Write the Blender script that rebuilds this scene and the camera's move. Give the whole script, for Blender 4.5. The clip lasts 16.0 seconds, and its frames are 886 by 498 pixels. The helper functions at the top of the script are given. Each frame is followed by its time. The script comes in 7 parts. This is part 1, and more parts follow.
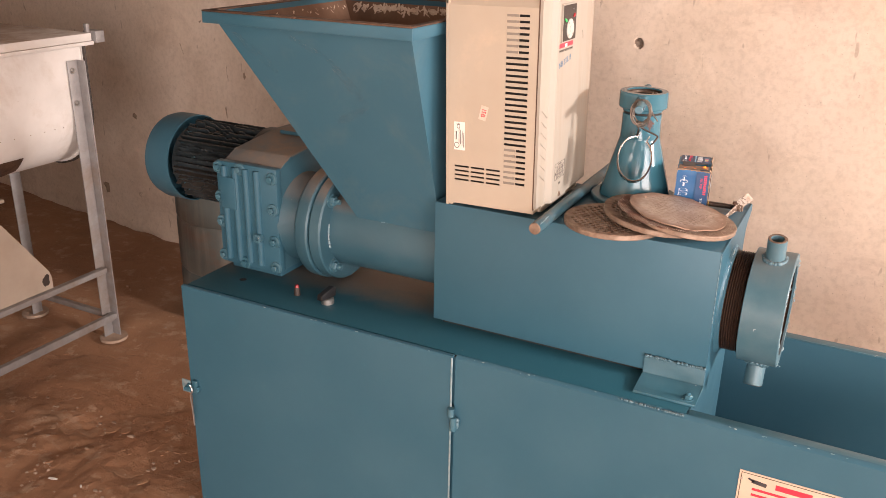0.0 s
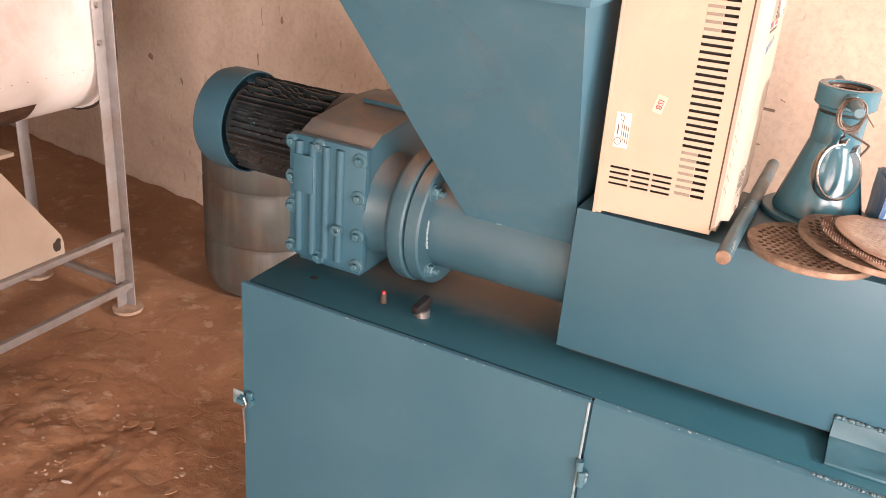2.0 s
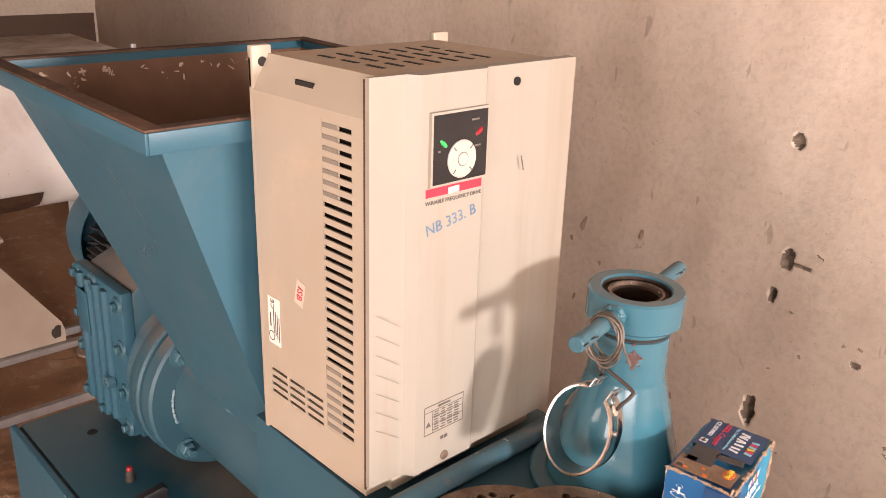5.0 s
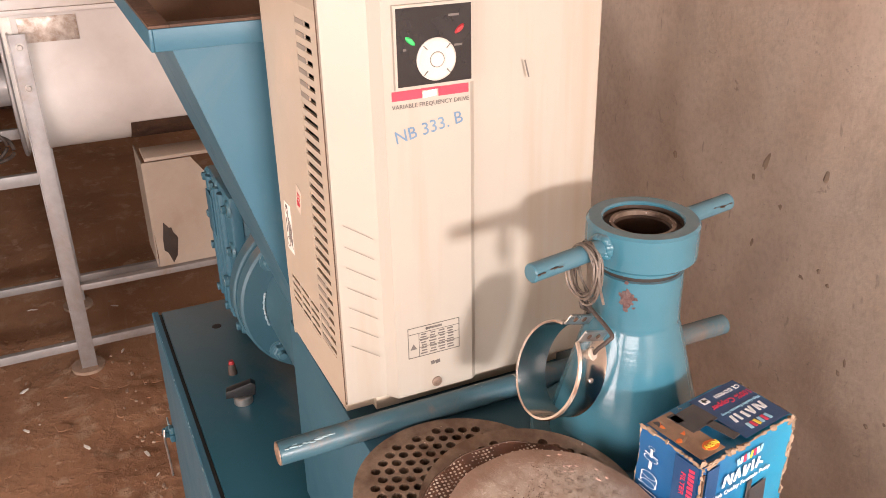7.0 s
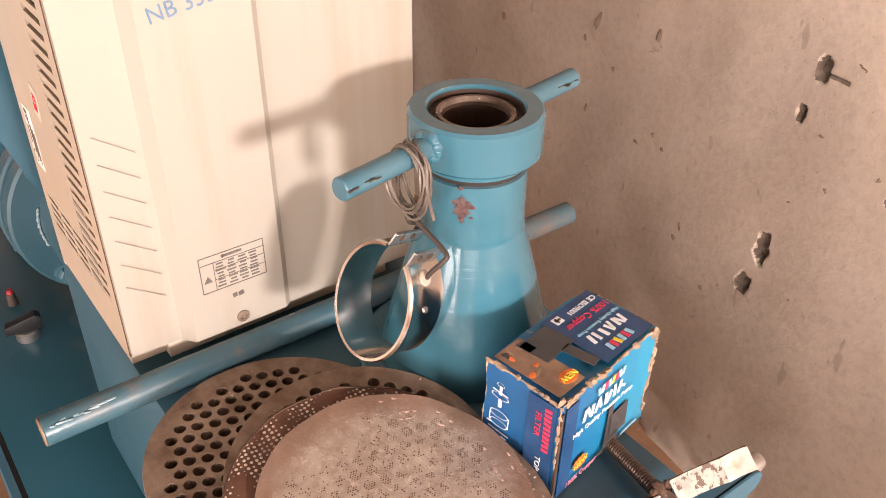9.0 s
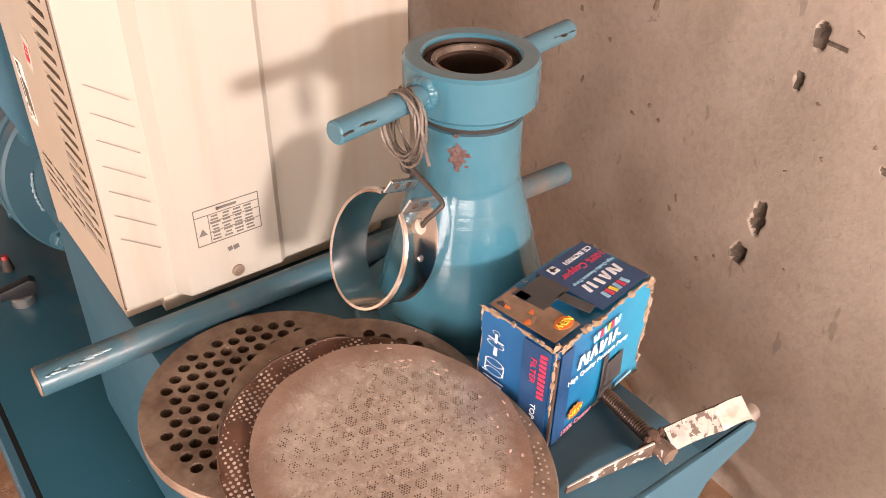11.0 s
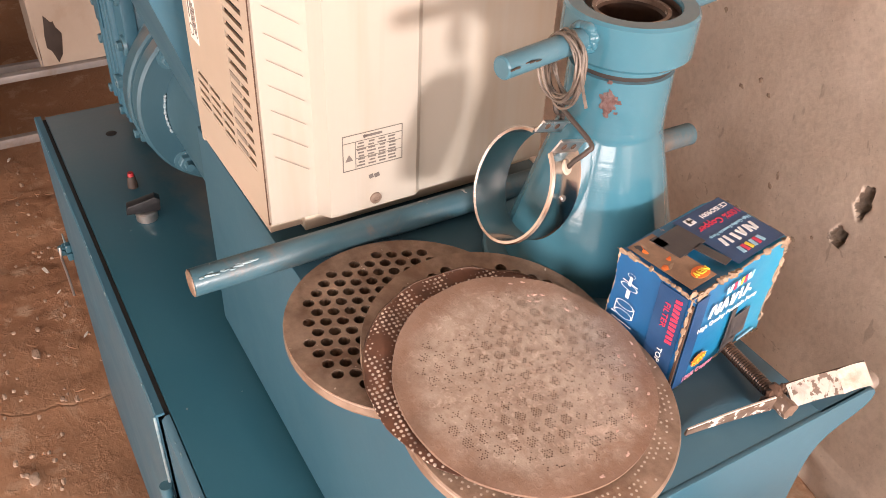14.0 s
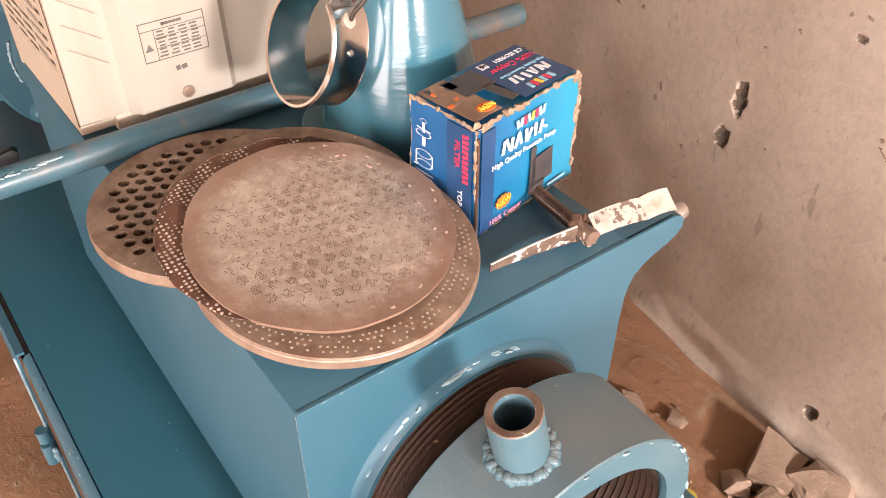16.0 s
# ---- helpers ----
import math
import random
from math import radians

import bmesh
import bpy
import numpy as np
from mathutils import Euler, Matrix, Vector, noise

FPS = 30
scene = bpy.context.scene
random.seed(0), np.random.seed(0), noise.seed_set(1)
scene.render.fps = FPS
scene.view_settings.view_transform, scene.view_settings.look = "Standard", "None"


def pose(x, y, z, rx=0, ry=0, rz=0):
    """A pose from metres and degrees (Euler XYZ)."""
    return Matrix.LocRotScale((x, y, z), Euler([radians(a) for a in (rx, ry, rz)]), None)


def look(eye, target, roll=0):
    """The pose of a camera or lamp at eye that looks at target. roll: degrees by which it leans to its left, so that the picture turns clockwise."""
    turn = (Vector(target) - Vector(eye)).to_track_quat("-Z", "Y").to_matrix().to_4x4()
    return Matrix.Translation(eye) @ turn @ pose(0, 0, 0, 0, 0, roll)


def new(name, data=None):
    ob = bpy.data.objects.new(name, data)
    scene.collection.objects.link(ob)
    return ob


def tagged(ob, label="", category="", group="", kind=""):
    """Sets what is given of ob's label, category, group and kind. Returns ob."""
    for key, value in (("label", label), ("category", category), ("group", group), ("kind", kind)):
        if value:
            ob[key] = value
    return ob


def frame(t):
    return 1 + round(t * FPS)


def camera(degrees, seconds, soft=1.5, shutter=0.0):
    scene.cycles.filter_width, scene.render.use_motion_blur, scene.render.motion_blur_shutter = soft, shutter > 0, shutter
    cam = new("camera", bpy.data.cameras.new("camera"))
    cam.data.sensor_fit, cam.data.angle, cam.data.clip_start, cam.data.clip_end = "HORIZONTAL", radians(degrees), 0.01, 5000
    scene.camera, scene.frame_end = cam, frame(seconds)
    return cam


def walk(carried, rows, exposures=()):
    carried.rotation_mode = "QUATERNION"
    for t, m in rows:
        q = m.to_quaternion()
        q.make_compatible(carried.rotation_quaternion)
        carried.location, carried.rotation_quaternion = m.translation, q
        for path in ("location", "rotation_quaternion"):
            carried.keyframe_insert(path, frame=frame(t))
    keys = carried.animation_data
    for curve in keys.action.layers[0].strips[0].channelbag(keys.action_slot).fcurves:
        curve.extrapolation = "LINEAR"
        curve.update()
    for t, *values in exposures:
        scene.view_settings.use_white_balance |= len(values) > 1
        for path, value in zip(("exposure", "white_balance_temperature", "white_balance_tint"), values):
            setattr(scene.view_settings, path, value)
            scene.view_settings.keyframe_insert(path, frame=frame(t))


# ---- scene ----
cam = camera(54.8, 16.0, soft=0.5)
PATH = [
    (0, (0.012, 0.084, 1.588), (-0.834, 1.745, 0.862), 1.1),
    (0.5, (-0.056, 0.141, 1.571), (-0.912, 1.79, 0.829), 1.9),
    (1, (-0.241, 0.243, 1.557), (-1.063, 1.895, 0.785), 3.2),
    (1.5, (-0.388, 0.277, 1.55), (-1.174, 1.931, 0.746), 4.0),
    (2, (-0.406, 0.282, 1.551), (-1.183, 1.926, 0.717), 5.0),
    (2.5, (-0.405, 0.288, 1.551), (-1.177, 1.93, 0.71), 4.6),
    (3, (-0.353, 0.323, 1.555), (-1.123, 1.963, 0.708), 3.5),
    (3.5, (-0.171, 0.469, 1.558), (-0.984, 2.084, 0.701), 1.3),
    (4, (0.006, 0.691, 1.592), (-1.052, 2.143, 0.714), 0.5),
    (4.5, (0.022, 0.951, 1.581), (-1.16, 2.353, 0.782), 0.6),
    (4.7, (0.01, 1.041, 1.604), (-1.233, 2.415, 0.852), 1.7),
    (6.8, (0.145, 1.383, 1.582), (-1.525, 2.153, 0.796), -0.2),
    (7, (0.128, 1.404, 1.563), (-1.507, 2.161, 0.695), -0.7),
    (7.5, (0.055, 1.471, 1.529), (-1.384, 2.381, 0.479), 0.6),
    (8, (0.02, 1.504, 1.521), (-1.323, 2.496, 0.421), 1.3),
    (8.5, (0.015, 1.498, 1.518), (-1.314, 2.489, 0.399), 1.0),
    (8.7, (0.01, 1.498, 1.519), (-1.31, 2.494, 0.394), 1.1),
    (10.8, (0.007, 1.489, 1.504), (-1.287, 2.487, 0.351), 1.6),
    (11, (0.02, 1.491, 1.498), (-1.268, 2.484, 0.334), 1.5),
    (11.5, (0.051, 1.476, 1.503), (-1.21, 2.482, 0.32), 1.1),
    (12, (0.025, 1.434, 1.498), (-1.26, 2.397, 0.306), 2.8),
    (12.5, (0.007, 1.429, 1.493), (-1.313, 2.312, 0.278), 3.9),
    (13, (0.011, 1.43, 1.493), (-1.318, 2.29, 0.269), 3.6),
    (13.5, (0.016, 1.426, 1.494), (-1.314, 2.273, 0.263), 3.6),
    (14, (0.017, 1.426, 1.495), (-1.311, 2.265, 0.257), 3.5),
    (14.5, (0.032, 1.424, 1.49), (-1.292, 2.259, 0.245), 3.4),
    (15, (0.093, 1.433, 1.486), (-1.224, 2.27, 0.234), 1.6),
    (15.5, (0.138, 1.434, 1.483), (-1.144, 2.308, 0.222), -0.1),
    (16, (0.127, 1.492, 1.424), (-1.121, 2.406, 0.156), -0.1),
]
EXPOSURE = [(0.0, -0.32, 6270, 8), (1.0, -0.14, 6350, 9), (2.0, 0.25, 6480, 12), (3.5, 0.25, 6500, 12), (4.2, -0.18, 6180, 8), (4.7, -0.37, 6250, 9), (7.0, -0.27, 6120, 8), (8.5, -0.15, 6330, 10), (11.0, -0.18, 6330, 10), (14.5, -0.05, 6230, 9), (16.0, 0.0, 6200, 9)]
walk(cam, [(t, look(eye, target, roll)) for t, eye, target, roll in PATH], EXPOSURE)

# ---- light ----
EAST_POWER, WINDOW_POWER, SOUTH_POWER = 360.0, 350.0, 322.0
world = bpy.data.worlds.new("sky")
scene.world = world
world.use_nodes = True
wn = world.node_tree
wn.nodes.clear()
sky = wn.nodes.new("ShaderNodeTexSky")
sky.sky_type, sky.sun_disc = "NISHITA", False
sky.sun_elevation, sky.sun_rotation = radians(40), radians(60)
wbg = wn.nodes.new("ShaderNodeBackground")
wbg.inputs["Strength"].default_value = 0.10
wout = wn.nodes.new("ShaderNodeOutputWorld")
wn.links.new(sky.outputs[0], wbg.inputs[0])
wn.links.new(wbg.outputs[0], wout.inputs[0])


def window_light(name, loc, target, sx, sy, power, colour):
    d = bpy.data.lights.new(name, "AREA")
    d.shape, d.size, d.size_y, d.energy, d.color = "RECTANGLE", sx, sy, power, colour
    ob = new(name, d)
    ob.matrix_basis = look(loc, target)
    return ob


# daylight that enters by the small and the wide window in the east wall and by the gate in the south wall
window_light("small_window_daylight", (3.96, 1.785, 2.00), (-0.45, 1.74, 1.2), 0.56, 0.34, EAST_POWER, (1.0, 0.86, 0.80))
window_light("window_daylight", (3.95, -1.50, 1.95), (-0.4, 1.2, 1.15), 2.8, 1.7, WINDOW_POWER, (1.0, 0.82, 0.745))
window_light("gate_daylight", (1.5, -3.45, 1.20), (-0.3, 0.6, 1.0), 2.4, 2.1, SOUTH_POWER, (1.0, 0.82, 0.745))

# ---- materials ----
def node(nt, kind, **values):
    n = nt.nodes.new(kind)
    for k, v in values.items():
        n.inputs[k.replace("_", " ")].default_value = v
    return n


def noise_tex(nt, vec, scale, detail=4.0, rough=0.6, distortion=0.0):
    n = node(nt, "ShaderNodeTexNoise", Scale=scale, Detail=detail, Roughness=rough, Distortion=distortion)
    nt.links.new(vec, n.inputs["Vector"])
    return n.outputs["Fac"]


def ramp(nt, fac, a, b, lo=0.0, hi=1.0):
    n = nt.nodes.new("ShaderNodeMapRange")
    n.inputs["From Min"].default_value, n.inputs["From Max"].default_value = a, b
    n.inputs["To Min"].default_value, n.inputs["To Max"].default_value = lo, hi
    nt.links.new(fac, n.inputs["Value"])
    return n.outputs["Result"]


def maths(nt, op, a, b):
    n = nt.nodes.new("ShaderNodeMath")
    n.operation = op
    for i, v in enumerate((a, b)):
        if isinstance(v, (int, float)):
            n.inputs[i].default_value = v
        else:
            nt.links.new(v, n.inputs[i])
    return n.outputs[0]


def mix(nt, fac, a, b):
    n = nt.nodes.new("ShaderNodeMix")
    n.data_type = "RGBA"
    for sock, v in ((n.inputs[0], fac), (n.inputs[6], a), (n.inputs[7], b)):
        if isinstance(v, (int, float)):
            sock.default_value = v
        elif isinstance(v, tuple):
            sock.default_value = (*v, 1.0)
        else:
            nt.links.new(v, sock)
    return n.outputs[2]


def start_mat(name):
    m = bpy.data.materials.new(name)
    m.use_nodes = True
    nt = m.node_tree
    bsdf = nt.nodes["Principled BSDF"]
    tc = nt.nodes.new("ShaderNodeTexCoord")
    return m, nt, bsdf, tc.outputs["Object"]


def bump(nt, bsdf, height, strength, distance):
    n = node(nt, "ShaderNodeBump", Strength=strength, Distance=distance)
    nt.links.new(height, n.inputs["Height"])
    nt.links.new(n.outputs["Normal"], bsdf.inputs["Normal"])
    return n


def surface(name, col, col2, scale=6.0, rough=(0.35, 0.5), metal=0.0, grain=120.0, relief=0.15, depth=0.002,
            chips=None, chip_at=0.72, chip_scale=45.0, dust=None, dust_amount=0.6, stain=None, stain_scale=2.5, coat=0.0, runs=None, settled=None, turned=False, spec=0.5):
    """A worn surface: two tones in patches, fine grain, chips of another colour, stains, and dust on what faces up."""
    m, nt, bsdf, vec = start_mat(name)
    patch = noise_tex(nt, vec, scale, 5.0, 0.6)
    fine = noise_tex(nt, vec, grain, 3.0, 0.6)
    c = mix(nt, ramp(nt, patch, 0.35, 0.68), col, col2)
    r = ramp(nt, patch, 0.3, 0.7, *rough)
    if stain:
        s = ramp(nt, noise_tex(nt, vec, stain_scale, 6.0, 0.7, 0.6), 0.52, 0.72, 0.0, 0.75)
        c = mix(nt, s, c, stain)
    if runs:
        mp = nt.nodes.new("ShaderNodeMapping")
        mp.inputs["Scale"].default_value = (26.0, 26.0, 1.6)
        nt.links.new(vec, mp.inputs["Vector"])
        c = mix(nt, ramp(nt, noise_tex(nt, mp.outputs[0], 1.0, 4.0, 0.6), 0.52, 0.72, 0.0, 0.55), c, runs)
    if settled:
        sp = nt.nodes.new("ShaderNodeSeparateXYZ")
        nt.links.new(vec, sp.inputs[0])
        lie = maths(nt, "ADD", ramp(nt, sp.outputs["Y"], -0.19, 0.02), maths(nt, "MULTIPLY", noise_tex(nt, vec, 9.0, 6.0, 0.65, 0.5), 0.9))
        lie = maths(nt, "MULTIPLY", ramp(nt, lie, 0.75, 1.3, 0.0, 0.65), ramp(nt, sp.outputs["X"], 0.02, -0.08))
        c = mix(nt, lie, c, settled)
        r = maths(nt, "ADD", r, maths(nt, "MULTIPLY", lie, 0.3))
    if dust:
        g = nt.nodes.new("ShaderNodeNewGeometry")
        sep = nt.nodes.new("ShaderNodeSeparateXYZ")
        nt.links.new(g.outputs["Normal"], sep.inputs[0])
        up = ramp(nt, sep.outputs["Z"], 0.55, 0.95)
        d = maths(nt, "MULTIPLY", up, ramp(nt, noise_tex(nt, vec, 7.0, 6.0, 0.65, 0.4), 0.35, 0.65, 0.25 * dust_amount, dust_amount))
        c = mix(nt, d, c, dust)
        r = maths(nt, "ADD", r, maths(nt, "MULTIPLY", d, 0.35))
    if chips:
        k = ramp(nt, noise_tex(nt, vec, chip_scale, 3.0, 0.75), chip_at, chip_at + 0.03)
        c = mix(nt, k, c, chips)
        r = maths(nt, "ADD", r, maths(nt, "MULTIPLY", k, 0.2))
    nt.links.new(c, bsdf.inputs["Base Color"])
    nt.links.new(r, bsdf.inputs["Roughness"])
    bsdf.inputs["Metallic"].default_value = metal
    bsdf.inputs["Coat Weight"].default_value = coat
    bsdf.inputs["Specular IOR Level"].default_value = spec
    both = maths(nt, "ADD", maths(nt, "MULTIPLY", fine, 0.5), patch)
    if turned:
        tm = nt.nodes.new("ShaderNodeMapping")
        tm.inputs["Scale"].default_value = (6.0, 6.0, 420.0)
        nt.links.new(vec, tm.inputs["Vector"])
        both = maths(nt, "ADD", both, maths(nt, "MULTIPLY", noise_tex(nt, tm.outputs[0], 1.0, 2.0, 0.5), 0.35))
    bump(nt, bsdf, both, relief, depth)
    return m


DUST = (0.27, 0.185, 0.125)
BLUE = surface("blue_enamel", (0.034, 0.101, 0.144), (0.043, 0.114, 0.158), 5.0, (0.36, 0.50), spec=0.3, grain=90, relief=0.12, chips=(0.40, 0.42, 0.42), chip_at=0.79, chip_scale=42, dust=DUST, dust_amount=0.04)
BLUE_DECK = surface("dusted_blue_deck_enamel", (0.019, 0.078, 0.108), (0.025, 0.087, 0.119), 5.0, (0.30, 0.42), spec=0.3, grain=90, relief=0.12, chips=(0.40, 0.42, 0.42), chip_at=0.80, chip_scale=42, settled=DUST)
BLUE_DUSTY = surface("dusty_blue_enamel", (0.032, 0.088, 0.120), (0.042, 0.102, 0.134), 6.0, (0.35, 0.5), grain=90, relief=0.15, chips=(0.5, 0.46, 0.4), chip_at=0.74, dust=DUST, dust_amount=0.95)
BLUE_GLOSS = surface("glossy_blue_enamel", (0.035, 0.124, 0.170), (0.044, 0.136, 0.182), 7.0, (0.12, 0.20), grain=60, relief=0.16, turned=True, chips=(0.6, 0.58, 0.53), chip_at=0.78, dust=DUST, dust_amount=0.3, coat=0.08)
# the pale stain paints in gloss reflection along with smeared dust
BLUE_HOPPER = surface("reflection_streaked_blue_enamel", (0.034, 0.101, 0.144), (0.043, 0.114, 0.158), 5.0, (0.34, 0.48), spec=0.35, grain=90, relief=0.12, chips=(0.40, 0.42, 0.42), chip_at=0.80, chip_scale=42, stain=(0.070, 0.125, 0.150), stain_scale=6.0)
BLUE_WORN = surface("worn_blue_enamel", (0.040, 0.118, 0.158), (0.062, 0.135, 0.172), 14.0, (0.3, 0.5), grain=120, relief=0.3, chips=(0.50, 0.47, 0.43), chip_at=0.70, chip_scale=60)
WELD = surface("painted_weld", (0.07, 0.17, 0.22), (0.20, 0.28, 0.31), 55.0, (0.25, 0.45), grain=200, relief=0.9, depth=0.004, chips=(0.36, 0.2, 0.1), chip_at=0.68)
BARE_EDGE = surface("rubbed_bare_edge", (0.34, 0.41, 0.43), (0.14, 0.26, 0.31), 60.0, (0.3, 0.5), 0.3, grain=150)
BLACK_PAINT = surface("chipped_black_paint", (0.012, 0.016, 0.018), (0.03, 0.04, 0.045), 20.0, (0.35, 0.6), grain=120, relief=0.4, chips=(0.10, 0.2, 0.24), chip_at=0.66, chip_scale=26, dust=DUST, dust_amount=0.25)
RUST_DARK = surface("dark_rust", (0.10, 0.052, 0.03), (0.055, 0.03, 0.02), 22.0, (0.6, 0.85), 0.2, grain=180, relief=0.5, chips=(0.2, 0.12, 0.08), chip_at=0.66)
LINING = surface("rust_brown_lining", (0.13, 0.068, 0.038), (0.085, 0.045, 0.027), 9.0, (0.7, 0.9), grain=130, relief=0.3, stain=(0.17, 0.10, 0.06), stain_scale=4.0)
RESIDUE = surface("dried_white_residue", (0.50, 0.41, 0.32), (0.36, 0.27, 0.20), 40.0, (0.8, 0.95), grain=200, relief=0.8)
STEEL_DULL = surface("dull_stained_steel", (0.29, 0.210, 0.155), (0.15, 0.094, 0.063), 45.0, (0.42, 0.66), 0.3, grain=190, relief=0.6, depth=0.0012, stain=(0.15, 0.078, 0.045), stain_scale=20.0, chips=(0.58, 0.5, 0.42), chip_at=0.70, chip_scale=110)
STEEL_EDGE = surface("turned_steel_edge", (0.34, 0.26, 0.20), (0.19, 0.128, 0.09), 40.0, (0.35, 0.55), 0.4, grain=240, relief=0.3, depth=0.0008)
STEEL = surface("plain_steel", (0.48, 0.46, 0.44), (0.35, 0.33, 0.31), 30.0, (0.25, 0.42), 0.9, grain=200, relief=0.2, depth=0.0006)
STEEL_PALE = surface("pale_scraped_steel", (0.62, 0.57, 0.52), (0.30, 0.22, 0.165), 34.0, (0.32, 0.55), 0.35, grain=200, relief=0.5, depth=0.001, stain=(0.24, 0.15, 0.10), stain_scale=28.0)
CHROME = surface("polished_stainless_band", (0.50, 0.47, 0.44), (0.38, 0.35, 0.33), 20.0, (0.14, 0.24), 1.0, grain=60, relief=0.12, depth=0.0008)
GALV = surface("grey_angle_iron", (0.34, 0.325, 0.32), (0.26, 0.245, 0.24), 12.0, (0.4, 0.6), 0.35, grain=90, relief=0.2, stain=(0.22, 0.15, 0.10))
WHITE_TANK = surface("dirty_white_paint", (0.68, 0.65, 0.62), (0.56, 0.53, 0.50), 4.0, (0.4, 0.6), grain=60, relief=0.12, chips=(0.34, 0.27, 0.22), chip_at=0.78, stain=(0.44, 0.37, 0.31), stain_scale=2.0, dust=(0.30, 0.22, 0.16), dust_amount=0.95)
CREAM = surface("cream_powder_coat", (0.43, 0.372, 0.295), (0.40, 0.34, 0.262), 5.0, (0.38, 0.5), grain=400, relief=0.1, depth=0.0006, chips=(0.30, 0.22, 0.15), chip_at=0.775, chip_scale=30, dust=(0.42, 0.30, 0.20), dust_amount=0.9, stain=(0.52, 0.42, 0.31), stain_scale=4.0)
CREAM_FRONT = surface("cream_front_plastic", (0.320, 0.292, 0.248), (0.305, 0.276, 0.231), 4.0, (0.42, 0.55), grain=300, relief=0.06, depth=0.0005, chips=(0.33, 0.26, 0.2), chip_at=0.77, chip_scale=30, runs=(0.275, 0.222, 0.165))
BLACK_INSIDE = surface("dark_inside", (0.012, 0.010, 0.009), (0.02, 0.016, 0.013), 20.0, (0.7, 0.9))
BLACK_PLASTIC = surface("black_plastic", (0.012, 0.012, 0.013), (0.018, 0.018, 0.019), 30.0, (0.3, 0.42), spec=0.25, grain=200, relief=0.1)
DISPLAY = surface("black_display", (0.010, 0.010, 0.012), (0.016, 0.016, 0.018), 20.0, (0.1, 0.16), relief=0.02)
RED = surface("red_plastic", (0.32, 0.018, 0.022), (0.26, 0.015, 0.02), 30.0, (0.3, 0.4))
RED_PRINT = surface("red_print", (0.58, 0.03, 0.06), (0.50, 0.025, 0.05), 30.0, (0.45, 0.55))
GREEN = surface("green_button", (0.05, 0.50, 0.12), (0.04, 0.42, 0.1), 30.0, (0.3, 0.4))
PALE_DIAL = surface("pale_dial_plastic", (0.46, 0.43, 0.385), (0.42, 0.39, 0.345), 30.0, (0.4, 0.5))
INK = surface("grey_ink", (0.085, 0.072, 0.064), (0.125, 0.108, 0.095), 60.0, (0.6, 0.8))
BLUE_INK = surface("blue_marker_ink", (0.075, 0.15, 0.25), (0.15, 0.22, 0.30), 90.0, (0.6, 0.8))
BAR_PAINT = surface("worn_grey_blue_paint", (0.034, 0.092, 0.122), (0.060, 0.108, 0.130), 18.0, (0.3, 0.5), grain=150, relief=0.3, stain=(0.17, 0.11, 0.075), stain_scale=16.0, chips=(0.5, 0.48, 0.45), chip_at=0.70)
STEEL_BROWN = surface("rust_stained_blade_steel", (0.26, 0.19, 0.145), (0.10, 0.06, 0.042), 40.0, (0.35, 0.6), 0.4, grain=200, relief=0.5, depth=0.001, chips=(0.66, 0.6, 0.54), chip_at=0.6, chip_scale=60)
WHITE_SCRAPE = surface("scraped_white_coat", (0.46, 0.43, 0.39), (0.33, 0.28, 0.24), 40.0, (0.4, 0.6), 0.1, grain=200, relief=0.4, depth=0.001, stain=(0.14, 0.10, 0.08), stain_scale=70.0, chips=(0.12, 0.085, 0.065), chip_at=0.54, chip_scale=110)
OLD_LABEL = surface("aged_paper_label", (0.60, 0.53, 0.44), (0.52, 0.44, 0.36), 40.0, (0.6, 0.75))
PAPER = surface("stained_paper_label", (0.82, 0.79, 0.74), (0.72, 0.67, 0.60), 40.0, (0.6, 0.75))
PLATE = surface("printed_nameplate", (0.60, 0.47, 0.36), (0.54, 0.41, 0.31), 20.0, (0.4, 0.5))
CARD = surface("torn_cardboard", (0.23, 0.155, 0.10), (0.35, 0.265, 0.19), 60.0, (0.8, 0.95), grain=260, relief=0.7)
PRINT_NAVY = surface("navy_print", (0.012, 0.045, 0.125), (0.018, 0.065, 0.165), 30.0, (0.35, 0.5), chips=(0.45, 0.36, 0.28), chip_at=0.8)
PRINT_WHITE = surface("white_print", (0.72, 0.74, 0.76), (0.64, 0.66, 0.68), 60.0, (0.4, 0.5))
PRINT_RED = surface("pink_red_print", (0.60, 0.04, 0.09), (0.50, 0.03, 0.08), 60.0, (0.4, 0.5))
PRINT_PINK = surface("rose_print", (0.72, 0.30, 0.42), (0.62, 0.25, 0.36), 60.0, (0.4, 0.5))
PRINT_ORANGE = surface("orange_print", (0.75, 0.20, 0.03), (0.60, 0.10, 0.02), 60.0, (0.4, 0.5))
PRINT_YELLOW = surface("yellow_print", (0.75, 0.60, 0.06), (0.65, 0.45, 0.05), 60.0, (0.4, 0.5))
PRINT_BLACK = surface("grey_black_print", (0.035, 0.035, 0.04), (0.07, 0.06, 0.055), 30.0, (0.4, 0.6))
PRINT_PALE = surface("pale_line_print", (0.30, 0.52, 0.66), (0.24, 0.45, 0.6), 60.0, (0.4, 0.5))
PRINT_BROWN = surface("brown_photo_print", (0.16, 0.095, 0.06), (0.30, 0.19, 0.12), 50.0, (0.4, 0.6))
WIRE = surface("braided_grey_wire", (0.19, 0.16, 0.135), (0.095, 0.078, 0.065), 90.0, (0.45, 0.6), 0.4)
RUBBER = surface("dark_rubber", (0.03, 0.022, 0.018), (0.05, 0.035, 0.028), 30.0, (0.5, 0.7))
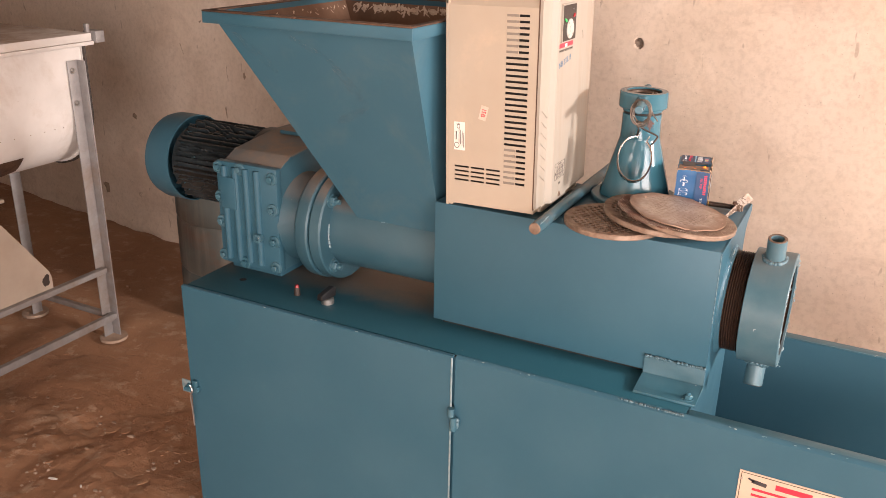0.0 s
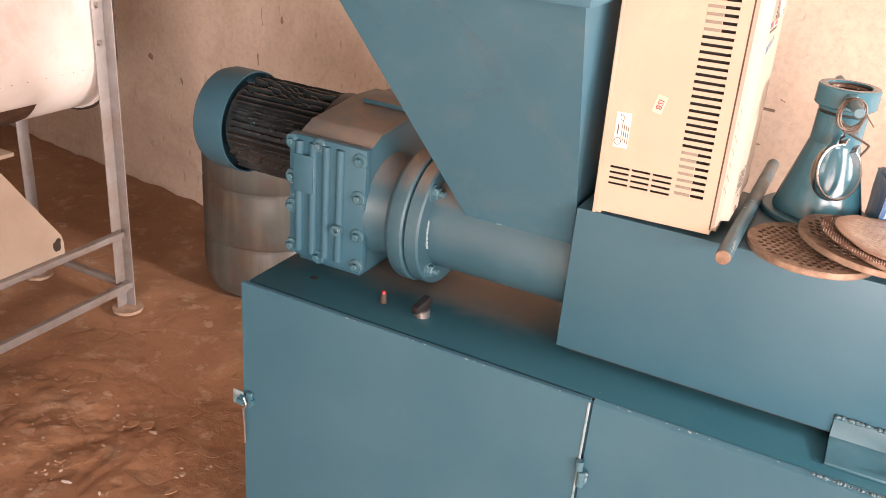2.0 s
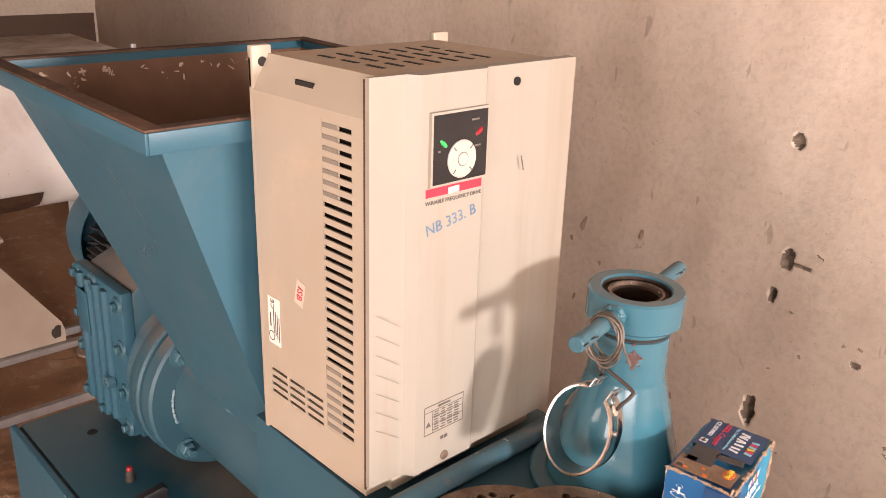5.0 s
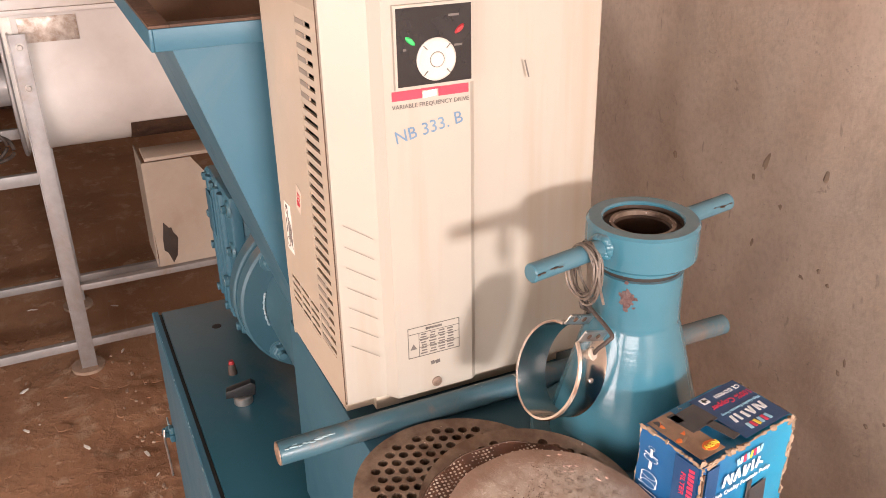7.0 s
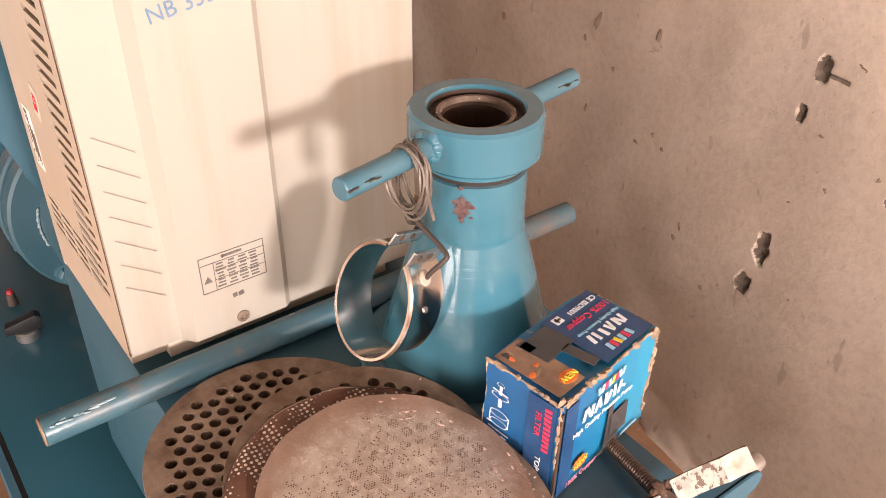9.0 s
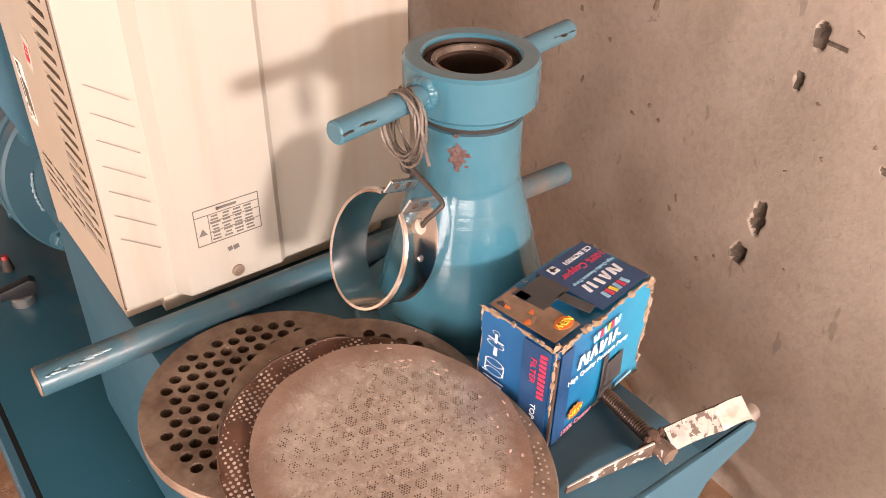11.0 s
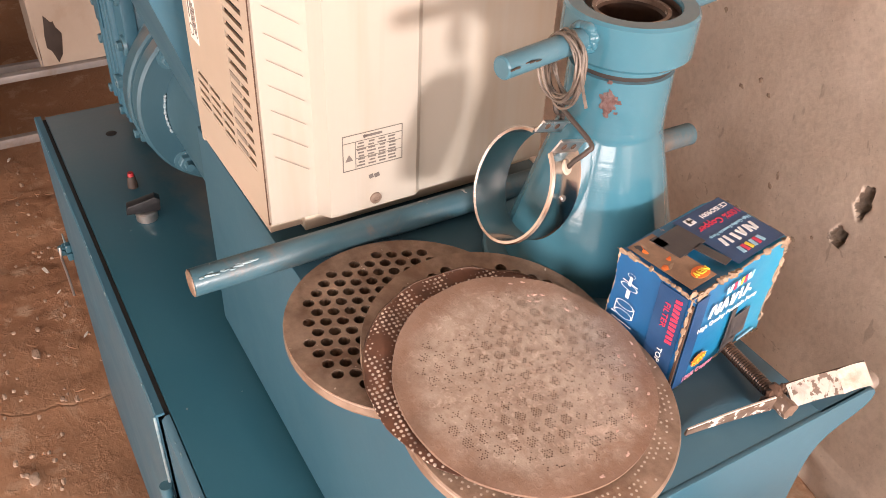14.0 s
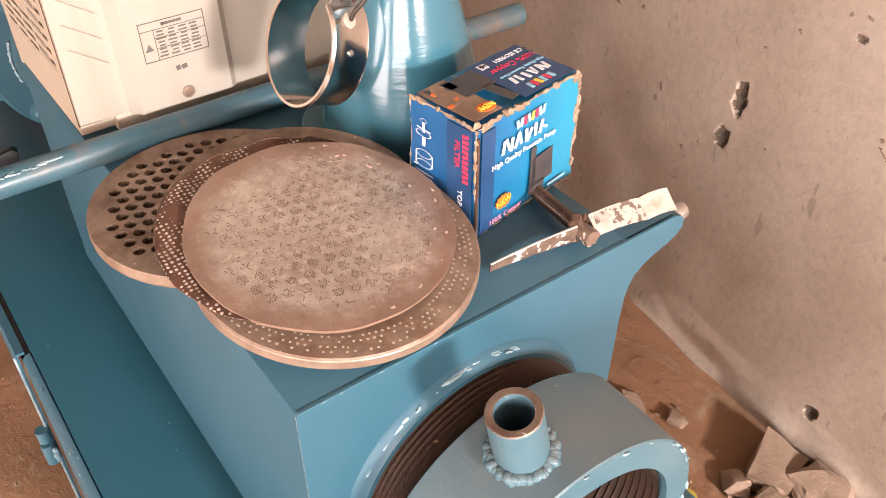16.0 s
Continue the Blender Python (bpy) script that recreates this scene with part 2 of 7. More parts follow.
DRUM = surface("grimy_grey_plastic", (0.098, 0.108, 0.100), (0.066, 0.066, 0.058), 5.0, (0.3, 0.5), grain=60, relief=0.2, stain=(0.12, 0.060, 0.036), stain_scale=5.0, runs=(0.17, 0.15, 0.125), dust=DUST, dust_amount=0.6)
STONE = surface("broken_mortar", (0.40, 0.29, 0.215), (0.31, 0.215, 0.155), 14.0, (0.8, 0.95), grain=90, relief=0.9, depth=0.006)
BOARD = surface("beige_stained_sheet", (0.41, 0.345, 0.28), (0.35, 0.285, 0.225), 5.0, (0.55, 0.75), grain=80, relief=0.2, stain=(0.30, 0.22, 0.16), stain_scale=3.0)
LEAF = surface("yellow_scrap", (0.45, 0.36, 0.06), (0.38, 0.28, 0.05), 30.0, (0.6, 0.8))
GROOVE = surface("shallow_groove_shade", (0.20, 0.175, 0.145), (0.24, 0.21, 0.175), 40.0, (0.5, 0.6))
GLUE = surface("dark_red_scab", (0.060, 0.022, 0.019), (0.10, 0.068, 0.064), 160.0, (0.5, 0.8), relief=0.8)


# bare mortar of the wall pits, with the holes' shade put into its colour
BROKEN = surface("shade_darkened_broken_mortar", (0.30, 0.235, 0.185), (0.20, 0.150, 0.112), 40.0, (0.85, 0.95), grain=140, relief=0.8, depth=0.004)
BLUE_RING = surface("dull_scuffed_blue_enamel", (0.050, 0.118, 0.152), (0.082, 0.150, 0.180), 12.0, (0.32, 0.46), grain=120, relief=0.25, chips=(0.34, 0.40, 0.42), chip_at=0.72, chip_scale=55, dust=DUST, dust_amount=0.3)
SCAB = surface("pinkish_paste_scab", (0.56, 0.40, 0.34), (0.44, 0.29, 0.235), 120.0, (0.7, 0.9), grain=300, relief=0.6)
WALL_SCAR = surface("brown_wall_scar", (0.25, 0.175, 0.12), (0.36, 0.265, 0.195), 60.0, (0.85, 0.95))
PALE_SCRAPE = surface("pale_paint_scrape", (0.30, 0.37, 0.40), (0.17, 0.28, 0.32), 60.0, (0.4, 0.6), grain=150)
THREAD = surface("dark_rusty_thread", (0.055, 0.030, 0.019), (0.032, 0.019, 0.013), 30.0, (0.4, 0.65), 0.3, grain=180, relief=0.4, chips=(0.16, 0.09, 0.055), chip_at=0.68)
OILY_THREAD = surface("oily_dark_thread", (0.055, 0.035, 0.025), (0.10, 0.06, 0.042), 60.0, (0.25, 0.4), 0.5, grain=200)


def gloss_and_dust_smear():
    """A thin pale smear, part dust and part painted reflection, broken up along its length."""
    m, nt, bsdf, vec = start_mat("pale_gloss_and_dust_smear")
    bsdf.inputs["Base Color"].default_value = (0.16, 0.20, 0.215, 1)
    bsdf.inputs["Roughness"].default_value = 0.8
    nt.links.new(ramp(nt, noise_tex(nt, vec, 38.0, 5.0, 0.7, 0.5), 0.40, 0.70, 0.0, 0.22), bsdf.inputs["Alpha"])
    return m


SMEAR = gloss_and_dust_smear()


def carton_print():
    """Blue carton: bright cyan running into deep blue, worn to paper in spots."""
    m, nt, bsdf, vec = start_mat("blue_carton_print")
    sep = nt.nodes.new("ShaderNodeSeparateXYZ")
    nt.links.new(vec, sep.inputs[0])
    t = maths(nt, "ADD", maths(nt, "MULTIPLY", sep.outputs["Y"], 9.0), maths(nt, "MULTIPLY", noise_tex(nt, vec, 18.0), 0.35))
    c = mix(nt, ramp(nt, t, -0.35, 0.55), (0.014, 0.095, 0.25), (0.014, 0.215, 0.37))
    k = ramp(nt, noise_tex(nt, vec, 60.0, 4.0, 0.75), 0.70, 0.74)
    c = mix(nt, k, c, (0.38, 0.34, 0.30))
    nt.links.new(c, bsdf.inputs["Base Color"])
    bsdf.inputs["Roughness"].default_value = 0.38
    bump(nt, bsdf, noise_tex(nt, vec, 40.0), 0.2, 0.002)
    return m


def screen_print():
    """Fine perforated screen: rows of pale dots in dark brown sheet."""
    m, nt, bsdf, vec = start_mat("fine_perforated_screen")
    v = node(nt, "ShaderNodeTexVoronoi", Scale=260.0, Randomness=0.25)
    nt.links.new(vec, v.inputs["Vector"])
    dots = ramp(nt, v.outputs["Distance"], 0.26, 0.36, 1.0, 0.0)
    patch = noise_tex(nt, vec, 22.0, 5.0)
    d = maths(nt, "MULTIPLY", dots, ramp(nt, patch, 0.28, 0.5))
    base = mix(nt, ramp(nt, noise_tex(nt, vec, 35.0), 0.35, 0.65), (0.145, 0.064, 0.038), (0.07, 0.033, 0.021))
    nt.links.new(mix(nt, d, base, (0.62, 0.53, 0.45)), bsdf.inputs["Base Color"])
    bsdf.inputs["Roughness"].default_value, bsdf.inputs["Metallic"].default_value = 0.6, 0.25
    bump(nt, bsdf, dots, 0.5, 0.0008)
    return m


def top_plate_steel():
    """Grey-brown plate with clusters of clogged fine holes and reddish scabs."""
    m, nt, bsdf, vec = start_mat("clogged_plate_steel")
    cl = node(nt, "ShaderNodeTexVoronoi", Scale=86.0, Randomness=0.10)
    nt.links.new(vec, cl.inputs["Vector"])
    dot = node(nt, "ShaderNodeTexVoronoi", Scale=600.0, Randomness=0.25)
    nt.links.new(vec, dot.inputs["Vector"])
    cluster = ramp(nt, cl.outputs["Distance"], 0.34, 0.46, 1.0, 0.0)
    holes = maths(nt, "MULTIPLY", ramp(nt, dot.outputs["Distance"], 0.26, 0.40, 1.0, 0.0), cluster)
    grain = noise_tex(nt, vec, 120.0, 6.0, 0.7)
    patch = noise_tex(nt, vec, 14.0, 5.0, 0.6)
    holes = maths(nt, "MULTIPLY", holes, ramp(nt, noise_tex(nt, vec, 30.0, 3.0), 0.42, 0.56, 0.15, 1.0))
    c = mix(nt, ramp(nt, patch, 0.35, 0.65), (0.47, 0.395, 0.330), (0.36, 0.285, 0.228))
    c = mix(nt, ramp(nt, grain, 0.42, 0.66, 0.0, 0.7), c, (0.29, 0.205, 0.155))
    cres = node(nt, "ShaderNodeTexVoronoi", Scale=165.0, Randomness=0.55)
    nt.links.new(vec, cres.inputs["Vector"])
    arc = maths(nt, "MULTIPLY", ramp(nt, cres.outputs["Distance"], 0.18, 0.30), ramp(nt, cres.outputs["Distance"], 0.34, 0.46, 1.0, 0.0))
    arc = maths(nt, "MULTIPLY", arc, ramp(nt, noise_tex(nt, vec, 160.0, 2.0), 0.45, 0.6))
    c = mix(nt, maths(nt, "MULTIPLY", arc, 0.26), c, (0.66, 0.55, 0.47))
    c = mix(nt, ramp(nt, noise_tex(nt, vec, 26.0, 4.0, 0.7, 0.6), 0.60, 0.68, 0.0, 0.45), c, (0.58, 0.46, 0.39))
    c = mix(nt, ramp(nt, noise_tex(nt, vec, 130.0, 3.0, 0.7, 0.5), 0.60, 0.68, 0.0, 0.45), c, (0.64, 0.53, 0.45))
    c = mix(nt, ramp(nt, noise_tex(nt, vec, 20.0, 6.0, 0.75, 1.0), 0.56, 0.68, 0.0, 0.6), c, (0.26, 0.165, 0.115))
    ln = nt.nodes.new("ShaderNodeVectorMath")
    ln.operation = "LENGTH"
    nt.links.new(vec, ln.inputs[0])
    worn = maths(nt, "ADD", ln.outputs["Value"], maths(nt, "MULTIPLY", noise_tex(nt, vec, 28.0, 5.0, 0.7), 0.03))
    c = mix(nt, ramp(nt, worn, 0.084, 0.102, 0.0, 0.75), c, (0.22, 0.125, 0.082))
    c = mix(nt, maths(nt, "MULTIPLY", holes, 0.25), c, (0.13, 0.08, 0.055))
    nt.links.new(c, bsdf.inputs["Base Color"])
    nt.links.new(ramp(nt, patch, 0.3, 0.7, 0.38, 0.58), bsdf.inputs["Roughness"])
    bsdf.inputs["Metallic"].default_value = 0.35
    bump(nt, bsdf, maths(nt, "ADD", maths(nt, "MULTIPLY", grain, 0.5), maths(nt, "MULTIPLY", arc, 0.08)), 0.8, 0.0014)
    return m


def plaster():
    m, nt, bsdf, vec = start_mat("bare_cement_plaster")
    big = noise_tex(nt, vec, 0.9, 6.0, 0.6, 0.5)
    mid = noise_tex(nt, vec, 5.0, 6.0, 0.65, 0.3)
    fine = noise_tex(nt, vec, 55.0, 4.0, 0.65)
    c = mix(nt, ramp(nt, big, 0.35, 0.65), (0.745, 0.625, 0.51), (0.665, 0.54, 0.43))
    c = mix(nt, ramp(nt, mid, 0.40, 0.66, 0.0, 0.5), c, (0.77, 0.655, 0.555))
    c = mix(nt, ramp(nt, noise_tex(nt, vec, 3.4, 8.0, 0.72, 0.9), 0.54, 0.68, 0.0, 0.26), c, (0.44, 0.31, 0.215))
    c = mix(nt, ramp(nt, noise_tex(nt, vec, 150.0, 2.0, 0.5), 0.70, 0.76, 0.0, 0.5), c, (0.27, 0.19, 0.14))
    c = mix(nt, ramp(nt, fine, 0.45, 0.72, 0.0, 0.25), c, (0.33, 0.245, 0.18))
    scr = nt.nodes.new("ShaderNodeMapping")
    scr.inputs["Scale"].default_value = (34.0, 34.0, 11.0)
    scr.inputs["Rotation"].default_value = (0.0, 0.5, 0.0)
    nt.links.new(vec, scr.inputs["Vector"])
    marks = ramp(nt, noise_tex(nt, scr.outputs[0], 1.0, 2.0, 0.5), 0.705, 0.735)
    c = mix(nt, maths(nt, "MULTIPLY", marks, 0.40), c, (0.26, 0.18, 0.125))
    blot = ramp(nt, noise_tex(nt, vec, 2.2, 7.0, 0.75, 1.2), 0.55, 0.70, 0.0, 0.34)
    c = mix(nt, blot, c, (0.40, 0.285, 0.20))
    spots = ramp(nt, noise_tex(nt, vec, 17.0, 5.0, 0.7, 0.8), 0.655, 0.685, 0.0, 0.42)
    c = mix(nt, maths(nt, "MULTIPLY", spots, ramp(nt, big, 0.42, 0.58)), c, (0.25, 0.17, 0.115))
    nt.links.new(c, bsdf.inputs["Base Color"])
    bsdf.inputs["Roughness"].default_value = 0.9
    h = maths(nt, "ADD", maths(nt, "MULTIPLY", mid, 1.0), maths(nt, "MULTIPLY", fine, 0.4))
    tr = nt.nodes.new("ShaderNodeMapping")
    tr.inputs["Scale"].default_value = (2.2, 2.2, 9.0)
    tr.inputs["Rotation"].default_value = (0.0, -0.6, 0.0)
    nt.links.new(vec, tr.inputs["Vector"])
    h = maths(nt, "ADD", h, maths(nt, "MULTIPLY", noise_tex(nt, tr.outputs[0], 1.0, 3.0, 0.5, 0.6), 0.7))
    bump(nt, bsdf, h, 0.24, 0.010)
    return m


def earth():
    m, nt, bsdf, vec = start_mat("cracked_earth_floor")
    warp = nt.nodes.new("ShaderNodeTexNoise")
    warp.inputs["Scale"].default_value, warp.inputs["Detail"].default_value = 3.5, 5.0
    nt.links.new(vec, warp.inputs["Vector"])
    add = nt.nodes.new("ShaderNodeVectorMath")
    add.operation = "MULTIPLY_ADD"
    nt.links.new(warp.outputs["Color"], add.inputs[0])
    add.inputs[1].default_value = (0.55, 0.55, 0.0)
    nt.links.new(vec, add.inputs[2])
    v = node(nt, "ShaderNodeTexVoronoi", Scale=2.3)
    v.feature = "DISTANCE_TO_EDGE"
    nt.links.new(add.outputs[0], v.inputs["Vector"])
    mask = ramp(nt, noise_tex(nt, vec, 1.6, 3.0), 0.44, 0.56)
    crack = maths(nt, "MULTIPLY", ramp(nt, v.outputs["Distance"], 0.0, 0.022, 1.0, 0.0), mask)
    big = noise_tex(nt, vec, 1.3, 6.0, 0.62, 0.4)
    mid = noise_tex(nt, vec, 9.0, 6.0, 0.65, 0.15)
    fine = noise_tex(nt, vec, 90.0, 4.0, 0.7)
    c = mix(nt, ramp(nt, big, 0.35, 0.65), (0.37, 0.205, 0.115), (0.29, 0.145, 0.076))
    c = mix(nt, ramp(nt, mid, 0.56, 0.66, 0.0, 0.65), c, (0.47, 0.325, 0.22))
    c = mix(nt, ramp(nt, mid, 0.25, 0.42, 0.45, 0.0), c, (0.14, 0.082, 0.05))
    c = mix(nt, maths(nt, "MULTIPLY", crack, 0.16), c, (0.12, 0.07, 0.042))
    c = mix(nt, ramp(nt, fine, 0.66, 0.72, 0.0, 0.35), c, (0.42, 0.32, 0.24))
    st = nt.nodes.new("ShaderNodeMapping")
    st.inputs["Scale"].default_value = (4.5, 26.0, 1.0)
    st.inputs["Rotation"].default_value = (0.0, 0.0, 0.75)
    nt.links.new(vec, st.inputs["Vector"])
    strokes = maths(nt, "MULTIPLY", ramp(nt, noise_tex(nt, st.outputs[0], 1.0, 4.0, 0.6, 0.8), 0.56, 0.66), ramp(nt, big, 0.42, 0.58, 1.0, 0.15))
    c = mix(nt, maths(nt, "MULTIPLY", strokes, 0.35), c, (0.43, 0.31, 0.215))
    tone = noise_tex(nt, vec, 2.6, 7.0, 0.65, 0.3)
    c = mix(nt, ramp(nt, tone, 0.52, 0.66, 0.0, 0.55), c, (0.20, 0.105, 0.058))
    c = mix(nt, ramp(nt, noise_tex(nt, vec, 12.0, 6.0, 0.65, 0.2), 0.60, 0.64, 0.0, 0.55), c, (0.50, 0.35, 0.24))
    nt.links.new(c, bsdf.inputs["Base Color"])
    bsdf.inputs["Roughness"].default_value = 0.72
    h = maths(nt, "ADD", maths(nt, "MULTIPLY", mid, 0.8), maths(nt, "MULTIPLY", fine, 0.12))
    h = maths(nt, "SUBTRACT", h, maths(nt, "MULTIPLY", crack, 0.25))
    rub = noise_tex(nt, vec, 24.0, 6.0, 0.7, 0.15)
    h = maths(nt, "ADD", h, maths(nt, "MULTIPLY", strokes, 0.08))
    h = maths(nt, "ADD", h, maths(nt, "MULTIPLY", ramp(nt, rub, 0.5, 0.75), ramp(nt, big, 0.4, 0.6, 0.15, 0.7)))
    flat = nt.nodes.new("ShaderNodeMath")
    flat.operation = "FLOOR"
    nt.links.new(maths(nt, "MULTIPLY", noise_tex(nt, vec, 4.2, 5.0, 0.55, 0.25), 13.0), flat.inputs[0])
    crust = maths(nt, "MULTIPLY", flat.outputs[0], 0.35)
    h = maths(nt, "ADD", h, crust)
    bump(nt, bsdf, h, 0.45, 0.016)
    return m


CARTON, SCREEN, TOP_PLATE, PLASTER, EARTH = carton_print(), screen_print(), top_plate_steel(), plaster(), earth()
DADO = surface("dark_brown_dado_paint", (0.10, 0.055, 0.035), (0.13, 0.075, 0.05), 3.0, (0.55, 0.75), grain=60, relief=0.3, stain=(0.07, 0.04, 0.028))
# for the unseen ceiling, kept dark so that less light bounces into the room
ROOF = surface("dark_unseen_ceiling", (0.11, 0.09, 0.075), (0.085, 0.07, 0.058), 2.0, (0.5, 0.7), 0.2)
YARD = surface("bright_yard_earth", (0.46, 0.36, 0.27), (0.40, 0.31, 0.23), 1.0, (0.85, 0.95), grain=20, relief=0.5, depth=0.02)

# ---- building helpers ----
ROOTS = {}


def thing(name, label, category, at=(0, 0, 0), m=None, group="", kind=""):
    ob = new(name)
    ob.empty_display_size = 0.05
    ob.matrix_basis = m if m is not None else Matrix.Translation(at)
    ROOTS[ob.name] = ob.matrix_basis.copy()
    return tagged(ob, label, category, group, kind)


def mesh_of(name, bm, material, smooth=35):
    bmesh.ops.recalc_face_normals(bm, faces=bm.faces)
    me = bpy.data.meshes.new(name)
    bm.to_mesh(me)
    bm.free()
    mats = material if isinstance(material, (list, tuple)) else [material]
    for k in mats:
        me.materials.append(k)
    if smooth:
        me.shade_smooth()
        me.set_sharp_from_angle(angle=radians(smooth))
    else:
        me.shade_flat()
    return me


def root_of(ob):
    while ob.parent:
        ob = ob.parent
    return ob


def part(name, bm, material, parent, label="", local=False, smooth=35):
    """One mesh under a thing or a part. Built in world metres unless local."""
    if name == "weld":
        smooth = 85
    if not local:
        bm.transform(ROOTS[root_of(parent).name].inverted())
    ob = new(name, mesh_of(name, bm, material, smooth))
    ob.parent = parent
    return tagged(ob, label, kind="stuff" if name == "weld" else "")


def solo(name, bm, material, label, category, group="", kind="", smooth=35):
    """A thing of one mesh, with its origin in the world's."""
    return tagged(new(name, mesh_of(name, bm, material, smooth)), label, category, group, kind)


def box(x0, x1, y0, y1, z0, z1, bevel=0.0, bm=None, seg=2):
    b = bmesh.new()
    bmesh.ops.create_cube(b, size=1.0)
    b.transform(Matrix.Translation(((x0 + x1) / 2, (y0 + y1) / 2, (z0 + z1) / 2)) @ Matrix.Diagonal((abs(x1 - x0), abs(y1 - y0), abs(z1 - z0), 1)))
    if bevel:
        bmesh.ops.bevel(b, geom=b.edges[:], offset=bevel, segments=seg, affect="EDGES", profile=0.5)
    return join(bm, b)


def join(bm, b):
    if bm is None:
        return b
    me = bpy.data.meshes.new("tmp")
    b.to_mesh(me)
    b.free()
    bm.from_mesh(me)
    bpy.data.meshes.remove(me)
    return bm


def between(p0, p1):
    """A matrix whose z axis runs from p0 to p1, with its origin at p0."""
    p0, p1 = Vector(p0), Vector(p1)
    return Matrix.Translation(p0) @ (p1 - p0).to_track_quat("Z", "Y").to_matrix().to_4x4()


def lathe(profile, m=None, seg=32, bm=None, closed=False, wobble=0.0):
    """A turned body from (radius, height) pairs round the z axis of m."""
    b = bmesh.new()
    rings = []
    for r, z in profile:
        if r < 1e-6:
            rings.append([b.verts.new((0, 0, z))])
        else:
            ring = []
            for i in range(seg):
                a = 2 * math.pi * i / seg
                rr = r * (1 + wobble * noise.noise(Vector((math.cos(a) * 2, math.sin(a) * 2, z * 30))))
                ring.append(b.verts.new((rr * math.cos(a), rr * math.sin(a), z)))
            rings.append(ring)
    pairs = list(zip(rings, rings[1:]))
    if closed:
        pairs.append((rings[-1], rings[0]))
    for p, q in pairs:
        for i in range(seg):
            j = (i + 1) % seg
            if len(p) == 1 and len(q) == 1:
                continue
            if len(p) == 1:
                b.faces.new((p[0], q[i], q[j]))
            elif len(q) == 1:
                b.faces.new((p[i], p[j], q[0]))
            else:
                b.faces.new((p[i], p[j], q[j], q[i]))
    if m is not None:
        b.transform(m)
    return join(bm, b)


def rod(p0, p1, r, r1=None, seg=20, bm=None, chamfer=0.0):
    r1 = r if r1 is None else r1
    n = (Vector(p1) - Vector(p0)).length
    c = chamfer
    prof = [(0, 0), (r - c, 0), (r, c), (r1, n - c), (r1 - c, n), (0, n)] if c else [(0, 0), (r, 0), (r1, n), (0, n)]
    return lathe(prof, between(p0, p1), seg, bm)


def pipe(p0, p1, r, inner, seg=24, bm=None):
    n = (Vector(p1) - Vector(p0)).length
    c = min(0.0012, (r - inner) / 4)
    return lathe([(inner, 0), (r - c, 0), (r, c), (r, n - c), (r - c, n), (inner, n)], between(p0, p1), seg, bm, closed=True)


def sweep(points, r, seg=8, bm=None, loop=False):
    """A round cord along points."""
    b = bmesh.new()
    pts = [Vector(p) for p in points]
    rings, up = [], Vector((0.13, 0.31, 0.94)).normalized()
    for i, p in enumerate(pts):
        q = pts[(i + 1) % len(pts)] if (loop or i + 1 < len(pts)) else p
        o = pts[i - 1] if (loop or i) else p
        d = (q - o).normalized()
        s = d.cross(up)
        s = s.normalized() if s.length > 1e-4 else Vector((1, 0, 0))
        u = s.cross(d).normalized()
        up = u
        rings.append([b.verts.new(p + r * (math.cos(a) * s + math.sin(a) * u)) for a in [2 * math.pi * k / seg for k in range(seg)]])
    pairs = list(zip(rings, rings[1:])) + ([(rings[-1], rings[0])] if loop else [])
    for p, q in pairs:
        for k in range(seg):
            j = (k + 1) % seg
            b.faces.new((p[k], p[j], q[j], q[k]))
    if not loop:
        b.faces.new(rings[0])
        b.faces.new(rings[-1])
    return join(bm, b)


def curve_points(ctrl, n=8):
    """A smooth line through control points."""
    c = [Vector(p) for p in ctrl]
    c = [c[0] * 2 - c[1]] + c + [c[-1] * 2 - c[-2]]
    out = []
    for i in range(1, len(c) - 2):
        for k in range(n):
            t = k / n
            out.append(0.5 * (2 * c[i] + (c[i + 1] - c[i - 1]) * t + (2 * c[i - 1] - 5 * c[i] + 4 * c[i + 1] - c[i + 2]) * t * t + (3 * c[i] - c[i - 1] - 3 * c[i + 1] + c[i + 2]) * t ** 3))
    return out + [c[-2]]


def prism(poly, axis, a, b_, bm=None, bevel=0.0):
    """A flat outline pushed along an axis. poly holds the other two coordinates in x, y, z order."""
    b = bmesh.new()

    def at(p, v):
        return {"x": (v, p[0], p[1]), "y": (p[0], v, p[1]), "z": (p[0], p[1], v)}[axis]
    lo, hi = [b.verts.new(at(p, a)) for p in poly], [b.verts.new(at(p, b_)) for p in poly]
    b.faces.new(lo)
    b.faces.new(hi)
    for i in range(len(poly)):
        j = (i + 1) % len(poly)
        b.faces.new((lo[i], lo[j], hi[j], hi[i]))
    if bevel:
        bmesh.ops.bevel(b, geom=b.edges[:], offset=bevel, segments=2, affect="EDGES", profile=0.5)
    return join(bm, b)


def hexbolt(p, d, r, h, bm=None, washer=True, stud=0.0):
    """A hexagon head at p that points along d, with its washer and, where it has one, the end of its stud."""
    p, d = Vector(p), Vector(d).normalized()
    b = None
    if washer:
        b = lathe([(0, 0), (r * 1.35, 0), (r * 1.35, h * 0.22), (0, h * 0.22)], between(p, p + d), 16)
    b = lathe([(0, 0), (r, 0), (r, h * 0.85), (r * 0.86, h), (0, h)], between(p, p + d), 6, b)
    if stud:
        b = rod(p + d * h * 0.9, p + d * (h + stud), r * 0.5, seg=10, bm=b)
    return join(bm, b) if bm is not None else b


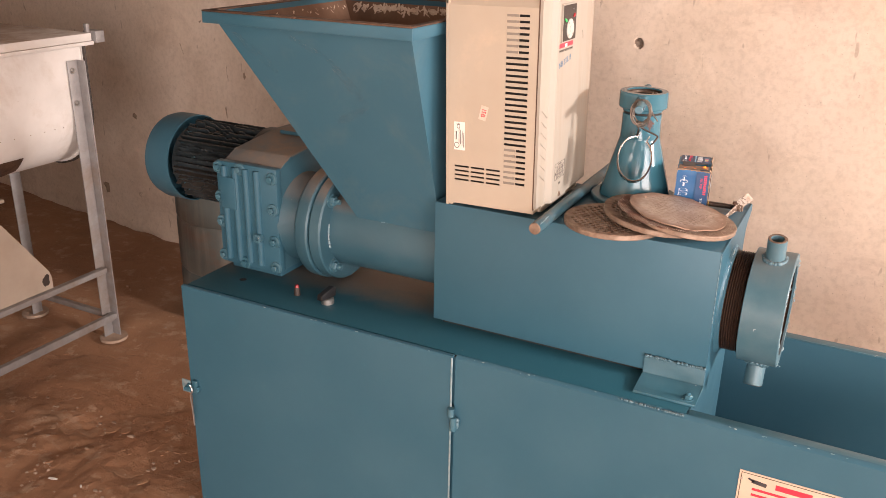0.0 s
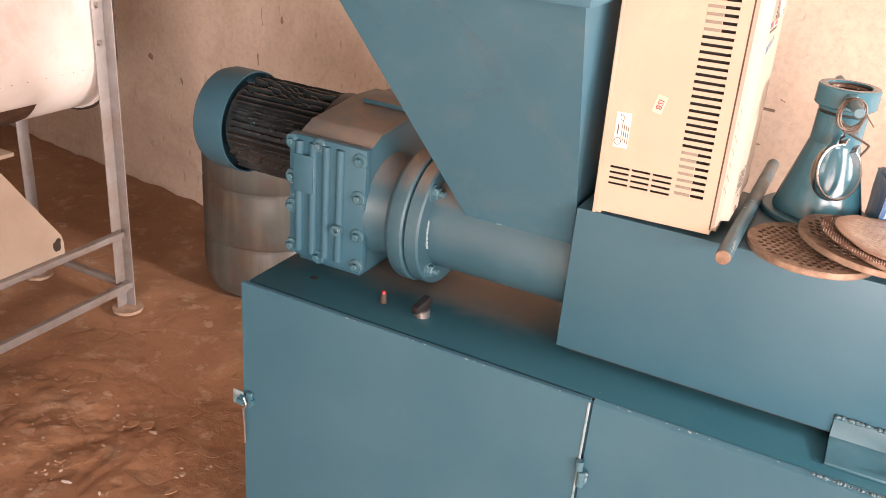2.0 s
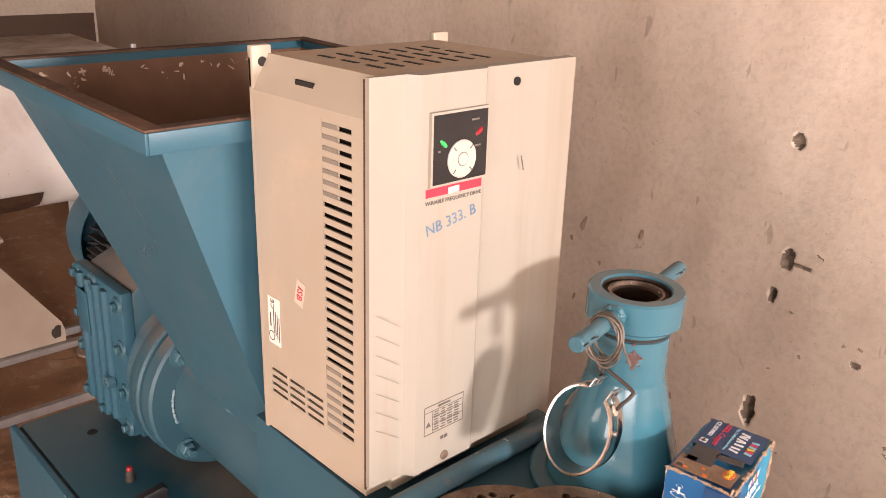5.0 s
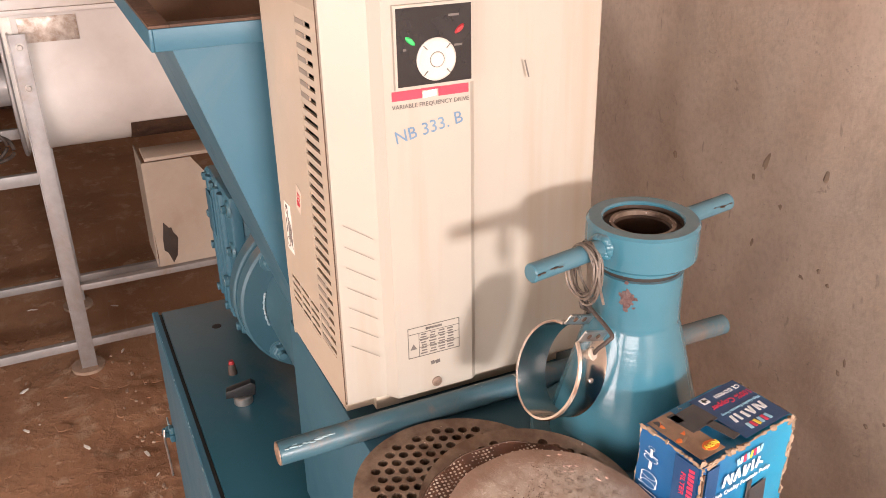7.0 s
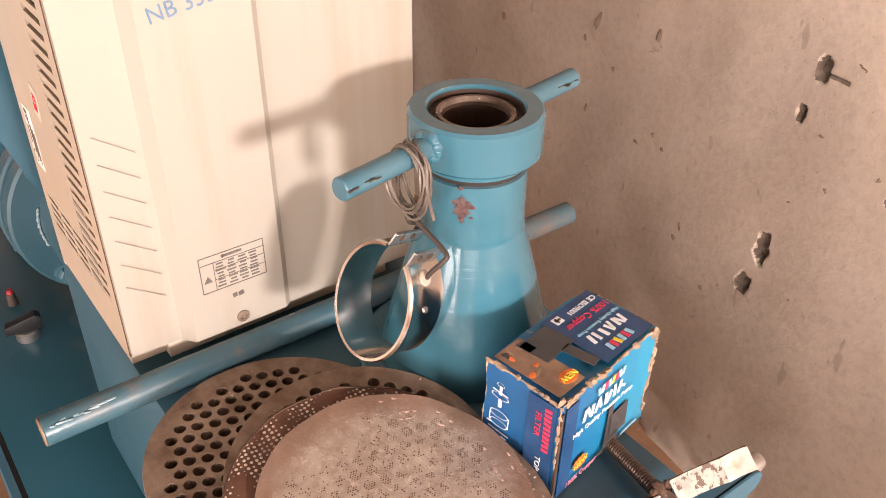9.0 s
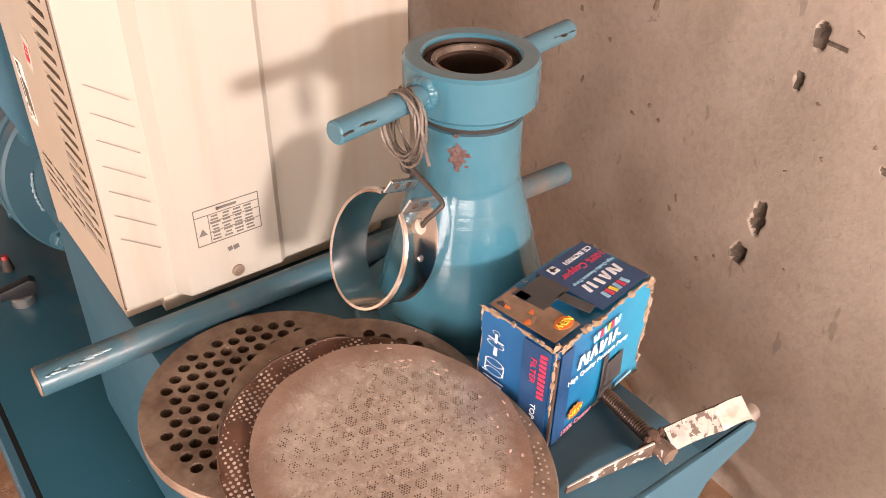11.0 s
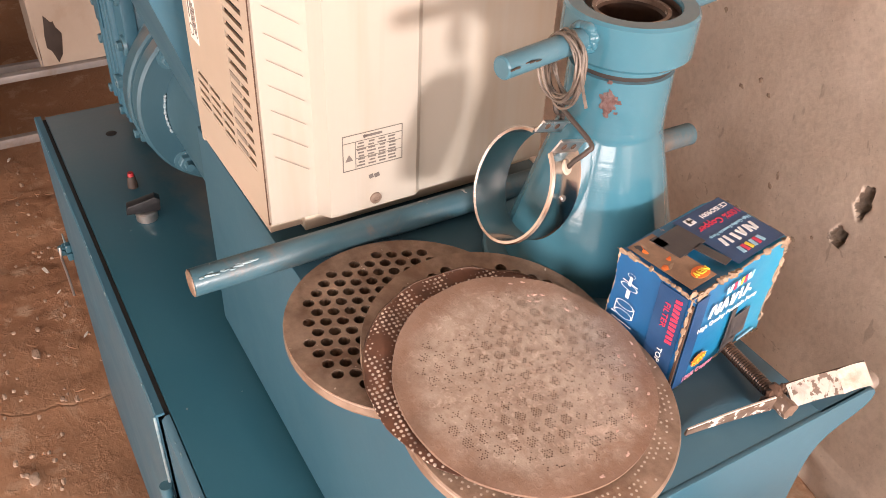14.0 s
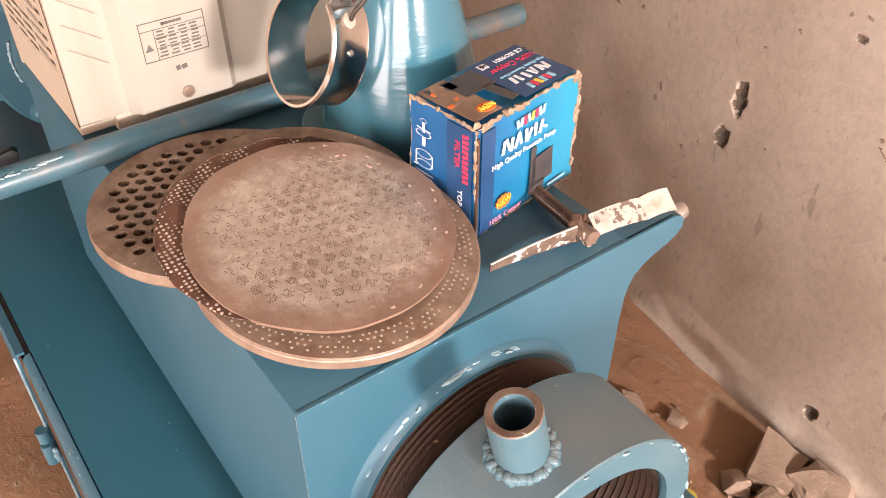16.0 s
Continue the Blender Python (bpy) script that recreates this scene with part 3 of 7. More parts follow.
def weld_line(pts, r, bm=None, step=0.006, rough=0.35, seed=1, sub=1):
    """A bead of uneven blobs along a line of points."""
    rnd = random.Random(seed)
    b = bmesh.new()
    for p, q in zip(pts, pts[1:]):
        p, q = Vector(p), Vector(q)
        n = max(1, int((q - p).length / step))
        for i in range(n):
            k = r * rnd.uniform(1 - rough, 1 + rough)
            c = p.lerp(q, (i + rnd.uniform(0.2, 0.8)) / n)
            bmesh.ops.create_icosphere(b, subdivisions=sub, radius=k, matrix=Matrix.Translation(c) @ Euler((rnd.random() * 3, rnd.random() * 3, 0)).to_matrix().to_4x4() @ Matrix.Diagonal((1.0, 1.2, 0.8, 1)))
    return join(bm, b)


def flecks(pts, n, r, seed, spread=0.0015):
    """Small flat chips scattered along a line of points."""
    rnd = random.Random(seed)
    b = bmesh.new()
    pts = [Vector(p) for p in pts]
    for i in range(n):
        k = rnd.randrange(len(pts) - 1)
        d = (pts[k + 1] - pts[k]).normalized()
        c = pts[k].lerp(pts[k + 1], rnd.random()) + Vector((rnd.gauss(0, spread), rnd.gauss(0, spread), 0))
        q = blob(rnd, 1.0, 1.0, 1, 0.5)
        s = r * rnd.uniform(0.4, 1.3)
        q.transform(Matrix.Translation(c) @ d.to_track_quat("Z", "Y").to_matrix().to_4x4() @ Matrix.Diagonal((s * 0.45, s * 0.45, s * rnd.uniform(1, 2.6), 1)))
        b = join(b, q)
    return b


def blob(rnd, size, flat=1.0, sub=2, rough=0.35):
    """A broken lump."""
    b = bmesh.new()
    bmesh.ops.create_icosphere(b, subdivisions=sub, radius=1.0)
    off = Vector((rnd.random() * 50, rnd.random() * 50, rnd.random() * 50))
    for v in b.verts:
        d = v.co.normalized()
        k = 1 + rough * noise.noise(d * 1.3 + off) + 0.5 * rough * noise.noise(d * 3.1 + off)
        cut = max(abs(d.x), abs(d.y), abs(d.z))
        v.co = d * k / (0.35 + 0.65 * cut)
        v.co.z *= flat
    b.transform(Matrix.Diagonal((size, size, size, 1)))
    return b


def lettering(text, size, depth=0.0003, align="CENTER"):
    """Raised letters in the built-in font, in the xy plane, as a bmesh."""
    cu = bpy.data.curves.new("letters", "FONT")
    cu.body, cu.size, cu.extrude, cu.align_x, cu.align_y, cu.resolution_u = text, size, depth, align, "CENTER", 2
    ob = bpy.data.objects.new("letters", cu)
    scene.collection.objects.link(ob)
    me = bpy.data.meshes.new_from_object(ob.evaluated_get(bpy.context.evaluated_depsgraph_get()))
    b = bmesh.new()
    b.from_mesh(me)
    bpy.data.objects.remove(ob)
    bpy.data.curves.remove(cu)
    bpy.data.meshes.remove(me)
    return b


def on_face(origin, right, up):
    """A frame on a face: x along right, y along up, z out of it."""
    r, u = Vector(right).normalized(), Vector(up).normalized()
    n = r.cross(u)
    return Matrix.Translation(origin) @ Matrix((r, u, n)).transposed().to_4x4()


def bar(m, x, y, w, h, t=0.0004, bm=None, turn=0.0):
    """A flat printed bar on a face frame m."""
    b = box(-w / 2, w / 2, -h / 2, h / 2, 0, t)
    b.transform(m @ Matrix.Translation((x, y, 0)) @ Matrix.Rotation(radians(turn), 4, "Z"))
    return join(bm, b)


def words(m, x, y, text, size, turn=0.0, t=0.0004, bm=None, align="CENTER"):
    b = lettering(text, size, t / 2, align)
    b.transform(m @ Matrix.Translation((x, y, t)) @ Matrix.Rotation(radians(turn), 4, "Z"))
    return join(bm, b)

# ---- the room ----
SLOPE = -0.145
ROOM_W, ROOM_E, ROOM_S, ROOM_H = -6.0, 4.0, -3.6, 3.3


def north_y(x):
    return 2.765 + SLOPE * (x + 0.62)


def spaced(a, b, step):
    return list(np.linspace(a, b, max(2, int(round((b - a) / step)) + 1)))


# chipped holes in the plaster: x, z, width, height, depth
PITS = [(-0.708, 0.532, 0.030, 0.040, 0.022), (-0.685, 0.627, 0.030, 0.050, 0.028), (-0.663, 0.988, 0.028, 0.042, 0.026), (-0.632, 0.986, 0.040, 0.007, 0.006), (-0.688, 1.231, 0.022, 0.030, 0.03),
        (-0.680, 0.906, 0.016, 0.030, 0.022), (-0.483, 0.834, 0.018, 0.009, 0.006), (-0.330, 0.110, 0.022, 0.03, 0.02)]


def wall_north():
    xs = spaced(ROOM_W - 0.2, -3.7, 0.08) + spaced(-3.68, -1.2, 0.03) + spaced(-1.18, -0.86, 0.02) + spaced(-0.85, -0.28, 0.0036) + spaced(-0.26, 0.3, 0.02) + spaced(0.36, ROOM_E + 0.2, 0.1)
    zs = spaced(-0.05, 0.06, 0.012) + spaced(0.066, 0.16, 0.0045) + spaced(0.172, 0.5, 0.014) + spaced(0.507, 1.36, 0.0042) + spaced(1.37, 1.5, 0.02) + spaced(1.55, ROOM_H, 0.1)
    b = bmesh.new()
    grid, broken = [], set()
    for x in xs:
        col = []
        for z in zs:
            d = 0.010 * noise.noise(Vector((x * 1.1, 0, z * 1.1))) + 0.004 * noise.noise(Vector((x * 6, 3, z * 6)))
            for px, pz, w, h, dep in PITS:
                k = ((x - px) / w / 0.56) ** 2 + ((z - pz) / h / 0.56) ** 2
                if k > 2.6:
                    continue
                k *= max(0.3, 1 + 0.8 * noise.noise(Vector((x * 48, px * 9, z * 48))) + 0.3 * noise.noise(Vector((x * 130, px, z * 130))))
                if k < 1:
                    d += dep * (0.7 + 0.4 * noise.noise(Vector((x * 70, 7, z * 70)))) * min(1.0, 2.4 * (1 - k))
                    if k < 0.8:
                        broken.add((len(grid), len(col)))
            if z < 0.10:
                d -= 0.020 * (1 - z / 0.10) * (0.6 + noise.noise(Vector((x * 9, 5, z * 20))))
            col.append(b.verts.new((x, north_y(x) + d, z)))
        grid.append(col)
    for i in range(len(xs) - 1):
        for j in range(len(zs) - 1):
            f = b.faces.new((grid[i][j], grid[i + 1][j], grid[i + 1][j + 1], grid[i][j + 1]))
            if any(q in broken for q in ((i, j), (i + 1, j), (i + 1, j + 1), (i, j + 1))):
                f.material_index = 1
    back0, back1 = [b.verts.new((xs[0], north_y(xs[0]) + 0.24, z)) for z in (zs[0], zs[-1])], [b.verts.new((xs[-1], north_y(xs[-1]) + 0.24, z)) for z in (zs[0], zs[-1])]
    b.faces.new((back0[0], back0[1], back1[1], back1[0]))
    b.faces.new([c[-1] for c in grid] + [back1[1], back0[1]])
    b.faces.new(grid[0] + [back0[1], back0[0]])
    b.faces.new(grid[-1] + [back1[1], back1[0]])
    return b


def wall_panels(name, label, boxes, material=None):
    b = None
    for q in boxes:
        b = box(*q, bm=b)
    return solo(name, b, material or PLASTER, label, "wall", kind="structure")


def floor_sheet():
    xs = spaced(ROOM_W - 0.2, -3.9, 0.15) + spaced(-3.86, -2.73, 0.035) + spaced(-2.71, -1.46, 0.011) + spaced(-1.44, 0.6, 0.035) + spaced(0.7, ROOM_E + 0.24, 0.12)
    ys = spaced(ROOM_S - 0.2, 0.3, 0.15) + spaced(0.34, 1.30, 0.025) + spaced(1.311, 2.05, 0.010) + spaced(2.08, 3.65, 0.035)

    def crust(x, y):
        """Broken layers of trodden earth."""
        far = math.exp(-((x + 2.1) / 0.50) ** 2 - ((y - 1.62) / 0.34) ** 2)
        if far < 0.03:
            return 0.0
        t = 3.2 * (noise.noise(Vector((x * 4.5, y * 4.5, 8))) + 0.5 * noise.noise(Vector((x * 11, y * 11, 4))) + 0.22 * noise.noise(Vector((x * 30, y * 30, 1))))
        return 0.0060 * far * (math.floor(t) + (t - math.floor(t)) ** 5) + 0.003 * far * noise.noise(Vector((x * 60, y * 60, 2)))
    b = bmesh.new()
    g = [[b.verts.new((x, y, 0.010 * noise.noise(Vector((x * 1.6, y * 1.6, 0))) + 0.006 * noise.noise(Vector((x * 6, y * 6, 2))) - 0.006 + crust(x, y))) for y in ys] for x in xs]
    for i in range(len(xs) - 1):
        for j in range(len(ys) - 1):
            b.faces.new((g[i][j], g[i + 1][j], g[i + 1][j + 1], g[i][j + 1]))
    return b


solo("floor", floor_sheet(), EARTH, "uneven cracked brown earth and cement floor", "floor", kind="structure", smooth=50)
wn_ob = solo("wall_north", wall_north(), [PLASTER, BROKEN], "bare pinkish-brown cement plaster wall with chipped holes", "wall", kind="structure", smooth=60)


def wall_scars():
    """Scratches and brown smudges on the north wall, a little proud of the plaster."""
    rnd = random.Random(33)

    def skin(x, z):
        return north_y(x) + 0.010 * noise.noise(Vector((x * 1.1, 0, z * 1.1))) + 0.004 * noise.noise(Vector((x * 6, 3, z * 6)))
    for x0, z0, x1, z1, w in ((-0.60, 1.022, -0.585, 1.014, 0.0014), (-0.395, 0.688, -0.375, 0.672, 0.0013), (-2.60, 0.95, -2.595, 0.88, 0.0014), (-2.9, 1.02, -2.88, 0.97, 0.0014)):
        pts = []
        for k in np.linspace(0, 1, 12):
            x, z = x0 + (x1 - x0) * k + rnd.gauss(0, 0.002), z0 + (z1 - z0) * k + rnd.gauss(0, 0.0015)
            pts.append((x, skin(x, z), z))
        part_of_wall = new("scratch", mesh_of("scratch", sweep(pts, w, 5), WALL_SCAR))
        part_of_wall.parent = wn_ob
    for x, z, w, h in ((-1.603, 0.776, 0.010, 0.008), (-1.232, 0.895, 0.006, 0.024), (-1.274, 0.834, 0.006, 0.007), (-1.041, 0.919, 0.006, 0.014), (-1.165, 0.800, 0.006, 0.006), (-1.245, 0.678, 0.005, 0.012), (-1.058, 0.675, 0.006, 0.004), (-0.901, 0.524, 0.007, 0.005), (-0.889, 0.555, 0.004, 0.010), (-1.011, 0.714, 0.005, 0.007), (-0.980, 0.693, 0.005, 0.004), (-0.800, 0.457, 0.006, 0.004), (-0.478, 0.868, 0.006, 0.002), (-0.512, 0.862, 0.003, 0.003), (-0.595, 0.80, 0.003, 0.004), (-0.39, 0.70, 0.005, 0.003), (-0.63, 0.885, 0.005, 0.0025), (-0.655, 0.745, 0.004, 0.002), (-0.60, 0.565, 0.003, 0.002), (-0.76, 0.49, 0.004, 0.003), (-2.75, 1.13, 0.006, 0.004), (-2.484, 0.915, 0.009, 0.012), (-2.47, 1.08, 0.009, 0.013), (-3.613, 0.19, 0.022, 0.03), (-2.62, 0.74, 0.004, 0.022), (-3.1, 0.55, 0.007, 0.016), (-3.3, 0.62, 0.016, 0.013)):
        q = blob(rnd, 1.0, 1.0, 2, 0.9)
        q.transform(Matrix.Translation((x, skin(x, z), z)) @ Matrix.Rotation(rnd.uniform(-0.6, 0.6), 4, "Y") @ Matrix.Diagonal((w, 0.0009, h, 1)))
        c = new("chip_mark", mesh_of("chip_mark", q, WALL_SCAR))
        c.parent = wn_ob


wall_scars()
wall_panels("wall_west", "bare cement plaster wall in shade", [(ROOM_W - 0.2, ROOM_W, ROOM_S - 0.2, 3.8, 0, ROOM_H)])
wall_panels("dado", "dark brown painted lower band of the west wall", [(ROOM_W, ROOM_W + 0.006, ROOM_S, 3.53, 0, 0.90)], DADO)
# east wall with its two windows
wall_panels("wall_east", "plaster wall with a small and a wide window", [(ROOM_E, ROOM_E + 0.2, ROOM_S - 0.2, -2.95, 0, ROOM_H), (ROOM_E, ROOM_E + 0.2, -2.95, -0.05, 0, 1.05), (ROOM_E, ROOM_E + 0.2, -2.95, -0.05, 2.85, ROOM_H), (ROOM_E, ROOM_E + 0.2, -0.05, 1.48, 0, ROOM_H), (ROOM_E, ROOM_E + 0.2, 1.48, 2.4, 0, 1.80), (ROOM_E, ROOM_E + 0.2, 1.48, 2.4, 2.20, ROOM_H)])
# south wall with its wide gate
wall_panels("wall_south", "plaster wall with a wide open gate", [(ROOM_W - 0.2, 0.2, ROOM_S - 0.2, ROOM_S, 0, ROOM_H), (2.8, ROOM_E + 0.2, ROOM_S - 0.2, ROOM_S, 0, ROOM_H), (0.2, 2.8, ROOM_S - 0.2, ROOM_S, 2.7, ROOM_H)])
# added out of view: keeps the gate's light off the floor round the mixer
wall_panels("wall_light_blocker", "unseen plaster wall added to block gate light", [(-1.85, -1.70, ROOM_S, 0.55, 0, ROOM_H)])
solo("ceiling", box(ROOM_W - 0.2, ROOM_E + 0.2, ROOM_S - 0.2, 3.9, ROOM_H, ROOM_H + 0.1), ROOF, "unseen ceiling, darkened to cut bounced light", "ceiling", kind="structure")
solo("ground", box(-30, 30, -30, 30, -0.25, -0.06), YARD, "bright bare earth of the yard outside", "ground", kind="structure")

# ---- the extruder ----
AX_Y, AX_Z = 1.7475, 0.878        # axis of barrel and nozzle
DECK = 0.735


def extruder():
    th = thing("extruder", "blue-painted steel screw extruder with hopper, gear motor and cabinet base", "machine", (-0.8, 1.76, 0))
    # cabinet
    body = part("cabinet", box(-1.412, -0.208, 1.512, 1.927, 0.0, 0.7305, 0.002), BLUE, th)
    part("deck", box(-1.418, -0.203, 1.5135, 1.933, 0.731, DECK, 0.001), BLUE_DECK, th, "dusty blue steel deck")
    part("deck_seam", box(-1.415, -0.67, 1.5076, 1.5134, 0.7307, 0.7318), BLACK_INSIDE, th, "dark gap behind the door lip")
    # door sheet with its folded lip
    door = part("door", prism([(1.5075, 0.7355), (1.4985, 0.7355), (1.4965, 0.7335), (1.4965, 0.045), (1.5, 0.045), (1.5, 0.732), (1.5075, 0.732)], "x", -1.424, -0.681), BLUE, th, "flat blue steel door with a folded top lip")
    part("bare_edge", box(-0.6835, -0.6795, 1.4945, 1.4975, 0.05, 0.733, 0.0008), BARE_EDGE, door, "edge rubbed to bare metal")
    # latch at the free side of the door
    lt = part("latch_plate", box(-1.447, -1.419, 1.4885, 1.4915, 0.438, 0.474, 0.001), BARE_EDGE, door)
    part("latch_pin", rod((-1.428, 1.480, 0.456), (-1.408, 1.480, 0.456), 0.006, bm=rod((-1.426, 1.49, 0.456), (-1.412, 1.49, 0.456), 0.011, seg=14)), BLUE_WORN, door)
    part("latch_hasp", box(-1.412, -1.397, 1.487, 1.4965, 0.442, 0.478, 0.002, bm=box(-1.40, -1.392, 1.486, 1.4965, 0.449, 0.462, 0.002)), BLUE_WORN, door)
    part("latch_hook", sweep(curve_points([(-1.409, 1.478, 0.470), (-1.402, 1.476, 0.455), (-1.409, 1.476, 0.440), (-1.4085, 1.478, 0.40), (-1.408, 1.479, 0.352)], 6), 0.0024), STEEL, door, "bent wire hook")
    for z in (0.594, 0.22):
        hb = rod((-0.672, 1.489, z - 0.03), (-0.672, 1.489, z + 0.002), 0.0075, seg=14, chamfer=0.001)
        hb = rod((-0.678, 1.490, z + 0.003), (-0.678, 1.490, z + 0.022), 0.0075, seg=14, bm=hb)
        hg = part("hinge", hb, BLUE_WORN, door)
        part("weld", weld_line([(-0.665, 1.495, z - 0.03), (-0.665, 1.495, z - 0.004)], 0.004, seed=int(z * 100)), WELD, hg)
    # fixed front sheet and bin
    part("front_sheet", prism([(1.512, 0.7352), (1.507, 0.734), (1.5025, 0.729), (1.5025, 0.02), (1.506, 0.02), (1.506, 0.726), (1.512, 0.7315)], "x", -0.6765, 0.42), BLUE, th, "blue front sheet with a rounded top fold")
    bn = part("bin", box(-0.204, -0.200, 1.51, 1.960, 0.05, 0.733), BLUE, th, "open deep blue sheet-steel bin")
    part("bin_back", box(-0.2, 0.42, 1.934, 1.938, 0.25, 0.735), BLUE, bn)
    part("bin_rim", box(-0.199, 0.42, 1.512, 1.533, 0.7315, 0.7352, 0.0012), BLUE_WORN, bn, "rim rubbed pale")
    part("bin_rim", box(-0.199, 0.42, 1.934, 1.960, 0.7352, 0.738, 0.001), BLUE_WORN, bn)
    part("bin_floor", box(-0.2, 0.42, 1.506, 1.937, 0.25, 0.254), BLUE, bn)
    part("bin_front", box(-0.199, 0.42, 1.509, 1.5115, 0.25, 0.731), BLUE, bn)
    part("weld", weld_line([(-0.33, 1.507, 0.7335), (-0.205, 1.506, 0.7335)], 0.0022, step=0.0026, rough=0.6, seed=4), BLUE_RING, th)
    # nameplate
    pm = on_face((-0.093, 1.5024, 0.658), (1, 0, 0), (0, 0, 1))
    npl = part("nameplate", bar(pm, 0.0875, -0.0425, 0.175, 0.085, 0.0012), PLATE, th, "printed tan metal nameplate")
    up = pm @ Matrix.Translation((0, 0, 0.0012))
    fr = None
    for x, y, w, h in ((0.0875, -0.004, 0.167, 0.0012), (0.0875, -0.081, 0.167, 0.0012), (0.004, -0.0425, 0.0012, 0.078), (0.171, -0.0425, 0.0012, 0.078)):
        fr = bar(up, x, y, w, h, bm=fr)
    part("border", fr, RUST_DARK, npl)
    part("emblem", bar(up, 0.036, -0.019, 0.026, 0.008, turn=-6, bm=bar(up, 0.022, -0.016, 0.012, 0.004, turn=-20)), PRINT_BLACK, npl)
    part("printed_bar", bar(up, 0.095, -0.018, 0.062, 0.011, bm=bar(up, 0.075, -0.034, 0.10, 0.005, bm=bar(up, 0.08, -0.046, 0.11, 0.005, bm=bar(up, 0.07, -0.058, 0.09, 0.005)))), RED_PRINT, npl)
    part("rivet", rod((-0.088, 1.5024, 0.641), (-0.088, 1.5, 0.641), 0.0022, seg=10), STEEL, npl)
    # controls on the deck
    sw = part("push_button", rod((-1.146, 1.592, DECK), (-1.146, 1.592, DECK + 0.020), 0.0080, 0.0060, seg=14), RUBBER, th)
    part("button_cap", rod((-1.146, 1.592, DECK + 0.020), (-1.146, 1.592, DECK + 0.026), 0.0052, 0.004, seg=12), RED, sw, "red cap")
    sel = part("selector_switch", lathe([(0, 0), (0.0155, 0), (0.0155, 0.012), (0.013, 0.014), (0, 0.014)], Matrix.Translation((-1.057, 1.590, DECK)), 24), STEEL, th, "steel collar")
    hk = prism([(-0.027, 0.0), (0.020, 0.0), (0.022, 0.019), (0.015, 0.024), (-0.025, 0.013)], "y", -0.0075, 0.0075, bevel=0.0012)
    hk.transform(Matrix.Translation((-1.057, 1.590, DECK + 0.0142)) @ Matrix.Rotation(radians(80), 4, "Z"))
    part("switch_handle", hk, BLACK_PLASTIC, sel, "black turning handle")
    part("deck_hole", lathe([(0, 0.0004), (0.008, 0.0004), (0.009, 0)], Matrix.Translation((-1.318, 1.60, DECK)), 14), BLACK_INSIDE, th)
    # long housing on the deck
    hs = part("housing", box(-0.790, -0.195, 1.617, 1.903, 0.748, 1.0225, 0.0018, seg=2), BLUE, th)
    curl = [(1.8990, 1.0227), (1.950, 1.0227), (1.958, 1.0200), (1.9625, 1.0145), (1.9620, 1.0070), (1.9560, 1.0010), (1.945, 0.9970), (1.932, 0.9930), (1.921, 0.9885), (1.9125, 0.9815), (1.9075, 0.9720), (1.9052, 0.9600), (1.9040, 0.9400)]
    part("top_ear", prism(curl + [(1.899, 0.93)], "x", -0.2125, -0.1952), BLUE, hs, "curled ear at the top corner", smooth=50)
    part("end_plate", prism([(1.6172, 0.750), (1.6172, 1.0212), (1.6188, 1.0227)] + curl[1:] + [(1.9032, 0.90), (1.901, 0.750)], "x", -0.1972, -0.1930, bevel=0.0005), BLUE, hs, "welded end plate", smooth=20)
    part("bolt_end", lathe([(0, 0), (0.008, 0), (0.008, 0.006), (0.0085, 0.007), (0.008, 0.010), (0.0085, 0.012), (0.007, 0.020), (0, 0.020)], between((-0.206, 1.955, 1.010), (-0.205, 1.98, 1.012)), 14), STEEL, hs)
    part("bare_edge", sweep([(-0.1940 + 0.0003 * math.sin(k * 2.7), 1.6185 + 0.006 * k, 1.0216 + 0.0003 * math.sin(k * 1.9)) for k in range(22)], 0.0009, 6), BARE_EDGE, hs, "top edge rubbed to bare metal")
    part("bare_edge", sweep([(-0.1945, 1.6178 + 0.0002 * math.sin(k * 3.1), 1.0205 - 0.005 * k) for k in range(30)], 0.0008, 6), BARE_EDGE, hs)
    br = part("foot_bracket", prism([(1.6165, 0.781), (1.6125, 0.781), (1.6125, 0.745), (1.540, 0.741), (1.540, 0.7355), (1.6165, 0.7355)], "x", -0.312, -0.193, bevel=0.001), BLUE_WORN, th, "bent blue foot bracket")
    part("weld", weld_line([(-0.311, 1.613, 0.782), (-0.194, 1.613, 0.782)], 0.0030, step=0.0022, rough=0.5, seed=2), BLUE_RING, br)
    part("bolt", hexbolt((-0.210, 1.558, 0.741), (0, 0, 1), 0.008, 0.009, stud=0.006), BLUE_WORN, br)
    # black fill stands in for the shade in the gap below the housing
    part("gap_shade_fill", box(-0.775, -0.21, 1.636, 1.885, DECK + 0.0004, 0.7478), BLACK_INSIDE, th, "black fill for the shade under the housing")
    part("rear_bracket", box(-0.76, -0.64, 1.887, 1.901, 0.735, 0.749), BLUE, th)
    tagged(part("edge_nicks", flecks([(-0.66, 1.506, 0.7345), (0.2, 1.506, 0.7345)], 20, 0.0018, 61), BARE_EDGE, th, "small nicks in the paint"), kind="stuff")
    tagged(part("edge_nicks", flecks([(-1.42, 1.498, 0.7352), (-0.69, 1.498, 0.7352)], 16, 0.0013, 62), BARE_EDGE, door), kind="stuff")
    tagged(part("edge_nicks", flecks([(-0.1965, 1.6195, 0.76), (-0.1965, 1.6195, 1.02), (-0.79, 1.6195, 1.021)], 14, 0.0014, 63, 0.0006), BARE_EDGE, hs), kind="stuff")
    sp = bmesh.new()
    rs = random.Random(64)
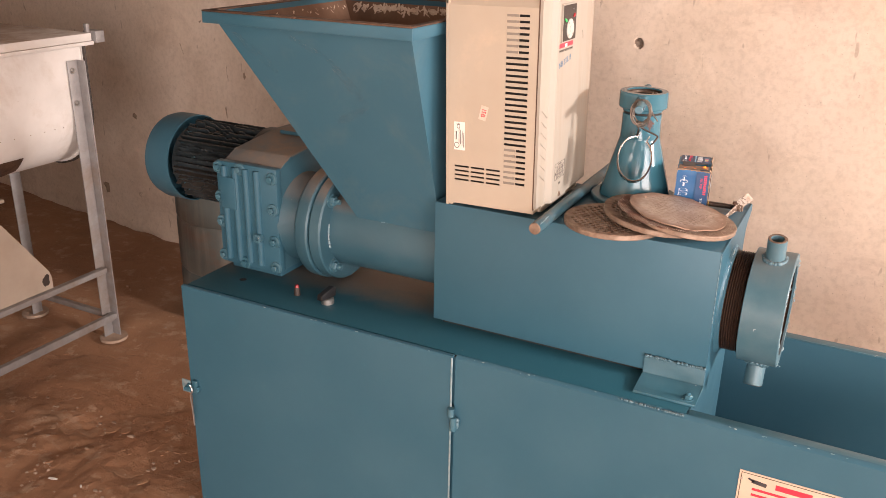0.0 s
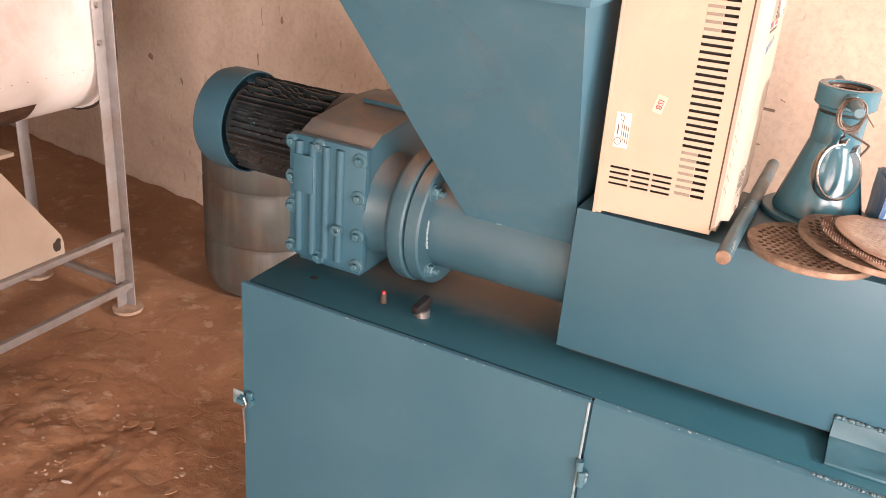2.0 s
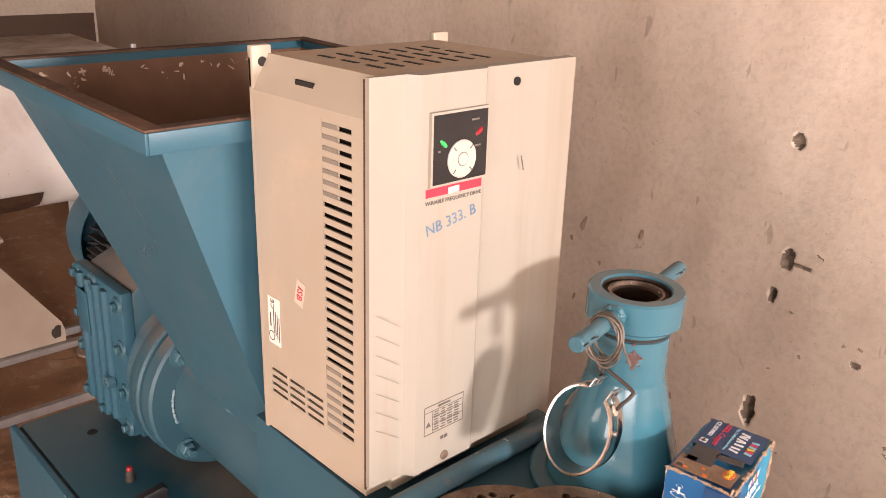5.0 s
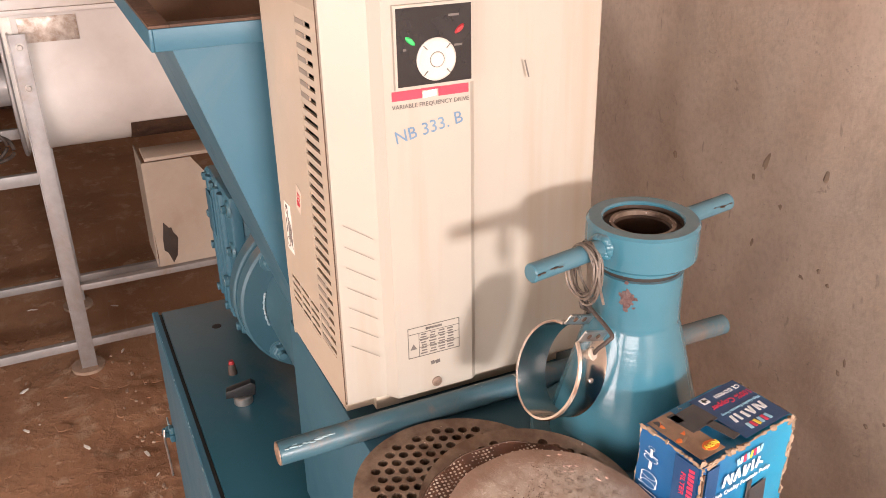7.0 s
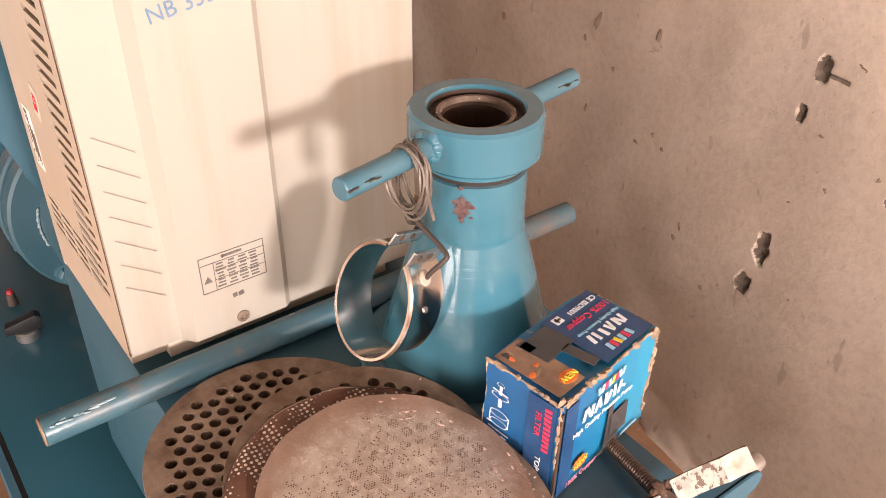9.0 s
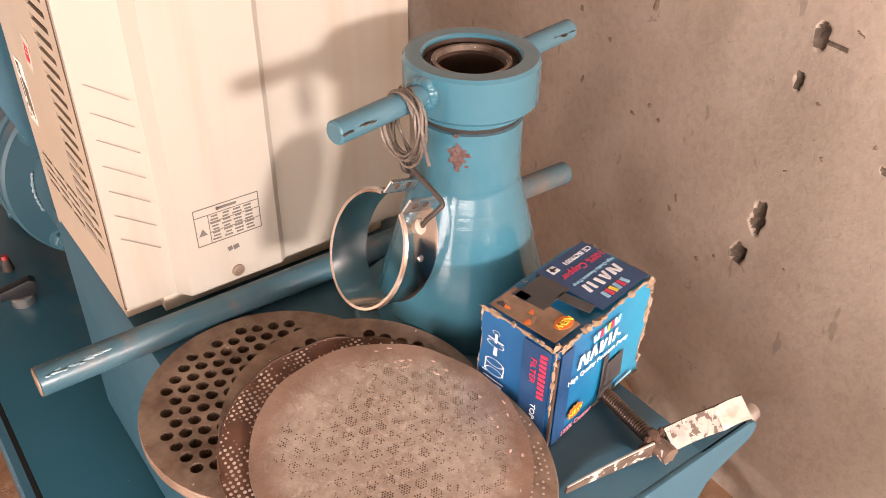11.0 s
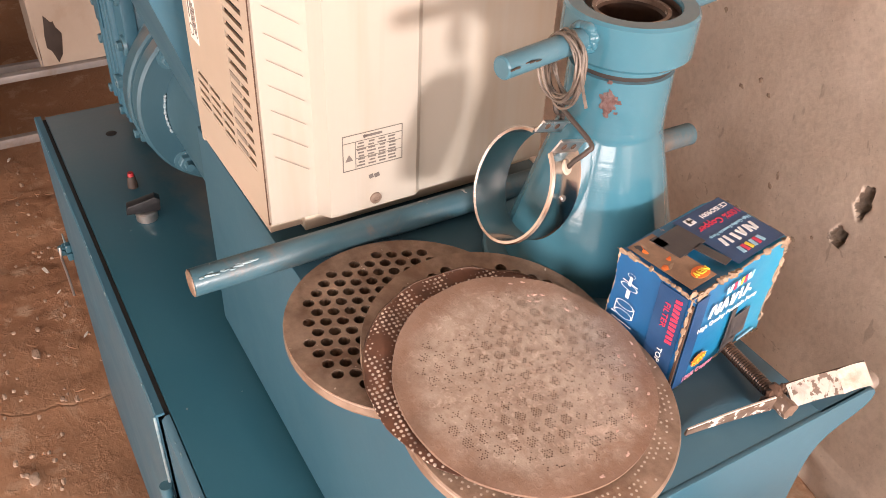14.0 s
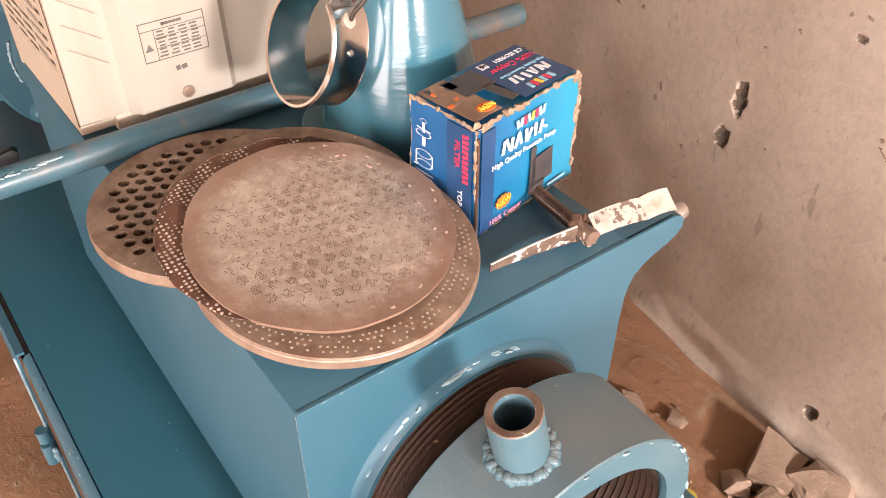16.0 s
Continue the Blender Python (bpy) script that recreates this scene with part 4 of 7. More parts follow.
    for k in range(12):
        q = blob(rs, rs.uniform(0.0005, 0.0011), 0.2, 1)
        q.transform(Matrix.Translation((rs.uniform(-1.38, -0.3), rs.uniform(1.52, 1.60), DECK + 0.0003)) @ Matrix.Diagonal((rs.uniform(0.7, 2.2), 1, 1, 1)))
        sp = join(sp, q)
    tagged(part("deck_specks", sp, BLUE_RING, th, "pale specks on the deck"), kind="stuff")
    # barrel and flanges
    part("barrel", rod((-1.10, AX_Y, AX_Z), (-0.785, AX_Y, AX_Z), 0.098, seg=56), BLUE_DUSTY, th)
    fl = part("barrel_flange", lathe([(0, 0), (0.133, 0), (0.137, 0.004), (0.137, 0.028), (0.133, 0.032), (0, 0.032)], between((-1.122, AX_Y, AX_Z), (-1.0, AX_Y, AX_Z)), 64), BLUE_DUSTY, th)
    part("weld", weld_line([(-1.0885, AX_Y + 0.1 * math.cos(a), AX_Z + 0.1 * math.sin(a)) for a in np.linspace(2.85, 3.45, 12)], 0.0023, step=0.0016, rough=0.4, seed=3), PALE_SCRAPE, fl)
    for k in range(4):
        a = radians(45 + 90 * k)
        part("bolt", hexbolt((-1.090, AX_Y + 0.117 * math.cos(a), AX_Z + 0.117 * math.sin(a)), (1, 0, 0), 0.0125, 0.014, stud=0.011), BLUE_WORN, fl)
    part("gear_flange", lathe([(0, 0), (0.128, 0), (0.139, 0.010), (0.141, 0.014), (0.141, 0.040), (0.138, 0.044), (0, 0.044)], between((-1.168, AX_Y, AX_Z), (-1.0, AX_Y, AX_Z)), 64), BLUE_DUSTY, th)
    # gear unit
    gh = prism([(1.655, 0.757), (1.655, 1.018), (1.70, 1.040), (1.86, 1.056), (1.95, 1.056), (1.95, 0.757)], "x", -1.402, -1.228, bevel=0.006)
    gh = lathe([(0, 0), (0.112, 0), (0.102, 0.025), (0.092, 0.06), (0, 0.06)], between((-1.23, AX_Y, AX_Z), (-1.0, AX_Y, AX_Z)), 48, gh)
    gear = part("gear_housing", gh, BLUE_DUSTY, th, "dusty cast gear housing")
    part("gear_foot", box(-1.40, -1.245, 1.66, 1.93, DECK, 0.76, 0.003), BLUE, gear)
    part("dust_plate", box(-1.36, -1.21, 1.83, 1.95, 1.053, 1.064, 0.003), BLUE_DUSTY, gear)
    cv = box(-1.410, -1.226, 1.636, 1.657, 0.756, 1.022, 0.004)
    cover = part("gear_cover", cv, BLUE, gear, "ribbed cast cover")
    for x in (-1.384, -1.350, -1.318, -1.285):
        part("rib", lathe([(0, 0), (0.0095, 0.001), (0.0095, 0.243), (0, 0.244)], Matrix.Translation((x, 1.6365, 0.768)), 14), BLUE, cover)
    part("type_plate", box(-1.392, -1.345, 1.6255, 1.628, 0.905, 0.985, 0.0008), BLUE, cover)
    for x, zs in ((-1.402, (0.775, 0.865, 0.93, 1.005)), (-1.240, (0.770, 0.838, 0.92, 0.998)), (-1.335, (0.765, 1.008))):
        for z in zs:
            bs = lathe([(0, 0), (0.0165, 0), (0.0150, 0.0045), (0.0125, 0.0055), (0.0115, 0.0040), (0, 0.0040)], between((x, 1.637, z), (x, 1.5, z)), 16)
            part("bolt", hexbolt((x, 1.631, z), (0, -1, 0), 0.0078, 0.007, bm=bs, washer=False), BLUE_WORN, cover)
    part("oil_plug", pipe((-1.283, 1.634, 0.843), (-1.283, 1.619, 0.843), 0.0115, 0.005, bm=rod((-1.283, 1.636, 0.843), (-1.283, 1.626, 0.843), 0.006)), BLUE_WORN, cover)
    # motor
    MY, MZ = 1.865, 0.935
    mo = part("motor", rod((-1.69, MY, MZ), (-1.40, MY, MZ), 0.094, seg=40), BLACK_PAINT, th, "black chipped finned electric motor")
    rf = random.Random(17)
    fins = []
    for k in range(6):
        edge, x = [], -1.675
        while x < -1.425:
            z = 0.112 - (0.0 if k < 2 else rf.choice((0.0, 0.0, 0.002, 0.007, 0.011)))
            x2 = min(-1.425, x + rf.uniform(0.006, 0.022))
            edge += [(x + 0.002, z), (x2 - 0.001, z - rf.uniform(0, 0.002))]
            x = x2
        fins.append(mesh_of("cooling_fin", prism([(-1.675, 0.085)] + edge + [(-1.425, 0.085)], "y", -0.0017, 0.0017), BLACK_PAINT, 0))
    for k in range(44):
        f = new("cooling_fin", fins[(k * 5) % 6 if k in (41, 42, 43) or k < 18 else k % 2])
        f.parent = mo
        f.matrix_basis = Matrix.Translation((0.8, MY - 1.76, MZ)) @ Matrix.Rotation(2 * math.pi * k / 44, 4, "X") @ Matrix.Diagonal((1, 1, 1 + 0.018 * math.sin(k * 2.3), 1))
    part("motor_flange", rod((-1.432, MY, MZ), (-1.398, MY, MZ), 0.118, seg=40, chamfer=0.003), BLACK_PAINT, mo)
    part("fan_cowl", lathe([(0, 0.0), (0.055, 0.001), (0.095, 0.006), (0.116, 0.020), (0.122, 0.04), (0.122, 0.108), (0.119, 0.108), (0.119, 0.05), (0.10, 0.03), (0, 0.03)], between((-1.789, MY, MZ), (-1.0, MY, MZ)), 48), BLUE, mo, "blue fan cowl")
    # hopper
    top = ((-1.276, 1.521), (-0.797, 1.521), (-0.797, 2.022), (-1.276, 2.022))
    low = ((-1.000, 1.676), (-0.798, 1.676), (-0.798, 1.83), (-1.000, 1.83))
    zt, zl, s = 1.380, 0.90, 0.004

    def shell(off, flip):
        b = bmesh.new()
        c = [(sum(p[i] for p in top) / 4) for i in (0, 1)]
        t = [b.verts.new((p[0] + math.copysign(off, c[0] - p[0]), p[1] + math.copysign(off, c[1] - p[1]), zt)) for p in top]
        cl = [(sum(p[i] for p in low) / 4) for i in (0, 1)]
        l = [b.verts.new((p[0] + math.copysign(off, cl[0] - p[0]), p[1] + math.copysign(off, cl[1] - p[1]), zl)) for p in low]
        for i in range(4):
            j = (i + 1) % 4
            b.faces.new((t[i], t[j], l[j], l[i]))
        return b
    hop = part("hopper", shell(0.0, False), BLUE_HOPPER, th, "tapered blue sheet-steel hopper", smooth=10)
    part("hopper_lining", shell(s, True), LINING, hop, "rust-brown inner lining", smooth=10)
    part("hopper_outlet", box(-0.999, -0.799, 1.677, 1.829, 0.86, 0.9), BLUE, hop)
    x0, x1, y0, y1 = -1.293, -0.784, 1.503, 2.040
    rim = None
    for q in ((x0, x1, y0, y0 + 0.004, 1.369, 1.392), (x0, x1, y1 - 0.004, y1, 1.369, 1.392), (x0, x0 + 0.004, y0 + 0.004, y1 - 0.004, 1.369, 1.392), (x1 - 0.004, x1, y0 + 0.004, y1 - 0.004, 1.369, 1.392)):
        rim = box(*q, 0.0008, rim)
    part("rim", rim, BLUE, hop)
    tp = None
    for q in ((x0, x1, y0, 1.525), (x0, x1, 2.018, y1), (x0, -1.272, 1.525, 2.018), (-0.801, x1, 1.525, 2.018)):
        tp = box(*q, 1.3922, 1.3955, 0.0008, tp)
    part("rim_top", tp, RUST_DARK, hop, "rusty top face of the rim")
    part("weld", weld_line([(-1.004, 1.668, 0.938), (-0.93, 1.668, 0.930), (-0.80, 1.668, 0.925)], 0.003, step=0.006, seed=8), WELD, hop)
    # pale strips on the front face: painted reflection streaks and dust
    for u0, v0, u1, v1, w in ((0.30, 0.02, 0.53, 0.135, 0.007), (0.53, 0.135, 0.665, 0.34, 0.009), (0.665, 0.34, 0.40, 0.44, 0.008), (0.06, 0.06, 0.17, 0.23, 0.010)):
        sb, row = bmesh.new(), []
        for k in np.linspace(0, 1, 14):
            u, v = u0 + (u1 - u0) * k, v0 + (v1 - v0) * k
            xl, xr = -1.276 + 0.270 * v, -0.797 - 0.001 * v
            p = Vector((xl + (xr - xl) * u, 1.5203 + 0.155 * v, 1.380 - 0.480 * v))
            d = Vector((math.copysign(1, v1 - v0), 0, (u1 - u0))).normalized() * w * (0.5 + math.sin(k * 3.14)) * (1 + 0.5 * noise.noise(Vector((k * 8, u0, 0))))
            row.append((sb.verts.new(p + Vector((d.x, -0.31 * d.z, d.z))), sb.verts.new(p - Vector((d.x, -0.31 * d.z, d.z)))))
        for a, b in zip(row, row[1:]):
            sb.faces.new((a[0], a[1], b[1], b[0]))
        part("gloss_and_dust_smear", sb, SMEAR, hop, "thin pale smear of dust and painted-in reflection")
    # residue streaks on the far inner faces
    rnd = random.Random(3)
    rb = bmesh.new()
    for k in range(230):
        u = rnd.random()
        v = 0.010 + abs(rnd.gauss(0, 0.018)) * (0.4 + 1.2 * max(0.0, noise.noise(Vector((u * 9, 2.0, 0))) + 0.4))
        if rnd.random() < 0.78:
            p = Vector((-1.262 + 0.47 * u, 2.0155, zt - 0.004)).lerp(Vector((-1.0 + 0.195 * u, 1.825, zl)), v)
            n = Vector((0, -0.93, 0.36))
        else:
            p = Vector((-1.2705, 1.53 + 0.48 * u, zt - 0.004)).lerp(Vector((-1.0, 1.68 + 0.14 * u, zl)), v)
            n = Vector((0.87, 0, 0.5))
        q = blob(rnd, 1.0, 1.0, 1, 0.6)
        q.transform(Matrix.Translation(p) @ n.to_track_quat("Z", "X").to_matrix().to_4x4() @ Matrix.Rotation(rnd.random() * 3, 4, "Z") @ Matrix.Diagonal((rnd.uniform(0.0012, 0.0035), rnd.uniform(0.004, 0.011), 0.0010, 1)))
        rb = join(rb, q)
    for cu, cv, rr in ((0.22, 0.10, 0.035), (0.45, 0.12, 0.05), (0.62, 0.18, 0.03), (0.8, 0.08, 0.03)):
        pts = []
        for w in np.linspace(0.2, 3.4, 14):
            uu, vv = cu + rr * 2.2 * math.cos(w), cv + rr * 0.7 * math.sin(w)
            pts.append(Vector((-1.262 + 0.47 * uu, 2.0145, zt - 0.004)).lerp(Vector((-1.0 + 0.195 * uu, 1.824, zl)), vv))
        rb = sweep(pts, 0.0022, 5, rb)
    tagged(part("residue", rb, RESIDUE, hop, "dried pale residue"), kind="stuff")
    # nozzle
    nz = part("threaded_neck", lathe([(0, 0), (0.106, 0), (0.106, 0.004)] + [(0.1015 - 0.0038 * (i % 2), 0.005 + 0.0022 * i) for i in range(28)] + [(0.07, 0.068), (0, 0.068)], between((-0.194, AX_Y + 0.004, AX_Z), (0, AX_Y + 0.004, AX_Z)), 64), THREAD, th, "rusty threaded neck")
    part("neck_collar", lathe([(0.09, 0), (0.1125, 0), (0.1105, 0.004), (0.1065, 0.0065), (0.104, 0.0095), (0.10, 0.010)], between((-0.194, AX_Y + 0.004, AX_Z), (0, AX_Y + 0.004, AX_Z)), 64), BLUE, nz)
    nr = pipe((-0.149, AX_Y + 0.004, AX_Z), (-0.074, AX_Y + 0.004, AX_Z), 0.114, 0.090, 72)
    ring = part("nozzle_ring", nr, BLUE_RING, nz, "scuffed blue screw ring with handle stubs")
    part("thread_inside", lathe([(0.0895 - 0.003 * (i % 2), 0.001 + 0.003 * i) for i in range(24)], between((-0.148, AX_Y + 0.004, AX_Z), (0, AX_Y + 0.004, AX_Z)), 64), THREAD, nz)
    cy = AX_Y + 0.004
    for d in ((-0.21, 0.978), (-0.32, -0.947), (0.93, -0.36)):
        p0 = (-0.112, cy + d[0] * 0.108, AX_Z + d[1] * 0.108)
        p1 = (-0.112, cy + d[0] * (0.158 if d[0] < 0.5 else 0.138), AX_Z + d[1] * (0.158 if d[0] < 0.5 else 0.138))
        stub = part("handle_stub", pipe(p0, p1, 0.0180, 0.0125), BLUE_RING, nz)
        part("rusty_rim", lathe([(0.0127, 0.0), (0.0128, 0.0004), (0.0172, 0.0006), (0.0178, 0.0)], between(p1, Vector(p1) * 2 - Vector(p0)), 28, wobble=0.03), STEEL_BROWN, stub, "rusty bare rim")
        e1 = Vector((0, -d[1], d[0]))
        circ = [Vector(p0) + Vector((0, d[0], d[1])) * 0.005 + 0.0195 * (math.cos(a) * Vector((1, 0, 0)) + math.sin(a) * e1) for a in np.linspace(0, 6.283, 14)]
        part("weld", weld_line(circ, 0.0046, step=0.0011, rough=0.28, sub=2, seed=int(d[0] * 10) + 20), BLUE_RING, nz)
    rim_w = [(-0.0735, cy + 0.112 * math.cos(a), AX_Z + 0.112 * math.sin(a)) for a in np.linspace(0, 6.283, 40)]
    tagged(part("bare_edge", flecks(rim_w, 60, 0.0022, 31, 0.0012), PALE_SCRAPE, nz, "pale scrapes on the front rim"), kind="stuff")
    tagged(part("neck_scrapes", flecks([(-0.189, cy + 0.1085 * math.cos(a), AX_Z + 0.1085 * math.sin(a)) for a in np.linspace(1.2, 2.6, 20)], 34, 0.0026, 32, 0.0012), PALE_SCRAPE, nz, "white scrapes on the painted threads"), kind="stuff")
    return th


extruder()

# ---- things on the housing ----
TOP = 1.0225


def inverter():
    m = pose(-0.763, 1.615, TOP, 0, -1.2, 0)
    th = thing("inverter_drive", "cream steel frequency inverter with slotted side standing on the blue housing", "electrical drive", m=m)
    W, H, D0, D1, Z0 = 0.278, 0.4425, 0.196, 0.206, 0.014
    L = dict(local=True)
    # back plate with its ears
    bp = box(0.0, 0.006, 0.0, W, 0.0, H - 0.003, 0.001)
    back = part("back_plate", bp, CREAM, th, **L)
    for y in (0.012, W - 0.012):
        part("mounting_ear", box(-0.001, 0.0085, y - 0.012, y + 0.012, H - 0.036, H + 0.009, 0.002), CREAM, back, **L)
        part("ear_hole", rod((0.008, y, H - 0.008), (0.0092, y, H - 0.008), 0.0052, seg=14), BLACK_INSIDE, back, **L)
        part("foot", box(-0.001, 0.014, y - 0.008, y + 0.008, 0.0, 0.012, 0.001), CREAM, back, **L)
    # side with slots: column of slats and a low grille
    cx0, cx1, cz0, cz1 = 0.129, 0.176, 0.058, 0.397
    gx0, gx1, gz0, gz1 = 0.020, 0.122, 0.053, 0.0905
    side = part("slotted_side", box(0.006, cx0, 0.0, 0.0022, gz1, H - 0.036), CREAM, th, "cream side panel with vent slots", **L)
    for q in ((0.006, cx0, Z0, gz0), (0.006, gx0, gz0, gz1), (gx1, cx0, gz0, gz1), (cx1, D0, Z0, H - 0.036), (cx0, cx1, cz1, H - 0.036), (cx0, cx1, Z0, cz0)):
        part("panel_strip", box(q[0], q[1], 0.0, 0.0022, q[2], q[3]), CREAM, side, **L)
    n = 30
    pitch = (cz1 - cz0) / n
    slat = mesh_of("slat", box(cx0, cx1, 0.0003, 0.0025, -pitch * 0.29, pitch * 0.29), CREAM)
    for i in range(n + 1):
        s = new("slat", slat)
        s.parent = side
        s.location = (0, 0, cz0 + i * pitch)
    part("blank_strip", box(cx0, cx0 + 0.026, 0.0006, 0.002, cz1 - 7 * pitch, cz1), CREAM, side, **L)
    part("blank_strip", box(cx0, cx0 + 0.026, 0.0006, 0.002, cz0, cz0 + 7 * pitch), CREAM, side, **L)
    for i in range(7):
        for z in (cz1 - (i + 0.5) * pitch, cz0 + (i + 0.5) * pitch):
            part("blank_slot", box(cx0 + 0.001, cx0 + 0.025, -0.0003, 0.0008, z - pitch * 0.2, z + pitch * 0.2), GROOVE, side, **L)
    gp = (gz1 - gz0) / 4
    slat2 = mesh_of("slat", box(gx0, gx1, 0.0002, 0.0024, -gp * 0.3, gp * 0.3), CREAM)
    for i in range(5):
        s = new("slat", slat2)
        s.parent = side
        s.location = (0, 0, gz0 + i * gp)
    for x in (gx0 + 0.0345, gx0 + 0.069):
        part("grille_post", box(x - 0.002, x + 0.002, 0.0, 0.0023, gz0, gz1), CREAM, side, **L)
    part("inside", box(0.008, D0 - 0.012, 0.010, W - 0.010, Z0 + 0.006, H - 0.044), BLACK_INSIDE, th, **L)
    part("far_side", box(0.006, D0, W - 0.0022, W, Z0, H - 0.036), CREAM, th, **L)
    tp = part("top_cover", prism([(0.0, H - 0.036), (0.020, H), (W - 0.020, H), (W, H - 0.036)], "x", 0.008, D0 + 0.004), CREAM, th, "dusty cream top cover with sloping sides", smooth=12, **L)
    vb = None
    for k in range(3):
        for i in range(7):
            x = 0.05 + 0.04 * k
            vb = box(x, x + 0.026, 0.052 + 0.024 * i, 0.057 + 0.024 * i, H + 0.0002, H + 0.0008, bm=vb)
    part("vent_slots", vb, BLACK_INSIDE, tp, **L)
    part("slot", box(0.075, 0.105, 0.0075, 0.010, H - 0.022, H - 0.017), BLACK_INSIDE, tp, **L)
    part("bottom_cover", box(0.006, D0, 0.0, W, 0.006, Z0), CREAM, th, **L)
    # front cover: two flat wings, a shallow slope and a raised middle
    fy = [0.0, 0.042, 0.050, 0.134, 0.140, W]
    fx = [D1 - 0.004, D1 - 0.002, D1 + 0.010, D1 + 0.010, D1 + 0.005, D1 + 0.003]
    poly = [(D0, 0.0)] + list(zip(fx, fy)) + [(D0, W)]
    front = part("front_cover", prism(poly, "z", Z0 + 0.004, H + 0.002), CREAM_FRONT, th, "smooth cream front cover", smooth=12, **L)
    part("seam", box(D0 - 0.002, D0 + 0.0003, -0.0004, 0.001, Z0, H), RUST_DARK, front, **L)
    part("chin", box(D0 - 0.03, D1 - 0.004, 0.03, W - 0.03, 0.002, Z0 + 0.004, 0.001), CREAM, front, **L)
    F = on_face((D1 + 0.010, 0, 0), (0, 1, 0), (0, 0, 1))
    # keypad
    kp = part("keypad", bar(F, 0.0975, 0.3735, 0.076, 0.072, 0.004), CREAM_FRONT, front, **L)
    K = F @ Matrix.Translation((0, 0, 0.004))
    part("display", bar(K, 0.0975, 0.3735, 0.071, 0.067, 0.0006), DISPLAY, kp, "glossy black display", **L)
    K2 = K @ Matrix.Translation((0, 0, 0.0006))
    dial = lathe([(0, 0.0030), (0.0060, 0.0032), (0.0068, 0.0020), (0.0080, 0.0018), (0.0170, 0.0026), (0.0188, 0.0014), (0.0188, 0)], K2 @ Matrix.Translation((0.0985, 0.3615, 0)), 32)
    part("dial", dial, PALE_DIAL, kp, "pale ring of buttons", **L)
    for a in (45, 135, 225, 315):
        part("dial_gap", bar(K2, 0.0985 + 0.0155 * math.cos(radians(a)), 0.3615 + 0.0155 * math.sin(radians(a)), 0.005, 0.0009, 0.0029, turn=a), INK, kp, **L)
    part("dial_gap", lathe([(0.0060, 0.0026), (0.0070, 0.0026)], K2 @ Matrix.Translation((0.0985, 0.3615, 0)), 28), INK, kp, **L)

    def leaf(x, y, turn):
        b = lathe([(0, 0.002), (0.7, 0.0018), (1.0, 0)], Matrix.Identity(4), 16)
        b.transform(K2 @ Matrix.Translation((x, y, 0)) @ Matrix.Rotation(radians(turn), 4, "Z") @ Matrix.Diagonal((0.0058, 0.0024, 1, 1)))
        return b
    part("green_button", leaf(0.0745, 0.379, -40), GREEN, kp, **L)
    part("red_button", leaf(0.1215, 0.3855, 40), RED, kp, **L)
    part("key_marks", bar(K2, 0.069, 0.372, 0.003, 0.002, 0.0003, bar(K2, 0.120, 0.372, 0.008, 0.0018, 0.0003, bar(K2, 0.116, 0.398, 0.010, 0.002, 0.0003))), INK, kp, **L)
    # strip, lettering and labels
    part("red_strip", bar(F, 0.0715, 0.3315, 0.029, 0.0085, 0.0005, bar(F, 0.117, 0.3315, 0.030, 0.0085, 0.0005, bar(F, 0.094, 0.3350, 0.018, 0.0020, 0.0005))), RED_PRINT, front, **L)
    part("pale_emblem", bar(F, 0.0935, 0.3305, 0.013, 0.0058, 0.0005, turn=6), PAPER, front, **L)
    part("lettering", words(F, 0.0945, 0.3215, "VARIABLE FREQUENCY DRIVE", 0.0057), INK, front, **L)
    part("marker_writing", words(F, 0.092, 0.299, "NB 333. B", 0.0165, turn=10), BLUE_INK, front, "blue handwritten marker code", **L)
    F = F @ Matrix.Translation((0, 0.0035, 0))
    for x, y, w, h in ((0.091, 0.0925, 0.057, 0.0007), (0.091, 0.0585, 0.057, 0.0007), (0.0628, 0.0755, 0.0007, 0.034), (0.1192, 0.0755, 0.0007, 0.034), (0.091, 0.0855, 0.057, 0.0005), (0.0745, 0.072, 0.0005, 0.027), (0.097, 0.078, 0.044, 0.0004), (0.097, 0.069, 0.044, 0.0004)):
        part("label_line", bar(F, x, y, w, h), INK, front, **L)
    tx = bar(F, 0.091, 0.089, 0.018, 0.0022)
    rnd = random.Random(7)
    for i in range(8):
        for k in range(4):
            tx = bar(F, 0.0795 + 0.0098 * k + rnd.uniform(0, 0.001), 0.0832 - 0.0031 * i, rnd.uniform(0.005, 0.0088), 0.0013, bm=tx)
    part("label_text", tx, INK, front, **L)
    part("triangle_mark", lathe([(0, 0.0004), (0.0042, 0.0004), (0.0042, 0)], F @ Matrix.Translation((0.0685, 0.070, 0)) @ Matrix.Rotation(radians(90), 4, "Z"), 3, lathe([(0, 0.0004), (0.0024, 0.0004)], F @ Matrix.Translation((0.084, 0.089, 0)), 3)), INK, front, **L)
    part("maker_mark", bar(F, 0.089, 0.0475, 0.004, 0.004, turn=12, bm=bar(F, 0.0945, 0.0475, 0.005, 0.004, turn=12)), INK, front, **L)
    part("cover_screw", lathe([(0, 0.0008), (0.0026, 0.0008), (0.0026, 0.0016), (0.0056, 0.0012), (0.0056, 0)], F @ Matrix.Translation((0.093, 0.0235, 0)), 18), STEEL_BROWN, front, **L)
    part("cover_screw", rod((D1 + 0.003, 0.183, 0.427), (D1 + 0.0062, 0.183, 0.427), 0.0045, seg=14), BLACK_PLASTIC, front, **L)
    S = on_face((D1 - 0.0028, 0, 0), (0.04, 0.99, 0), (0, 0, 1))
